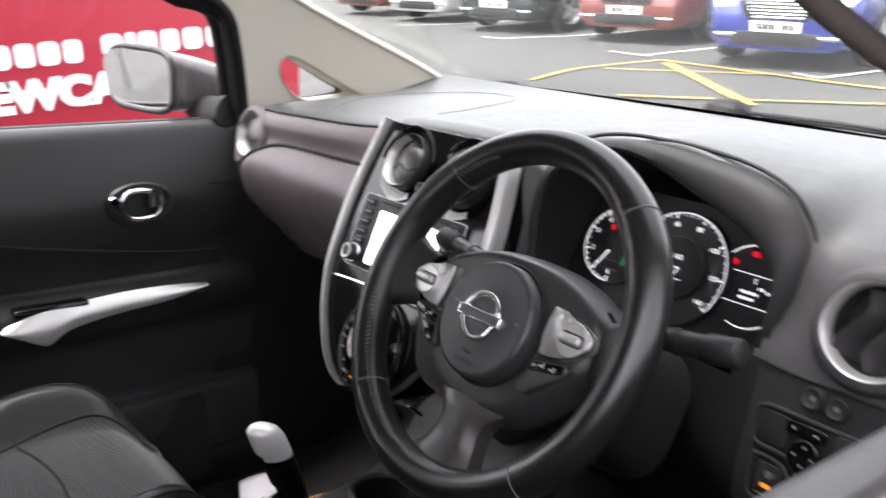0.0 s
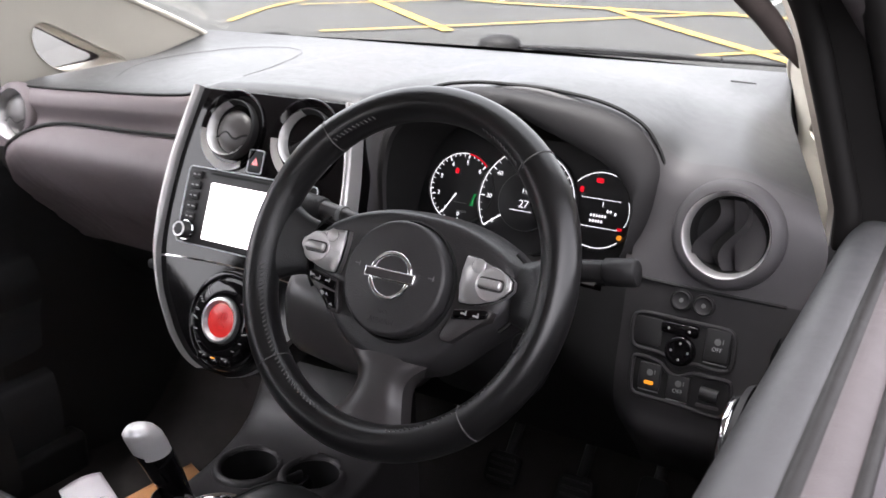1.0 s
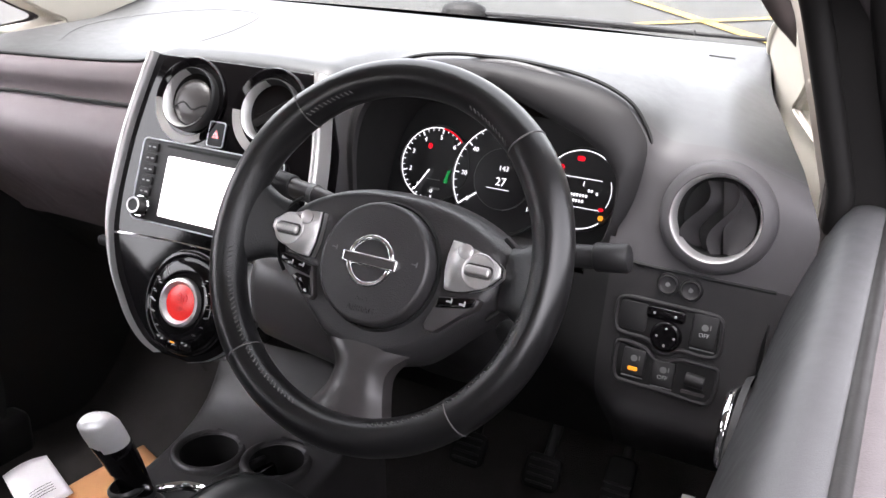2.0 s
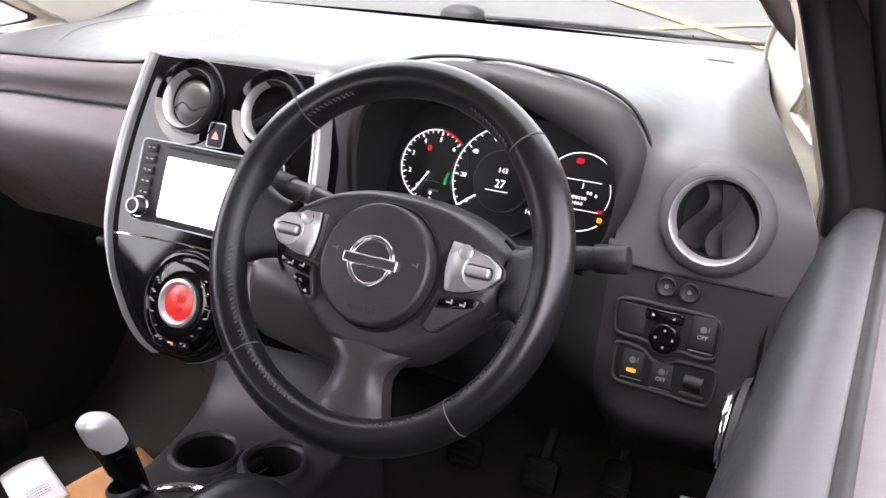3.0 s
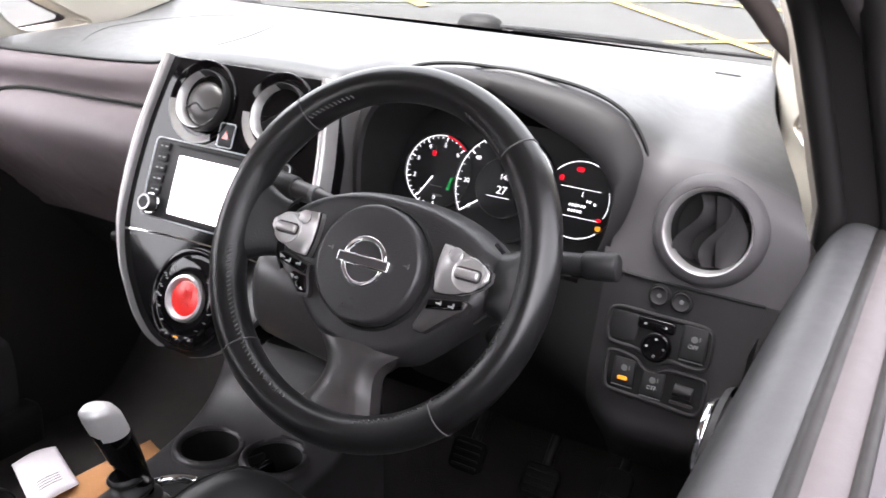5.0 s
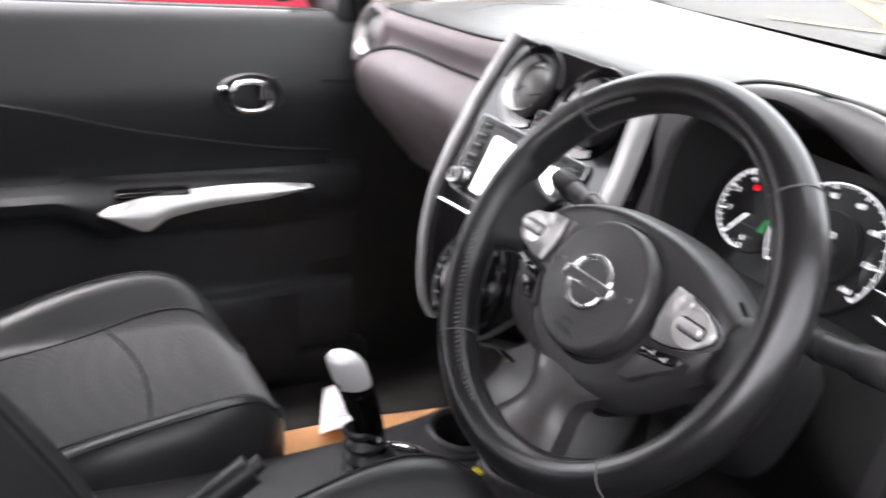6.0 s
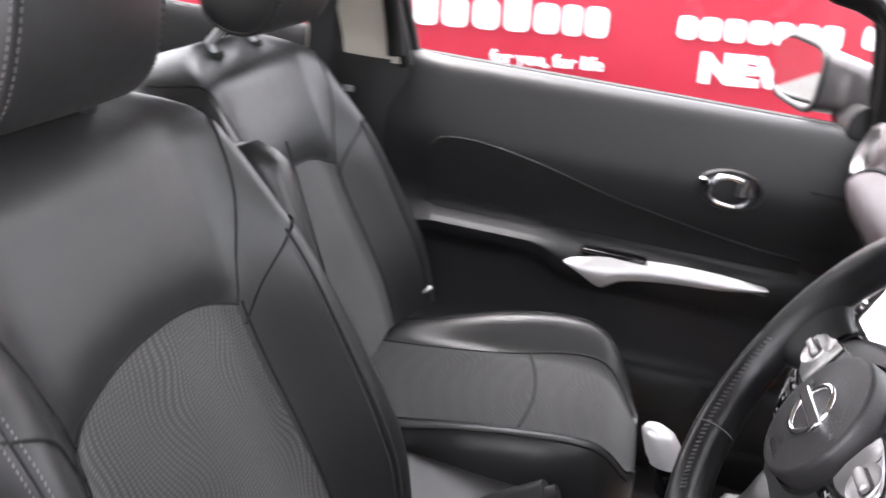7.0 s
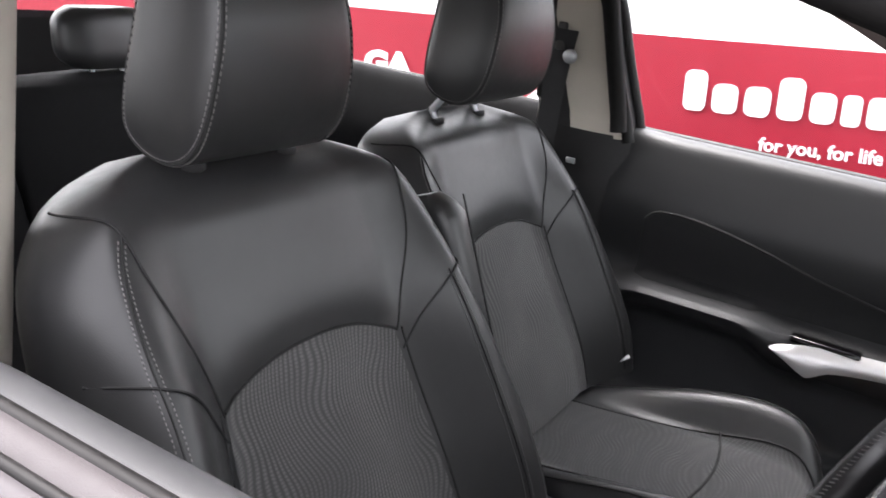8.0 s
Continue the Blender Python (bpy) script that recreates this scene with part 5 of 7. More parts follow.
for vx, kind in ((-0.0535, "closed"), (0.0735, "tilted")):
    m = STACK @ Matrix.Translation((vx, 0.146, 0.004)) @ pose(0, 0, 0, -6, 0, 0)
    cup = [(0.0560, 0.0005), (0.0550, 0.0026), (0.0525, 0.0020), (0.0475, -0.0010), (0.0410, -0.0035)]
    at = STACK @ Matrix.Translation((vx - 0.004, 0.145, 0.002))
    # one bright collar; silver and black arcs paint its light and dark reflections
    part("vent_cup", revolve(cup, at, 30, (182, 302)), M_SILVER, panel, "dished collar's lower left, its sky reflection put into the colour")
    part("vent_cup", revolve(cup, at, 44, (-58, 182)), M_GLOSS, panel, "dished collar's other arc, its dark reflection put into the colour")
    vent((0, 0, 0), 0.0390, kind, panel, M_SILVER, m, edge=0.0020, slope=0.0062)
hz = part("hazard_switch", plate(rounded(0.024, 0.03, 0.003, 4, -0.004, sb(1.0)), 0.0, 0.004, STACK, 0.001), M_LOWER, panel)
hz_c = (-0.004, sb(1.0))
part("switch_outline", tube([STACK @ Vector((a, b, 0.0035)) for a, b in rounded(0.025, 0.031, 0.003, 4, -0.004, sb(1.0))], 0.0009, 6, True), M_STEEL, hz)
part("triangle", plate([(hz_c[0] - 0.006, hz_c[1] - 0.005), (hz_c[0] + 0.006, hz_c[1] - 0.005), (hz_c[0], hz_c[1] + 0.006)], 0.004, 0.0046, STACK), M_REDREFLECT, hz)
unit = part("head_unit", plate(rounded(0.225, 0.105, 0.006, 4, -0.004, sb(0.933)), 0.0, 0.006, STACK, 0.002), M_LOWER, panel, "black radio and navigation unit")
part("disc_slot", plate(rounded(0.15, 0.003, 0.001, 2, 0.0, sb(0.976)), 0.006, 0.0066, STACK), M_SEAM, unit)
part("unit_edge", tube([STACK @ Vector((a, b, 0.0055)) for a, b in rounded(0.226, 0.106, 0.006, 4, -0.004, sb(0.933))], 0.0009, 6, True), M_STEEL, unit, "thin bright edge line")
part("screen", plate(rounded(0.140, 0.078, 0.003, 4, 0.0, sb(0.929)), 0.005, 0.0072, STACK), M_WHITEGLOW, unit, "bright white display")
for sgn in (-1, 1):
    for k in range(5):
        part("button", plate(rounded(0.018, 0.011, 0.002, 3, -0.004 + sgn * 0.094, sb(0.972 - 0.0135 * k)), 0.006, 0.009, STACK, 0.001), M_LOWER, unit)
        for off, wide in ((-0.0042, 0.0036), (0.0038, 0.0050)):
            part("button_mark", plate(rounded(wide, 0.0020, 0.0005, 2, -0.004 + sgn * 0.094 + off, sb(0.972 - 0.0135 * k)), 0.009, 0.0094, STACK), M_PRINT, unit)
    part("knob", revolve([(0.0125, 0.006), (0.012, 0.018), (0.0105, 0.021), (0, 0.021)], STACK @ Matrix.Translation((-0.004 + sgn * 0.096, sb(0.9), 0)), 28), M_LOWER, unit)
    part("knob_face", revolve([(0.0108, 0.0210), (0.0100, 0.0219), (0.0080, 0.0216)], STACK @ Matrix.Translation((-0.004 + sgn * 0.096, sb(0.9), 0)), 28), M_SILVER, unit, "silver ring on the knob's face")
    part("knob_ring", revolve([(0.0135, 0.006), (0.0145, 0.008), (0.0135, 0.010), (0.0125, 0.010)], STACK @ Matrix.Translation((-0.004 + sgn * 0.096, sb(0.9), 0)), 28), M_CHROME, unit)
part("chrome_line", tube([STACK @ Vector((a, sb(0.868) - 0.006 * (a / 0.13) ** 2, 0.001)) for a in lin(-0.145, 0.145, 24)], 0.0016, 6), M_CHROME, panel)
# round climate control
cm = STACK @ Matrix.Translation((0.0045, sb(0.803), 0))
cc = part("climate_control", revolve([(0.068, -0.004), (0.0672, 0.005), (0.0645, 0.0095), (0.061, 0.0100), (0.0585, 0.0075), (0.0570, 0.0095), (0.053, 0.0145), (0.047, 0.0174), (0.040, 0.0182), (0.033, 0.0180), (0.030, 0.012)], cm, 64), M_GLOSS, panel, "round gloss-black climate control")
part("climate_bezel", revolve([(0.0308, 0.014), (0.0300, 0.022), (0.0265, 0.0232), (0.0225, 0.018)], cm, 48), M_SILVER, cc, "silver bezel")
part("climate_display", revolve([(0.0228, 0.0175), (0.018, 0.0185), (0, 0.019)], cm, 40), M_REDGLOW, cc, "glowing red display")
letters("numeral", "30", 0.0165, cm @ Matrix.Translation((0.003, 0.005, 0.0197)), M_REDREFLECT, cc, 0.0002)
part("display_mark", plate(rounded(0.009, 0.005, 0.002, 3, 0.003, -0.008), 0.0188, 0.0195, cm), M_REDREFLECT, cc)
# small printed signs round the dial: each a few short strokes
for deg, strokes in ((152, 3), (170, 2), (186, 3), (204, 2), (228, 1), (44, 3), (26, 2), (-12, 2), (-28, 1), (-48, 1)):
    a = radians(deg)
    for k in range(strokes):
        r0 = 0.0445 + 0.0028 * (k - 0.5 * (strokes - 1))
        part("climate_mark", plate(rounded(0.0044 - 0.0010 * (k % 2), 0.0013, 0.0004, 2, r0 * math.cos(a), r0 * math.sin(a) + 0.0016 * (k - 1)), 0.0174, 0.0186, cm), M_PRINT, cc)
for deg in (133, 128, 8, 2):
    a = radians(deg)
    part("climate_line", tube([cm @ Vector((r0 * math.cos(a), r0 * math.sin(a), z0)) for r0, z0 in ((0.040, 0.0184), (0.047, 0.0176), (0.053, 0.0148))], 0.0004, 5), M_STITCH, cc)
for k in (-1, 0, 1):
    part("climate_button", plate(rounded(0.018, 0.012, 0.004, 3, 0.020 * k - 0.002, -0.0515 - 0.003 * (1 - abs(k))), 0.006, 0.0168, cm, 0.002), M_GLOSS, cc)
part("button_lamp", plate(rounded(0.007, 0.0018, 0.0005, 2, -0.002, -0.0505), 0.0168, 0.0173, cm), M_AMBER, cc)

# switch panel right of the column
SWP = axes((0.57, 0.2185, 0.880), (1, 0, 0), (0, 0.195, 0.981))
UP_EDGE = smooth_path([(-0.0525, 0.012), (-0.048, 0.0185), (-0.034, 0.0205), (-0.004, 0.0200), (0.040, 0.0198), (0.051, 0.0180), (0.0560, 0.010), (0.0572, -0.012), (0.0550, -0.0215), (0.047, -0.0250),
                       (0.0334, -0.0250), (0.0205, -0.0238), (0.0140, -0.0262), (0.0085, -0.0300), (0.0015, -0.0315), (-0.0060, -0.0295), (-0.0135, -0.0225), (-0.0230, -0.0200), (-0.0400, -0.0196), (-0.0495, -0.0165), (-0.0530, -0.004)], 90, True)
LOW_EDGE = smooth_path([(-0.0470, -0.0330), (-0.0465, -0.0600), (-0.0425, -0.0690), (-0.0330, -0.0712), (0.0110, -0.0722), (0.0470, -0.0745), (0.0565, -0.0700), (0.0600, -0.0560), (0.0590, -0.0380),
                        (0.0520, -0.0340), (0.0320, -0.0340), (0.0190, -0.0345), (0.0080, -0.0400), (0.0010, -0.0415), (-0.0080, -0.0390), (-0.0170, -0.0315), (-0.0300, -0.0285), (-0.0420, -0.0285)], 90, True)
up_panel = part("switch_panel", plate(UP_EDGE, -0.03, 0.0040, SWP, 0.001), M_KNEE, dash, "switch panel with a mirror control")
low_panel = part("switch_panel", plate(LOW_EDGE, -0.03, 0.0040, SWP, 0.001), M_KNEE, dash, "switch panel with a lit amber switch")
for host, edge in ((up_panel, UP_EDGE), (low_panel, LOW_EDGE)):
    part("panel_rim", tube([SWP @ Vector((a, b, 0.0040)) for a, b in edge], 0.0024, 10, True), M_SWITCHES, host, "soft raised grey rim")
for (a, b) in ((-0.0053, 0.0409), (0.0186, 0.0395)):
    bt = part("round_button", revolve([(0.0105, -0.006), (0.0105, 0.002), (0.0092, 0.0036), (0.0086, 0.0024), (0.006, 0.0016), (0, 0.0014)], SWP @ Matrix.Translation((a, b, 0.002)), 28), M_SWITCHES, dash, "round push button")
    part("button_gap", revolve([(0.0122, 0.0), (0.0116, 0.0018), (0.0105, 0.0)], SWP @ Matrix.Translation((a, b, 0.002)), 28), M_SEAM, bt)
    part("button_mark", plate(disc(0.0024, 12, a, b), 0.0034, 0.0041, SWP), M_FADEDPRINT, bt)
part("blank_switch", plate(rounded(0.030, 0.030, 0.004, 4, -0.0349, 0.0010), 0.004, 0.0055, SWP, 0.0008), M_LOWER, up_panel)
part("mirror_slider", plate(rounded(0.040, 0.0125, 0.003, 3, -0.0012, 0.0100), 0.004, 0.0085, SWP, 0.0015), M_GLOSS, up_panel)
for a in (-0.0125, 0.0095):
    part("button_mark", plate(disc(0.0014, 8, a, 0.0100), 0.0085, 0.0090, SWP), M_PRINT, up_panel)
dp = part("mirror_pad", revolve([(0.0165, 0.003), (0.016, 0.0085), (0.014, 0.0100), (0.011, 0.0095), (0, 0.0080)], SWP @ Matrix.Translation((0.0022, -0.0130, 0)), 32), M_GLOSS, up_panel)
for a, b in ((0, 0.009), (0, -0.009), (0.009, 0), (-0.009, 0)):
    part("button_mark", plate(disc(0.0013, 8, 0.0022 + a, -0.0130 + b), 0.009, 0.0100, SWP), M_PRINT, dp)


def rocker(a, b, w, h, host, words="", lamp=False):
    r = part("rocker_switch", plate(rounded(w, h, 0.002, 3, a, b), 0.003, 0.0065, SWP, 0.0010), M_LOWER, host)
    part("button_mark", join(plate(disc(0.0036, 14, a, b + 0.0045), 0.0065, 0.0069, SWP), plate(rounded(0.0012, 0.005, 0.0003, 2, a + 0.0055, b + 0.0055), 0.0065, 0.0069, SWP)), M_FADEDPRINT, r)
    if words:
        letters("word", words, 0.0062, SWP @ Matrix.Translation((a, b - 0.0040, 0.0067)), M_PRINT, r, 0.0002)
    if lamp:
        part("lamp", plate(rounded(0.0105, 0.0042, 0.001, 2, a, b - 0.0070), 0.0062, 0.0070, SWP), M_AMBER, r)
    part("edge_line", plate(rounded(w * 0.95, 0.0010, 0.0003, 2, a, b - h * 0.56), 0.0045, 0.0060, SWP), M_FADEDPRINT, r)


rocker(0.0396, 0.0010, 0.0260, 0.0350, up_panel, "OFF")
rocker(-0.0262, -0.0480, 0.0240, 0.0290, low_panel, "", True)
rocker(0.0057, -0.0530, 0.0240, 0.0270, low_panel, "OFF")
part("range_wheel", tube([SWP @ Vector((0.0290, -0.0520, 0.0030)), SWP @ Vector((0.0480, -0.0530, 0.0030))], 0.0075, 16), M_LOWER, low_panel, "ribbed headlamp range wheel")
part("thumb_wheel", plate(rounded(0.024, 0.0032, 0.0008, 2, 0.0384, -0.0655), 0.004, 0.0065, SWP), M_SPOKE, low_panel)

# ---------------------------------------------------------------- steering column and wheel
WB, WC = Vector((0, 0.477, 0.879)), Vector((0, -0.879, 0.477))
WHEEL = axes((0.337, 0.027, 0.975), (1, 0, 0), WB)
col = thing("steering_column", "black plastic column shroud with two control stalks", "steering column", (0.337, 0.2, 0.9))


def shroud(a, v):
    w = 0.052 + 0.035 * v
    h = 0.050 + 0.03 * v
    c, d = math.cos(a), math.sin(a)
    return WHEEL @ Vector((w * math.copysign(abs(c) ** 0.6, c), -0.012 - 0.02 * v + h * math.copysign(abs(d) ** 0.6, d), -0.045 - 0.20 * v))


part("shroud", grid(shroud, ang, lin(0, 1, 8), close_u=True), M_LOWER, col, "column shroud")
def bolster(a, v):
    """The padded knee bolster round the column's foot; a round the section, v along x."""
    x = 0.086 + 0.215 * v
    q = min(1.0, 9 * v) ** 0.5 * min(1.0, 9 * (1 - v)) ** 0.5
    c, d = math.cos(a), math.sin(a)
    return (x, 0.175 - 0.012 * v + 0.065 * q * math.copysign(abs(c) ** 0.6, c), 0.842 - 0.02 * v + 0.060 * q * math.copysign(abs(d) ** 0.75, d))


part("knee_bolster", grid(bolster, ang, [0, 0.004, 0.012, 0.025, 0.045, 0.07, 0.1, 0.15, 0.3, 0.5, 0.7, 0.85, 0.93, 0.97, 0.99, 1.0], close_u=True), M_SPOKE, col, "grey padded knee bolster")
part("key_cap", revolve([(0.012, -0.01), (0.012, 0.004), (0.010, 0.006), (0, 0.006)], WHEEL @ Matrix.Translation((0.108, -0.042, -0.098)), 24), M_LOWER, col)
# the left stalk's paler grey puts its screen and sky reflection into the colour
for sgn, p0, p1, mat, nm in ((-1, (-0.05, 0.038, -0.085), (-0.192, 0.056, -0.080), M_SPOKE, "indicator_stalk"), (1, (0.05, 0.028, -0.085), (0.206, 0.050, -0.082), M_LOWER, "wiper_stalk")):
    a, b = WHEEL @ Vector(p0), WHEEL @ Vector(p1)
    st = part(nm, tube([a + (b - a) * t for t in lin(0, 1, 16)], lambda t: 0.009 + 0.005 * step(0.35, 0.6, t), 14, False, 0.75), mat, col, "black control stalk")
    part("stalk_end", tube([b + (b - a) * t for t in (-0.17, -0.16, 0.02, 0.035)], lambda t: 0.0165 if 0.1 < t < 0.9 else 0.0145, 16, False, 0.8), M_LOWER, st)
    part("stalk_ring", tube([a + (b - a) * t for t in (0.62, 0.66)], 0.0152, 16, False, 0.78), M_FADEDPRINT if sgn < 0 else M_SEAM, st)
    part("stalk_mark", box((0.008, 0.0012, 0.006), Matrix.Translation(b + Vector((-0.002, -0.0135, 0.004)))), M_PRINT, st)

sw = thing("steering_wheel", "three-spoke black leather steering wheel with silver switch bezels", "steering wheel", (0.337, 0.027, 0.975))
RR, RT = 0.1700, 0.0182
HF = WHEEL @ Matrix.Translation((0, 0, -0.018))      # the hub sits back from the rim


def rim_at(a, b, k=1.0):
    """a round the wheel, b round the section; the grip is a little oval, with thumb swells."""
    swell = 1 + 0.10 * (math.exp(-((math.degrees(a) % 360 - 35) / 14) ** 2) + math.exp(-((math.degrees(a) % 360 - 145) / 14) ** 2))
    r = RR + RT * k * swell * 0.98 * math.cos(b)
    return WHEEL @ Vector((r * math.cos(a), r * math.sin(a), RT * k * 1.12 * math.sin(b)))


def rim_arc(a0, a1, mat, name, label):
    n = max(8, int((a1 - a0) / 3))
    return part(name, grid(lambda b, a: rim_at(a, b), [2 * math.pi * i / 20 for i in range(20)], [radians(q) for q in lin(a0, a1, n)], close_u=True), mat, sw, label)


SEAMS = (46, 134, 227, 313)
rim_arc(46, 134, M_RIM, "rim_top", "smooth worn leather rim")
rim_arc(134, 227, M_RIM, "rim_side", "smooth worn leather rim")
rim_arc(227, 313, M_RIM, "rim_bottom", "smooth worn leather rim")
rim_arc(313, 406, M_RIM, "rim_side", "smooth worn leather rim")
for q in SEAMS:
    part("rim_seam", tube([rim_at(radians(q), 2 * math.pi * i / 24, 1.01) for i in range(24)], 0.0008, 6, True), M_STITCHD, sw)
st = []
for a0, a1 in ((190, 226), (228, 255), (285, 312), (314, 350), (48, 66), (114, 132)):
    for q in lin(a0, a1, int((a1 - a0) / 1.6)):
        p = rim_at(radians(q), radians(140), 1.0)
        p2 = rim_at(radians(q + 0.9), radians(128), 1.03)
        st.append(tube([p, p2], 0.0008, 4))
tagged(part("rim_stitching", join(*st), M_STITCHD, sw, "dark cross stitching"), kind="stuff")
for a0, a1 in ((160, 200), (-20, 20)):
    part("grip_pad", grid(lambda b, a: rim_at(a, b, 1.012), [radians(q) for q in lin(95, 265, 14)], [radians(q) for q in lin(a0, a1, 14)]), M_PERF, sw, "perforated leather grip")
# hub shell with the two side spokes
HUBPTS = smooth_path([(-0.132, 0.010), (-0.126, 0.028), (-0.105, 0.044), (-0.072, 0.058), (-0.03, 0.066), (0.03, 0.066), (0.072, 0.058), (0.105, 0.044), (0.126, 0.028), (0.132, 0.010),
                      (0.127, -0.020), (0.112, -0.038), (0.094, -0.056), (0.072, -0.078), (0.048, -0.094), (0.0, -0.104), (-0.048, -0.094), (-0.072, -0.078), (-0.094, -0.056), (-0.112, -0.038), (-0.127, -0.020)], 84, True)


def hub(i, v):
    a, b = HUBPTS[i]
    s = 1 - 0.97 * v
    x, y = a * s, b * s - 0.010 * v
    dome = 0.008 * (1 - (x / 0.16) ** 2) * (1 - (y / 0.12) ** 2)
    return HF @ Vector((x, y, -0.034 + 0.034 * min(1, v * 8) ** 0.55 + dome * min(1, v * 6)))


part("hub_shell", grid(hub, range(84), [0, 0.01, 0.025, 0.045, 0.07, 0.1, 0.14, 0.2, 0.3, 0.45, 0.65, 0.85, 1.0], close_u=True), M_HUB, sw, "grained hub cover", sharp=70)
# leather-wrapped roots of the side spokes, from the hub's end into the rim
for sgn in (-1, 1):
    def root(a, v):
        half = 0.030 + 0.022 * v ** 2
        c, d = math.cos(a), math.sin(a)
        return WHEEL @ Vector((sgn * (0.122 + 0.040 * v), 0.003 + half * math.copysign(abs(c) ** 0.7, c), -0.026 + 0.020 * v + (0.013 + 0.002 * v) * math.copysign(abs(d) ** 0.7, d)))
    part("spoke_root", grid(root, [2 * math.pi * i / 28 for i in range(28)], lin(0, 1, 10), close_u=True), M_PERF, sw, "perforated leather spoke root")
    part("spoke_gap", tube([HF @ Vector((sgn * a, b, -0.004)) for a, b in smooth_path([(0.112, 0.039), (0.126, 0.028), (0.132, 0.010), (0.127, -0.018), (0.113, -0.037)], 24)], 0.0020, 6), M_SEAM, sw)
HUBM = HF @ Matrix.Translation((0.001, -0.0110, 0))
air = part("airbag_cover", revolve([(0.0585, 0.004), (0.0580, 0.0225), (0.0558, 0.0258), (0.0530, 0.0262), (0.0505, 0.0258), (0.03, 0.0290), (0, 0.0300)], HUBM, 72), M_HUB, sw, "round grained airbag cover")
part("cover_groove", revolve([(0.0625, 0.0060), (0.0605, 0.0105), (0.0585, 0.0060)], HUBM, 72), M_SEAM, air)
lm = HUBM @ Matrix.Translation((0, 0.001, 0.0))
ring = grid(lambda a, b: lm @ Vector(((0.0222 + 0.0030 * math.cos(b)) * math.cos(a), (0.0222 + 0.0030 * math.cos(b)) * math.sin(a), 0.0300 + 0.0030 * math.sin(b))), [2 * math.pi * i / 48 for i in range(48)], [2 * math.pi * i / 12 for i in range(12)], close_u=True, close_v=True)
emb = part("emblem_ring", ring, M_CHROME, air, "chrome ring emblem")
part("emblem_bar", plate(rounded(0.058, 0.0110, 0.0012, 3), 0.029, 0.0335, lm, 0.0012), M_CHROME, emb, "plain chrome bar")
part("emblem_field", plate(rounded(0.054, 0.0075, 0.0008, 3), 0.0335, 0.0338, lm), M_SPOKE, emb, "dark satin field of the bar")
letters("embossing", "SRS", 0.0085, HUBM @ Matrix.Translation((0, -0.034, 0.0286)), M_CONSOLE, air, 0.0003)
letters("embossing", "AIRBAG", 0.0085, HUBM @ Matrix.Translation((0, -0.044, 0.0274)), M_CONSOLE, air, 0.0003)
for sgn in (-1, 1):
    hm = Vector((sgn * 0.043, 0.007))
    part("horn_mark", join(plate(rounded(0.005, 0.0012, 0.0004, 2, hm.x, hm.y), 0.0268, 0.0279, HUBM), plate(rounded(0.0012, 0.005, 0.0004, 2, hm.x + 0.003, hm.y), 0.0268, 0.0279, HUBM)), M_FADEDPRINT, air)
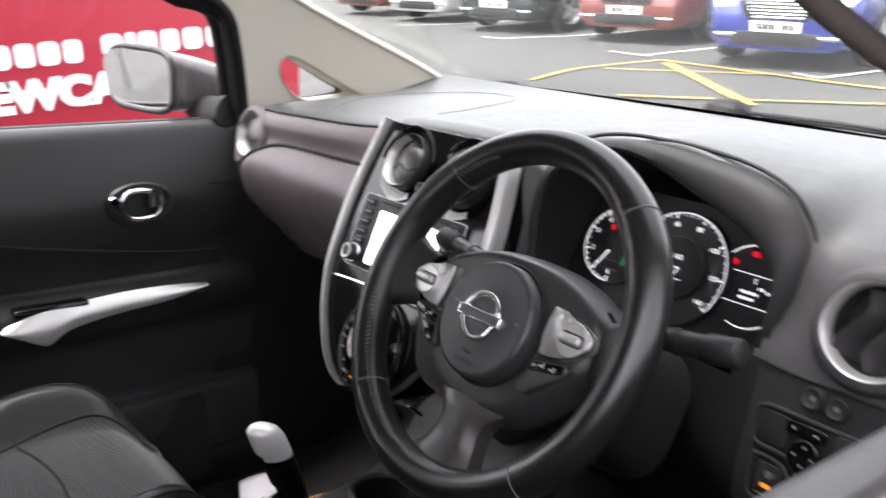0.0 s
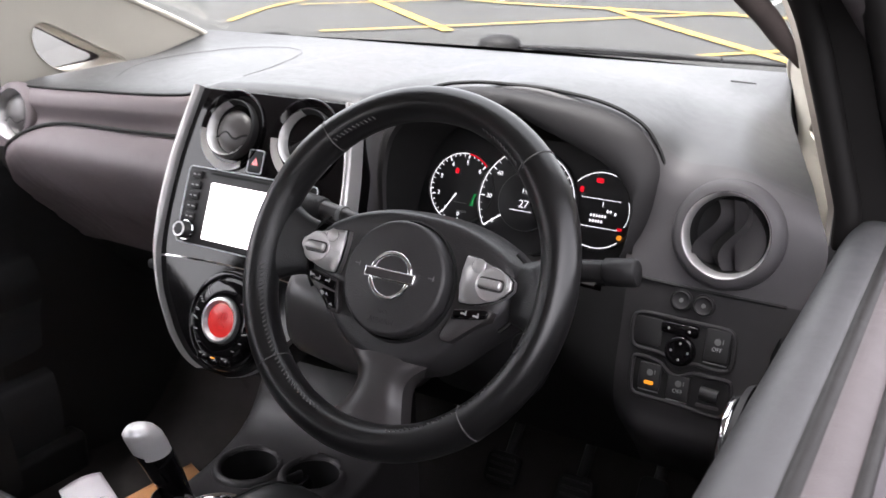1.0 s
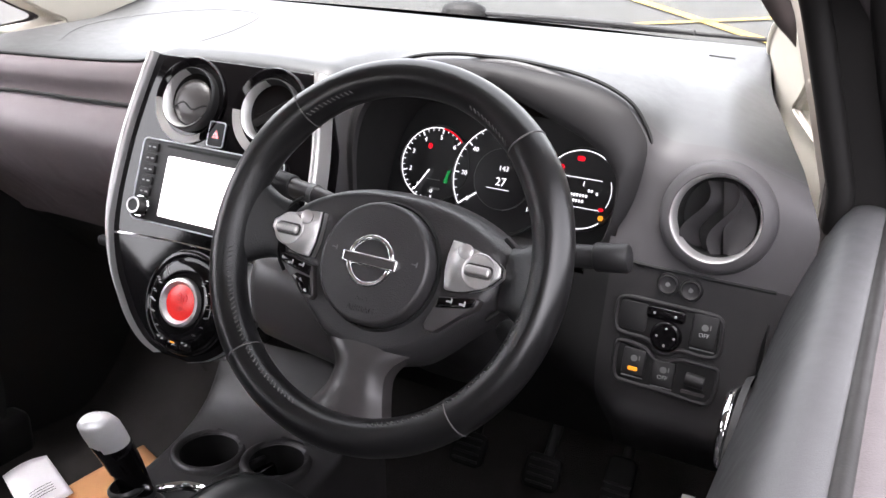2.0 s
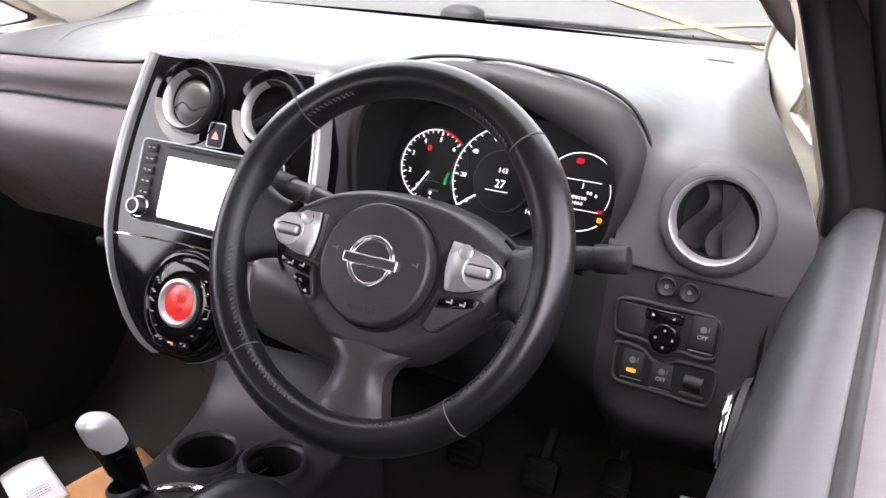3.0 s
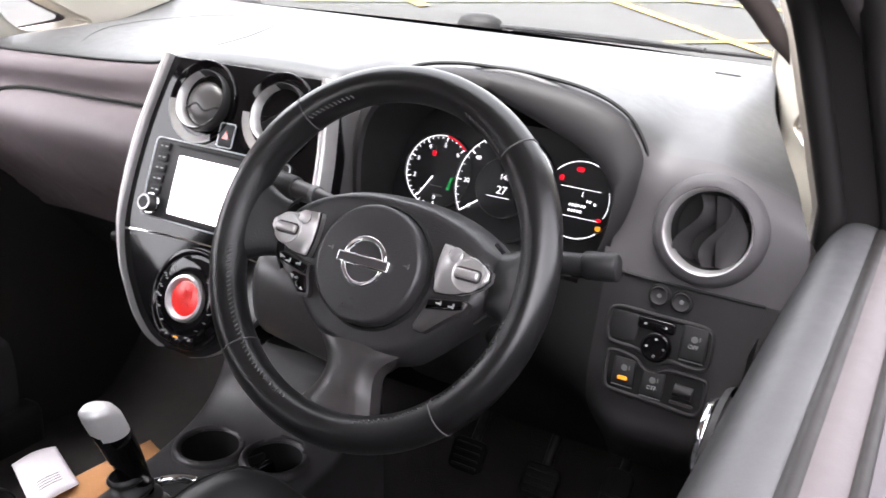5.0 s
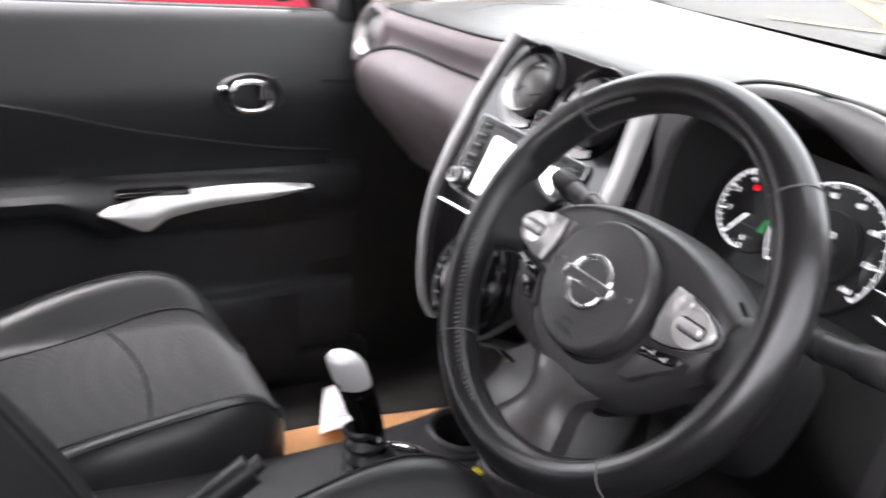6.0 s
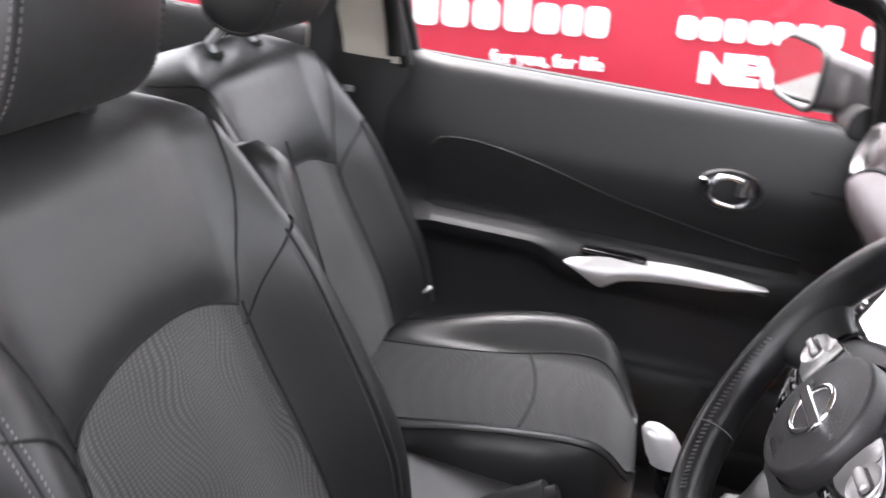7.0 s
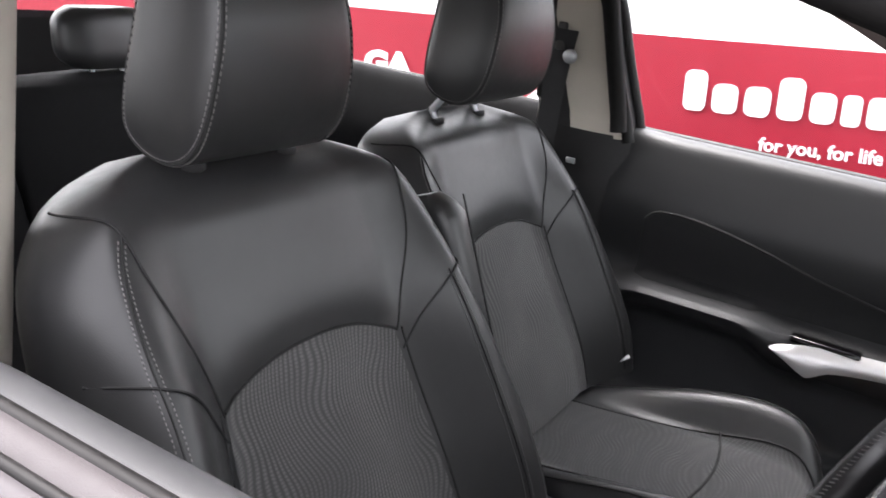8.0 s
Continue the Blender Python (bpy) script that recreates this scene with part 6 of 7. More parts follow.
for sgn in (-1, 1):
    m = HF @ Matrix.Translation((0, 0, 0.005))
    def side(pts):
        return [(sgn * a, b) for a, b in (pts if sgn > 0 else reversed(pts))]
    bz = side([(0.0715, 0.0262), (0.0705, 0.012), (0.0710, -0.004), (0.0735, -0.0178), (0.0755, -0.0190), (0.086, -0.0184), (0.096, -0.0162), (0.107, -0.0118), (0.118, -0.0048), (0.1245, 0.0028), (0.1235, 0.0105), (0.117, 0.0150), (0.105, 0.0195), (0.092, 0.0230), (0.080, 0.0256)])
    bezel = part("switch_bezel", plate(bz, 0.0, 0.0135, m, 0.0018), M_SILVER, sw, "satin silver switch bezel")
    part("bezel_shadow", tube([m @ Vector((a, b, 0.0105)) for a, b in bz], 0.0014, 6, True), M_SEAM, bezel)
    tx, ty = sgn * 0.1035, 0.0035
    bowl = part("toggle_seat", revolve([(0.0165, 0.0136), (0.0158, 0.0146), (0.0148, 0.0140), (0.012, 0.0138), (0, 0.0137)], m @ Matrix.Translation((tx, ty, 0)), 32), M_SILVER, bezel, "dished silver toggle seat")
    part("toggle_gap", plate(rounded(0.0275, 0.0125, 0.0045, 5, tx, ty), 0.0138, 0.0143, m), M_SPOKE, bowl)
    part("toggle", box((0.0245, 0.0085, 0.0065), m @ Matrix.Translation((tx, ty, 0.0165)), 0.0028, 3), M_SILVER, bowl, "silver toggle")
    bx, by = sgn * 0.0868, 0.0184
    part("small_button", revolve([(0.0070, 0.0134), (0.0070, 0.0142), (0.0062, 0.0148), (0, 0.0148)], m @ Matrix.Translation((bx, by, 0)), 24), M_SILVER, bezel)
    part("button_outline", tube([m @ Vector((bx + 0.0073 * math.cos(a), by + 0.0058 * math.sin(a), 0.0138)) for a in ang], 0.0005, 5, True), M_SPOKE, bezel)
    # dark lower panel: a switch above a tapering blank
    lp = part("lower_switch", plate(side([(0.069, -0.0262), (0.0665, -0.037), (0.060, -0.0535), (0.0630, -0.0585), (0.0725, -0.0585), (0.092, -0.040), (0.106, -0.030), (0.109, -0.0215), (0.104, -0.0195)]), -0.006, 0.0088, m, 0.002), M_SPOKE, sw, "dark lower switch panel")
    part("switch_key", plate(side([(0.0705, -0.0275), (0.0695, -0.0365), (0.0985, -0.0310), (0.1050, -0.0285), (0.1065, -0.0225), (0.103, -0.0212)]), 0.0080, 0.0112, m, 0.0012), M_GLOSS, lp)
    for a in (0.081, 0.094):
        part("switch_mark", join(plate(rounded(0.0045, 0.0018, 0.0005, 2, sgn * a, -0.0285), 0.0112, 0.0116, m), plate(rounded(0.0016, 0.0050, 0.0005, 2, sgn * a + 0.003, -0.0275), 0.0112, 0.0116, m)), M_PRINT, lp)
    if sgn < 0:
        part("switch_key", plate(side([(0.0685, -0.0385), (0.0625, -0.0545), (0.0725, -0.0550), (0.0885, -0.0400), (0.084, -0.0365)]), 0.0080, 0.0108, m, 0.0012), M_GLOSS, lp)
        for a, b in ((0.0775, -0.0425), (0.0690, -0.0515)):
            part("switch_mark", plate([(-a - 0.0022, b), (-a + 0.0022, b - 0.0012), (-a, b + 0.0022)], 0.0108, 0.0112, m), M_PRINT, lp)
# lower spoke: waisted, spreading into the hub above and the rim below
low = [(-0.064, -0.072), (-0.046, -0.088), (-0.0335, -0.100), (-0.0280, -0.112), (-0.0295, -0.126), (-0.0345, -0.140), (-0.0410, -0.152), (-0.047, -0.160)]
lp = smooth_path(low, 32)


def spoke(i, u):
    a, b = lp[i]
    e = abs(2 * u - 1)
    sag = 0.012 * (1 - e * e) * step(-0.145, -0.16, b)
    return WHEEL @ Vector((a * (1 - 2 * u), b - sag, -0.0105 - 0.012 * e ** 3 - 0.006 * step(-0.100, -0.074, b) + 0.008 * step(-0.125, -0.16, b)))


part("lower_spoke", grid(spoke, range(32), lin(0, 1, 21)), M_SPOKE, sw, "brown-grey lower spoke cover")
part("spoke_back", grid(lambda i, u: Vector(spoke(i, u)) - WC * 0.020, range(32), lin(0, 1, 9)), M_LOWER, sw)
for u in (0.0, 1.0):
    part("spoke_side", grid(lambda i, v: Vector(spoke(i, u)) - WC * 0.020 * v, range(32), lin(0, 1, 4)), M_SPOKE, sw)
part("spoke_seam", tube([Vector(spoke(31, u)) + WC * 0.0006 for u in lin(0, 1, 21)], 0.0014, 6), M_SEAM, sw)

# ---------------------------------------------------------------- centre console and footwells
cons = thing("centre_console", "dark grey console with two cup holders and a chrome-ringed gear gaiter", "console", (0.02, 0.0, 0.39))
CUPS = ((-0.030, 0.165, 0.043), (0.070, 0.190, 0.040))


def console_top(y):
    return curve1([(-0.60, 0.575), (-0.25, 0.560), (-0.08, 0.548), (0.05, 0.545), (0.17, 0.548), (0.25, 0.575), (0.30, 0.64), (0.33, 0.72)], y)


def console(a, y):
    """a across -1..1 over the top and down both sides."""
    w = curve1([(-0.60, 0.085), (-0.2, 0.090), (0.0, 0.10), (0.15, 0.118), (0.30, 0.135)], y)
    t = console_top(y)
    s = abs(a)
    if s < 0.7:
        x, z = w * a / 0.7, t - 0.012 * (s / 0.7) ** 6
    else:
        q = (s - 0.7) / 0.3
        x, z = math.copysign(w + 0.012 * q, a), t - 0.012 - (t - 0.40) * q
    return (0.018 + x, y, z)


bm = grid(console, lin(-1, 1, 91), lin(-0.60, 0.33, 130))
dead = [f for f in bm.faces if any(math.hypot(f.calc_center_median().x - c[0], f.calc_center_median().y - c[1]) < c[2] for c in CUPS) and f.calc_center_median().z > 0.5]
bmesh.ops.delete(bm, geom=dead, context='FACES')
part("console_shell", bm, M_CONSOLE, cons, "dark grey console shell")
for x, y, r in CUPS:
    part("cup_lip", revolve([(r + 0.012, -0.006), (r + 0.010, 0.003), (r + 0.006, 0.0065), (r + 0.002, 0.0060), (r - 0.002, 0.001)], Matrix.Translation((x, y, console_top(y) - 0.001)), 48), M_CONSOLE, cons, "rounded grey lip")
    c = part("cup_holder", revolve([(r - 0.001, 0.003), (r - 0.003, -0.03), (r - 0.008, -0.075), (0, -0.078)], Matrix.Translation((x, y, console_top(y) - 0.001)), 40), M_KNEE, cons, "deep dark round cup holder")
part("holder_divider", box((0.008, 0.085, 0.05), Matrix.Translation((0.030, 0.155, 0.525)) @ pose(0, 0, 0, 0, 10, -18), 0.003), M_LOWER, cons)
part("holder_tab", box((0.012, 0.05, 0.045), Matrix.Translation((0.062, 0.165, 0.528)) @ pose(0, 0, 0, 12, 0, -25), 0.004), M_GLOSS, cons)
gm = Matrix.Translation((0.033, 0.022, 0.556)) @ Matrix.Diagonal((0.96, 1.08, 1, 1))
part("gaiter_ring", revolve([(0.060, -0.010), (0.0595, 0.006), (0.0555, 0.011), (0.0500, 0.007), (0.049, -0.004)], gm, 56), M_CHROME, cons, "chrome ring")
part("ring_surround", revolve([(0.051, 0.002), (0.040, -0.002), (0.025, 0.0)], gm, 40), M_LOWER, cons)
part("yellow_tag", box((0.016, 0.009, 0.005), Matrix.Translation((0.071, 0.127, 0.558)) @ pose(0, 0, 0, 0, 0, 15), 0.002), M_YELLOWTAG, cons)
part("front_trim", tube([(-0.125, 0.27, 0.60), (-0.09, 0.215, 0.665), (-0.03, 0.175, 0.70), (0.05, 0.17, 0.705)], 0.003, 8), M_CHROME, cons)

gear = thing("gear_lever", "gear lever with a satin silver knob top and black leather gaiter", "gear lever", (0.014, 0.005, 0.55))
gp = smooth_path([(0.014, 0.005, 0.56), (0.014, -0.003, 0.60), (0.016, -0.018, 0.65), (0.018, -0.032, 0.685)], 20)
part("gaiter", grid(lambda a, v: (0.014 + (0.015 * (1 - v) ** 1.3 + 0.017 + 0.004 * math.sin(v * 22)) * math.cos(a) * 0.95, 0.002 - 0.022 * v + (0.015 * (1 - v) ** 1.3 + 0.019 + 0.004 * math.sin(v * 22)) * math.sin(a) * 1.10, 0.556 + 0.070 * v), ang, lin(0, 1, 26), close_u=True), M_LEATHER, gear, "creased black leather gaiter")
part("stem", tube(gp, lambda t: 0.017 + 0.003 * t, 18), M_GLOSS, gear, "black lever stem")
kn = [(-0.02, 0.016, 0.0), (0.005, 0.018, 0.0), (0.028, 0.0195, -0.002), (0.048, 0.0195, -0.004), (0.06, 0.017, -0.007), (0.067, 0.010, -0.009), (0.069, 0.0005, -0.01)]


def knob_pt(a, k):
    h, r, lean = kn[k]
    return Vector((0.018 + r * math.cos(a) * 0.92, -0.030 + lean - h * 0.30 + r * 1.15 * math.sin(a), 0.672 + h))


part("grip", grid(lambda a, k: knob_pt(a, k), ang, range(0, 5), close_u=True), M_GLOSS, gear, "black lower grip")


def cap_pt(a, v):
    k = lin(1.6, 6, 14)[v]
    i = min(int(k), 5)
    f = k - i
    p = knob_pt(a, i).lerp(knob_pt(a, i + 1), f)
    c = Vector((0.018, p.y * 0 - 0.030 - (p.z - 0.672) * 0.30, p.z))
    drop = 0.016 * (1 - math.sin(a)) * (1 - v / 13) * 0
    return c + (p - c) * 1.035 + Vector((0, 0, 0.002))


part("knob_cap", grid(cap_pt, ang, range(14), close_u=True), M_KNOB, gear, "satin silver knob cap")

brake = thing("handbrake", "black handbrake lever pulled up between the seats", "handbrake", (0.045, -0.25, 0.56))
part("lever", tube(smooth_path([(0.045, -0.36, 0.500), (0.044, -0.268, 0.557), (0.043, -0.205, 0.599), (0.043, -0.170, 0.622)], 24), lambda t: 0.013 + 0.007 * step(0.3, 0.5, t), 16), M_LEATHER, brake)
part("release_button", tube([(0.043, -0.171, 0.621), (0.0428, -0.158, 0.630)], 0.010, 14), M_CONSOLE, brake)

def on_card(a, b, lift=0.0):
    """a from its door-side edge to the tunnel, b from the seat forwards."""
    x = -0.425 + 0.030 * b + 0.215 * a
    y = -0.06 + (0.43 - 0.05 * a) * b
    return Vector((x, y, 0.312 + 0.008 * math.sin(a * 5 + b * 3) + 0.05 * step(0.8, 1.0, a) + lift))


card = part("floor_card", grid(on_card, lin(0, 1, 24), lin(0, 1, 18)), M_CARD)
md = card.modifiers.new("thickness", 'SOLIDIFY')
md.thickness = 0.003
tagged(card, "brown cardboard floor protector in the passenger footwell", "floor protector")
def on_paper(a, b, lift=0.0):
    """a towards the tunnel, b forwards."""
    return Vector((-0.523 + 0.016 * b + (0.160 - 0.034 * b) * a, 0.168 - 0.073 * a + (0.080 + 0.023 * a) * b, 0.3225 + 0.008 * math.sin(b * 3 + a) + 0.006 * a + lift))


paper = part("paper_sheet", grid(on_paper, lin(0, 1, 10), lin(0, 1, 12)), M_PAPER)
md = paper.modifiers.new("thickness", 'SOLIDIFY')
md.thickness = 0.001
tagged(paper, "white printed paper sheet lying on the cardboard", "paper")
for k in range(4):
    part("print_line", grid(lambda a, b: on_paper(0.62 + 0.05 * k + 0.012 * b, 0.25 + 0.5 * a, 0.0022), lin(0, 1, 6), (0, 1)), M_FADEDPRINT, paper)

for x, lab in ((0.22, "clutch pedal with a ribbed rubber pad"), (0.35, "brake pedal with a ribbed rubber pad"), (0.47, "accelerator pedal with a ribbed rubber pad")):
    ped = thing("pedal", lab, "pedal", (x, 0.52, 0.42), "pedals")
    m = axes((x, 0.50, 0.44), (1, 0, 0), (0, 0.5, 0.86))
    pd = part("pad", plate(rounded(0.06 if x < 0.4 else 0.045, 0.055 if x < 0.4 else 0.12, 0.012), 0, 0.012, m, 0.003), M_RUBBER, ped)
    for k in range(4):
        part("rib", box((0.045, 0.004, 0.004), m @ Matrix.Translation((0, -0.018 + 0.012 * k, 0.013)), 0.001), M_LOWER, pd)
    part("arm", tube([(x, 0.515, 0.45), (x, 0.62, 0.56), (x, 0.72, 0.66)], 0.009, 8), M_LOWER, ped)

# ---------------------------------------------------------------- seats
LEAN = radians(22)
WID = [(0, 0.300), (0.12, 0.298), (0.35, 0.288), (0.6, 0.264), (0.77, 0.258), (0.845, 0.249), (0.90, 0.231), (0.945, 0.198), (0.975, 0.160), (1.0, 0.110)]
BOL = [(0, 0.055), (0.2, 0.066), (0.45, 0.068), (0.62, 0.055), (0.78, 0.028), (0.9, 0.010), (1.0, 0.0)]
THK = [(0, 0.10), (0.5, 0.105), (0.8, 0.095), (0.93, 0.085), (1.0, 0.05)]


def front_seat(x0, y0, z0, lift, label, armrest, BACKH, L, rise, forward):
    """x0 the middle, (y0, z0) where backrest and cushion meet; lift raises the headrest."""
    seat = thing("front_seat", label, "car seat", (x0, y0 + 0.2, 0.33), "front seats")
    up = Vector((0, -math.sin(LEAN), math.cos(LEAN)))
    fw = Vector((0, math.cos(LEAN), math.sin(LEAN)))
    org = Vector((x0, y0, z0))

    def arc_v(u):
        return 0.620 - 0.055 * (min(0.62, abs(u)) / 0.52) ** 2.4

    def face(u, v, out=0.0):
        """A point on the backrest's front: u across -1..1 to the bolster's outer roll, v up 0..1."""
        w, b = curve1(WID, v), curve1(BOL, v)
        s = abs(u)
        top_drop = 0.05 * step(0.86, 1.0, v) ** 1.5
        dish = 0.013 * step(0.0, 0.075, arc_v(u) + 0.055 - v) * (1 - step(0.42, 0.60, s))
        d = b * step(0.52, 0.86, s) - 0.055 * step(0.86, 1.0, s) ** 1.6 + 0.010 * (1 - s * s) + 0.012 * math.sin(math.pi * min(1, v * 1.2)) - top_drop - dish + 0.034 * step(0.50, 0.05, v)
        return org + Vector((w * u, 0, 0)) + up * (BACKH * v) + fw * (d + out)

    def section(k, v):
        """k round the whole backrest: 0..40 across the front, 41..60 round the back."""
        if k <= 40:
            return face(-1 + k / 20, v)
        w, t = curve1(WID, v), curve1(THK, v)
        q = (k - 40) / 20
        a = math.pi * q
        c = math.cos(a)
        return org + Vector((w * math.copysign(abs(c) ** 0.45, c) * (1 - 0.04 * math.sin(a)), 0, 0)) + up * (BACKH * v) + fw * (-0.045 - t * math.sin(a) ** 0.6 - 0.05 * step(0.86, 1.0, v) ** 1.5 * (1 - math.sin(a)))

    vs = lin(0, 0.8, 22) + [0.83, 0.86, 0.89, 0.915, 0.94, 0.96, 0.975, 0.988, 0.996, 1.0]
    back = part("backrest", grid(section, range(60), vs, close_u=True, caps=True), M_LEATHER, seat, "black leather backrest", sharp=75)

    part("cloth_panel", grid(lambda u, v: face(u, 0.0 + arc_v(u) * v, 0.0015 + 0.004 * math.sin(math.pi * min(1, max(0, (u + 0.52) / 1.04))) * min(1, (1 - v) * 10)), lin(-0.515, 0.515, 36), lin(0, 1, 36)), M_CLOTH, back, "striped cloth centre panel")
    part("panel_seam", tube([face(u, arc_v(u), 0.001) for u in lin(-0.52, 0.52, 40)], 0.0020, 6), M_SEAM, back)
    for s in (-1, 1):
        part("panel_seam", tube([face(s * (0.52 + 0.03 * math.sin(v * 3)), v, 0.0) for v in lin(0.0, 0.565, 30)], 0.0017, 6), M_SEAM, back)
        yoke = [(0.525, 0.560), (0.60, 0.650), (0.70, 0.750), (0.79, 0.845), (0.87, 0.895), (1.0, 0.935)]
        part("yoke_seam", tube([face(s * a, b, 0.0005) for a, b in smooth_path(yoke, 40)], 0.0015, 6), M_SEAM, back)
        def bol(v):
            return curve1([(0.0, 0.86), (0.3, 0.87), (0.5, 0.885), (0.67, 0.89), (0.8, 0.86), (0.885, 0.84)], v)
        v_top = 0.880 if s > 0 else 0.655
        part("bolster_seam", tube([face(s * (bol(v) if s > 0 else bol(v) - 0.09), v, 0.0008) for v in lin(0.02, v_top, 50)], 0.0012, 6), M_SEAM, back)
        cross = [(0.53, 0.520), (0.65, 0.585), (0.78, 0.637), (0.89, 0.665), (1.0, 0.685)]
        part("cross_seam", tube([face(s * a, b, 0.0008) for a, b in smooth_path(cross, 24)], 0.0015, 6), M_SEAM, back)
        st = []
        for off in (-0.016, 0.014):
            for v in lin(0.04, v_top - 0.01, 105):
                u = (bol(v) if s > 0 else bol(v) - 0.09) + off
                st.append(tube([face(s * u, v, 0.0006), face(s * u, v + 0.0042, 0.0006)], 0.0006, 4))
        part("stitching", join(*st), M_STITCHD if s < 0 else M_STITCH, back, "double row of stitching")

    # headrest: a leaning pad with stitched side panels
    hb = org + up * (BACKH - 0.038 + lift) + fw * forward + Vector((0.006 if armrest else 0.016, 0, 0))
    hu = (up + fw * 0.14).normalized()
    hf = Vector((1, 0, 0)).cross(hu) * -1
    if hf.y < 0:
        hf = -hf
    PROF = smooth_path([(0.004, 0.004), (0.028, 0.030), (0.047, 0.075), (0.057, 0.125), (0.054, 0.180), (0.034, 0.222), (0.0, 0.238), (-0.030, 0.222), (-0.048, 0.185), (-0.064, 0.13), (-0.080, 0.075), (-0.083, 0.035), (-0.060, 0.008), (-0.026, -0.004)], 52, True)

    def pad(i, u):
        d, h = PROF[i]
        e = abs(u)
        q = min(1, max(0, (e - 0.80) / 0.20))
        k = max(0.004, (1 - q ** 2.2) ** 0.75)
        u = math.copysign(0.80 + 0.13 * (1 - (1 - q) ** 1.6), u) if q > 0 else u
        bow = -0.012 * e * e
        cd, ch = -0.012, 0.10
        hh = ch + (h - ch) * k
        return hb + Vector(((0.120 if armrest else 0.125) * (1 - 0.20 * step(0.02, 0.22, hh)) * u, 0, 0)) + hu * (ch + (h - ch) * k) + hf * (cd + (d - cd) * k + bow)

    hr = part("headrest", grid(pad, range(52), lin(-0.84, 0.84, 25), close_u=True), M_LEATHER, seat, "black leather headrest")
    for s in (-1, 1):
        bm = grid(lambda i, e: pad(i, s * e), range(52), [0.84, 0.855, 0.87, 0.885, 0.9, 0.92, 0.94, 0.96, 0.975, 0.988, 0.995, 0.999], close_u=True)
        bm2 = bmesh.new()
        bm2.faces.new([bm2.verts.new(pad(i, s * 0.999)) for i in range(52)])
        part("side_panel", join(bm, bm2), M_LEATHER, hr, "stitched leather side panel", 89)
        part("side_piping", tube([pad(i, s * 0.842) for i in range(52)], 0.0022, 6, True), M_SEAM, hr)
        st = []
        for off in (-0.026, 0.022):
            loop = [Vector(pad(i, s * (0.842 + off))) for i in range(52)]
            for i in range(52):
                a, b = loop[i], loop[(i + 1) % 52]
                for f in (0.0, 0.5):
                    p, q = a.lerp(b, f), a.lerp(b, f + 0.3)
                    cdir = (p - (hb + hu * 0.1)).normalized() * 0.0006
                    st.append(tube([p + cdir, q + cdir], 0.0006, 4))
        part("stitching", join(*st), M_STITCH, hr, "double row of pale stitching")
    for s in (-1, 1):
        foot = org + up * (BACKH - 0.012) + fw * (-0.035) + Vector((s * 0.068, 0, 0))
        part("headrest_post", tube([foot - up * 0.03, foot + up * 0.010, hb + hu * 0.05 + hf * -0.03 + Vector((s * 0.068, 0, 0))], 0.0065, 12), M_STEEL, seat, "steel headrest post")
        part("post_collar", revolve([(0.017, 0.0), (0.016, 0.008), (0.012, 0.012), (0.008, 0.012)], axes(foot - up * 0.006, (1, 0, 0), fw * -1) , 20), M_LOWER, seat)

    # cushion
    CW = [(0, 0.205), (0.3, 0.225), (0.6, 0.236), (0.75, 0.232), (0.88, 0.205), (0.96, 0.160), (1.0, 0.11)]
    CB = [(0, 0.0), (0.25, 0.028), (0.5, 0.056), (0.75, 0.065), (0.9, 0.042), (1.0, 0.01)]

    def cush(u, v, out=0.0):
        w, b = curve1(CW, v), curve1(CB, v)
        s = abs(u)
        z = z0 - 0.006 + rise * v - 0.055 * step(0.80, 1.0, v) ** 2 + b * step(0.55, 0.85, s) - 0.055 * step(0.87, 1.0, s) ** 1.7 + 0.008 * (1 - s * s) + out
        return Vector((x0 + w * u, y0 - 0.012 + (L + 0.02) * v, z))

    def cring(k, v):
        if k <= 40:
            return cush(-1 + k / 20, v)
        w = curve1(CW, v)
        a = math.pi * (k - 40) / 20
        c = math.cos(a)
        base = cush(1, v).z
        return Vector((x0 + w * math.copysign(abs(c) ** 0.5, c) * 0.985, y0 - 0.012 + (L + 0.02) * v - 0.05 * step(0.8, 1, v) * math.sin(a), base - 0.13 * math.sin(a) ** 0.7))

    def inner(v):
        return 0.50 + 0.16 * step(0.15, 0.9, v)

    cvs = lin(0, 0.8, 20) + [0.84, 0.88, 0.915, 0.94, 0.96, 0.975, 0.988, 1.0]
    cu = part("cushion", grid(cring, range(60), cvs, close_u=True, caps=True), M_LEATHER, seat, "black leather seat cushion", sharp=75)
    part("cloth_panel", grid(lambda u, v: cush(u * (0.74 if u > 0 else inner(v)), v, 0.0018), lin(-1, 1, 36), lin(0.0, 0.80, 28) + [0.84, 0.88, 0.915, 0.94, 0.96, 0.975, 0.988]), M_CLOTH2, cu, "striped cloth cushion panel")
    for s in (-1, 1):
        part("panel_seam", tube([cush(s * (0.745 if s > 0 else inner(v) + 0.005), v, 0.001) for v in lin(0, 0.99, 40)], 0.0026, 6), M_SEAM, cu)
        part("bolster_seam", tube([cush(s * 0.90, v, 0.0005) for v in lin(0.03, 0.97, 40)], 0.0018, 6), M_SEAM, cu)
    part("panel_seam", tube([cush(a, 0.60 + 0.05 * (1 - (a / 0.62) ** 2), 0.0022) for a in lin(-0.62, 0.62, 24)], 0.0024, 6), M_SEAM, cu)
    part("seat_base", block(x0 - 0.195, x0 + 0.195, y0 + 0.0, y0 + L - 0.09, 0.34, z0 - 0.07, 0.02), M_LOWER, seat, "dark seat base")
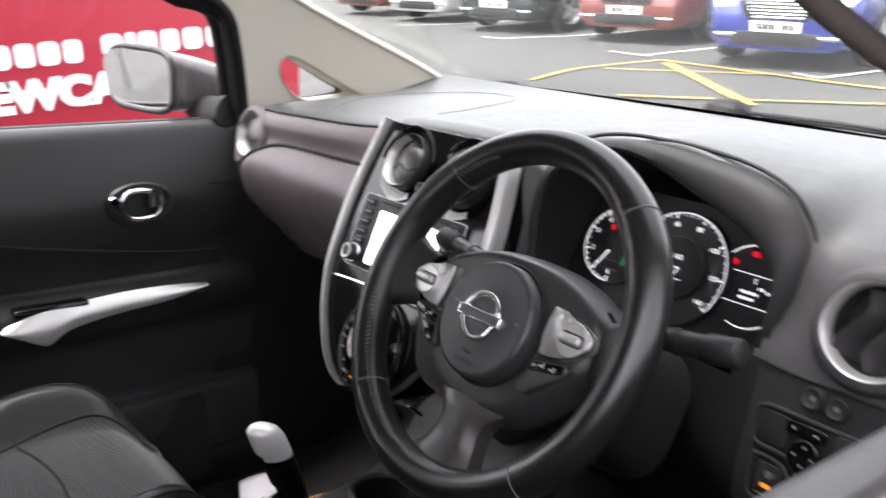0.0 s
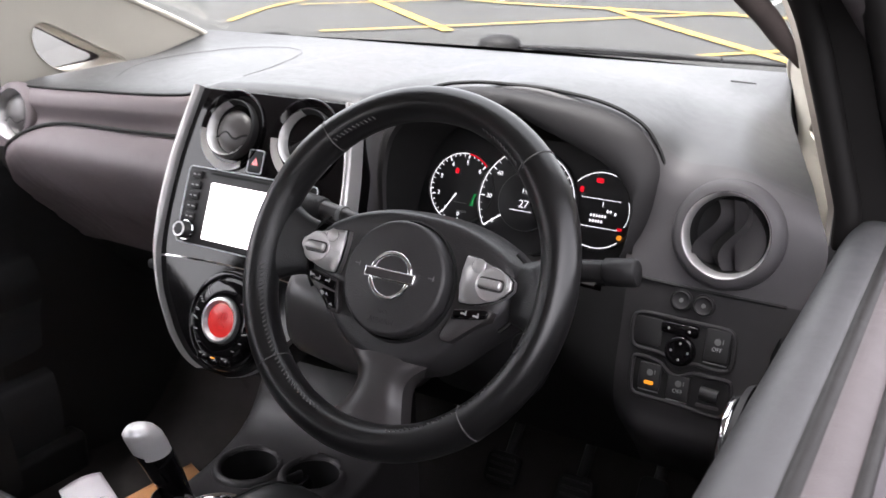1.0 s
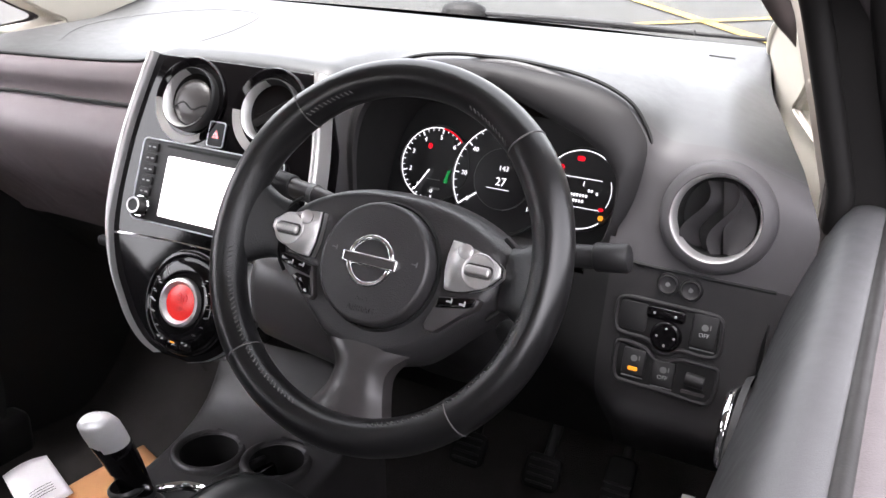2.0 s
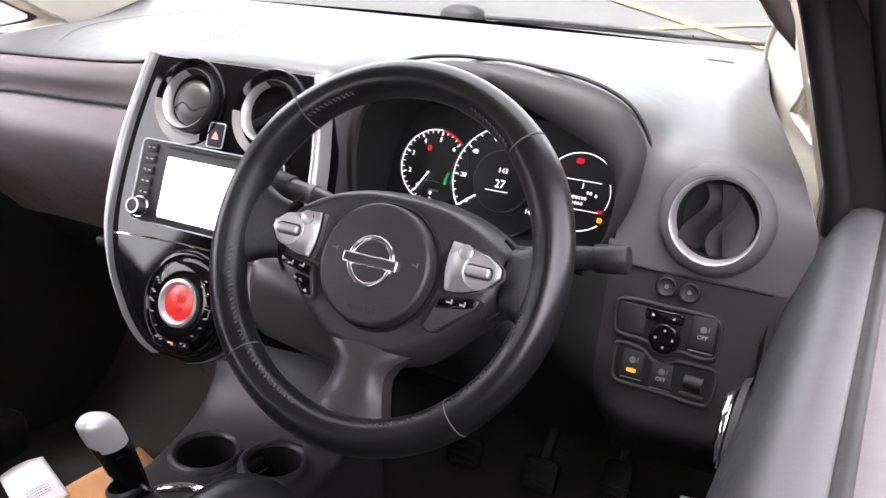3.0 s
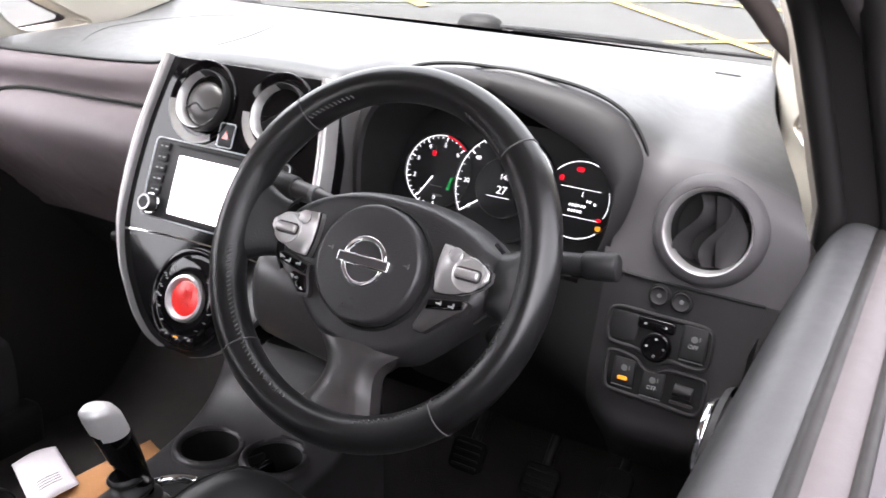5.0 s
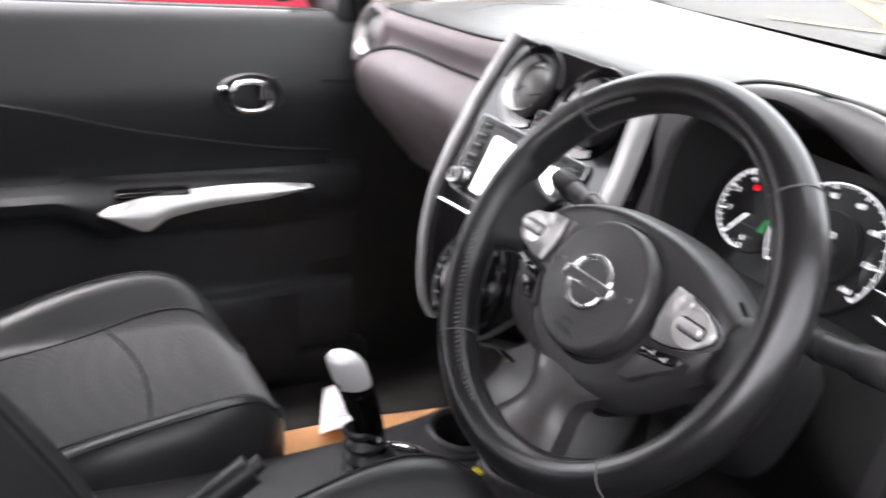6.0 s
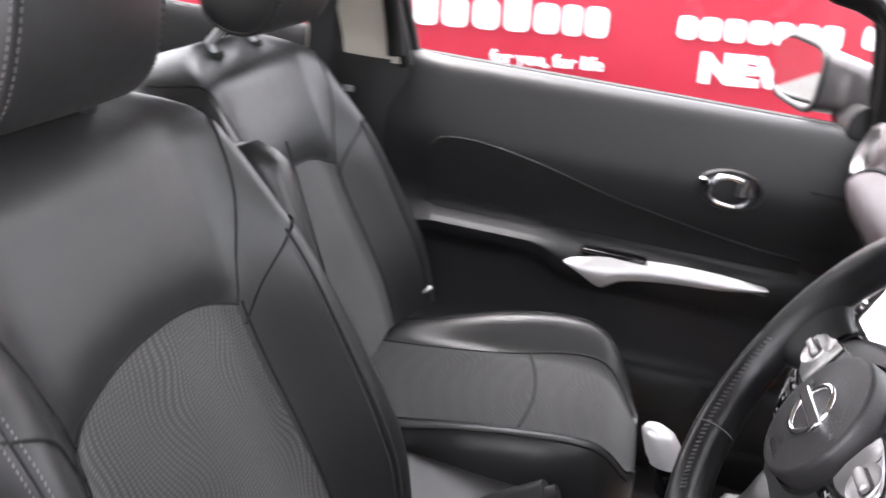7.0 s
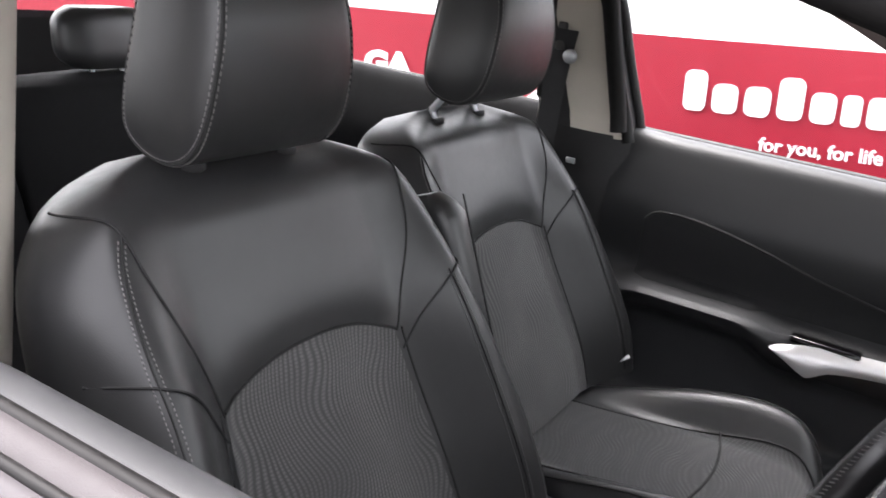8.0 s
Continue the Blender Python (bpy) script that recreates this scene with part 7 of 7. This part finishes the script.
    for s in (-1, 1):
        part("seat_rail", block(x0 + s * 0.17 - 0.018, x0 + s * 0.17 + 0.018, y0 - 0.1, y0 + 0.38, 0.285, 0.345, 0.005), M_STEEL, seat)
    part("recliner_cover", revolve([(0.06, 0), (0.055, 0.014), (0.03, 0.02), (0, 0.02)], axes((x0 + 0.205, y0 + 0.0, z0 - 0.01), (0, 1, 0), (0, 0, 1)), 28), M_LOWER, seat)
    if armrest:
        # the fold-up armrest on the inboard side, raised beside the backrest
        part("armrest", grid(lambda a, v: org + Vector((-0.288, 0, 0)) + fw * -0.008 + up * (0.10 + 0.368 * v) + fw * (0.005 - 0.01 * v) + Vector((0.030 * math.copysign(abs(math.cos(a)) ** 0.6, math.cos(a)) * (1 - 0.5 * step(0.93, 1, v)), 0, 0)) + fw * (0.052 * math.copysign(abs(math.sin(a)) ** 0.6, math.sin(a)) * (1 - 0.5 * step(0.93, 1, v))), ang, lin(0, 1, 24), close_u=True, caps=True), M_LEATHER, seat, "black armrest folded up beside the backrest")
        part("armrest_seam", tube([org + Vector((-0.288, 0, 0)) + fw * -0.008 + up * (0.10 + 0.368 * v) + fw * 0.058 for v in lin(0.02, 0.98, 20)], 0.0016, 5), M_SEAM, seat)
    return seat


front_seat(0.361, -0.415, 0.575, 0.018, "driver's seat in black leather with a striped cloth centre", True, 0.580, 0.505, 0.061, 0.020)
front_seat(-0.288, -0.537, 0.541, 0.030, "passenger seat in black leather with its headrest raised on steel posts", False, 0.572, 0.485, 0.034, 0.082)

# belt buckles, belts on the B-pillars
for x, y, z in ((-0.075, -0.50, 0.565), (0.09, -0.40, 0.585)):
    bk = thing("belt_buckle", "black seat belt buckle beside the seat with a red release", "buckle", (x, y, z), "belt buckles")
    part("buckle_body", box((0.03, 0.045, 0.07), Matrix.Translation((x, y, z)) @ pose(0, 0, 0, -25, 0, 0), 0.006), M_LOWER, bk)
    part("release", box((0.012, 0.012, 0.006), Matrix.Translation((x, y + 0.016, z + 0.034)) @ pose(0, 0, 0, -25, 0, 0), 0.002), M_REDREFLECT, bk)
for s in (1, -1):
    belt = thing("seat_belt", "black seat belt running down the pillar from its upper anchor", "seat belt", (CX + s * 0.64, -0.72, 1.1), "seat belts")
    path = smooth_path([(CX + s * 0.615, -0.735, 1.19), (CX + s * 0.64, -0.755, 1.10), (CX + s * 0.648, -0.765, 0.95), (CX + s * 0.63, -0.77, 0.75), (CX + s * 0.60, -0.76, 0.50)], 30)
    part("webbing", grid(lambda i, e: Vector(path[i]) + Vector((0, 0.024 * e, 0)), range(30), (-1, 0, 1)), M_BELT, belt, "black belt webbing")
    part("upper_anchor", box((0.010, 0.022, 0.055), Matrix.Translation((CX + s * 0.628, -0.752, 1.175)), 0.005), M_SPOKE, belt)
    part("anchor_bolt", revolve([(0.014, 0), (0.014, 0.008), (0.010, 0.012), (0, 0.012)], axes((CX + s * 0.62, -0.722, 1.140), (0, 1 if s < 0 else -1, 0), (0, 0, 1)), 20), M_STEEL, belt)
    part("lower_clip", box((0.006, 0.02, 0.012), Matrix.Translation((CX + s * 0.655, -0.70, 0.93)), 0.002), M_STEEL, belt)
tongue = thing("belt_tongue", "steel belt tongue resting low beside the passenger seat", "belt tongue", (-0.53, -0.47, 0.60))
part("tongue_plate", box((0.012, 0.045, 0.004), Matrix.Translation((-0.515, -0.475, 0.600)) @ pose(0, 0, 0, 30, 10, 35), 0.002), M_STEEL, tongue)
part("tongue_grip", box((0.03, 0.03, 0.012), Matrix.Translation((-0.525, -0.495, 0.588)) @ pose(0, 0, 0, 30, 10, 35), 0.004), M_LOWER, tongue)

# ---------------------------------------------------------------- rear bench and rear door trims
bench = thing("rear_bench", "dark cloth rear bench with two headrests", "rear seat", (CX, -1.45, 0.33))


def rear_back(x, v):
    return (CX + x, -1.46 - 0.22 * v + 0.02 * math.cos(x * 9), 0.55 + 0.44 * v - 0.03 * step(0.9, 1, v))


for x0, x1 in ((-0.62, 0.02), (0.03, 0.62)):
    part("rear_backrest", grid(lambda a, v: Vector(rear_back(x0 + (x1 - x0) * (0.5 + 0.5 * math.copysign(abs(math.cos(a)) ** 0.4, math.cos(a))), v)) + Vector((0, 0.055 * math.copysign(abs(math.sin(a)) ** 0.5, math.sin(a)) * (1 - 0.6 * step(0.92, 1, v)), 0)), ang, lin(0, 1, 16), close_u=True, caps=True), M_REARCLOTH, bench, "dark cloth backrest")
part("rear_cushion", grid(lambda a, y: (CX + 0.62 * math.copysign(abs(math.cos(a)) ** 0.3, math.cos(a)), y, 0.50 + 0.07 * math.copysign(abs(math.sin(a)) ** 0.5, math.sin(a)) * (1 - 0.4 * step(-1.02, -0.95, y))), ang, lin(-1.48, -0.95, 16), close_u=True, caps=True), M_REARCLOTH, bench, "dark cloth rear cushion")
for x in (-0.285, 0.30):
    part("rear_headrest", grid(lambda a, v: (CX + x + 0.12 * math.copysign(abs(math.cos(a)) ** 0.5, math.cos(a)) * (1 - 0.3 * abs(2 * v - 1) ** 4), -1.68 - 0.02 * v + 0.045 * math.sin(a) * (1 - 0.3 * abs(2 * v - 1) ** 4), 0.97 + 0.125 * v), ang, lin(0, 1, 12), close_u=True, caps=True), M_LEATHER, bench, "black rear headrest")
    for s in (-1, 1):
        part("headrest_post", tube([(CX + x + s * 0.04, -1.67, 0.94), (CX + x + s * 0.04, -1.68, 0.99)], 0.006, 8), M_STEEL, bench)
for s in (1, -1):
    rd = thing("rear_door", "closed rear door with dark trim and closed window", "car door", (CX + s * 0.7, -1.15, 0.35), "rear doors")
    part("trim_panel", grid(lambda k, y: (CX + s * (trim_at(k, -0.4)[0] + 0.01), y, trim_at(k, -0.4)[1]), lin(0, 20, 60), lin(-1.66, -0.80, 30)), M_REARCLOTH, rd, "dark grained rear door trim")
    part("door_top", grid(lambda y, v: (CX + s * (0.774 + 0.03 * v), y, 1.036 - 0.022 * v * v), lin(-1.66, -0.64, 20), lin(0, 1, 6)), M_PAINT, rd)
    part("slot_seal", tube([(CX + s * 0.757, y, 1.036) for y in lin(-1.66, -0.64, 14)], 0.007, 8), M_RUBBER, rd)
    hx = CX + s * 0.648
    part("handle", box((0.014, 0.09, 0.03), Matrix.Translation((hx, -0.95, 0.89)), 0.006), M_CHROME, rd)
    for o in rd.children:
        o.location.z -= 0.022
part("grab_handle", tube(smooth_path([(CX - 0.53, -1.30, 1.42), (CX - 0.515, -1.34, 1.385), (CX - 0.515, -1.44, 1.375), (CX - 0.53, -1.49, 1.40)], 20), 0.009, 10), M_BEIGE, car)
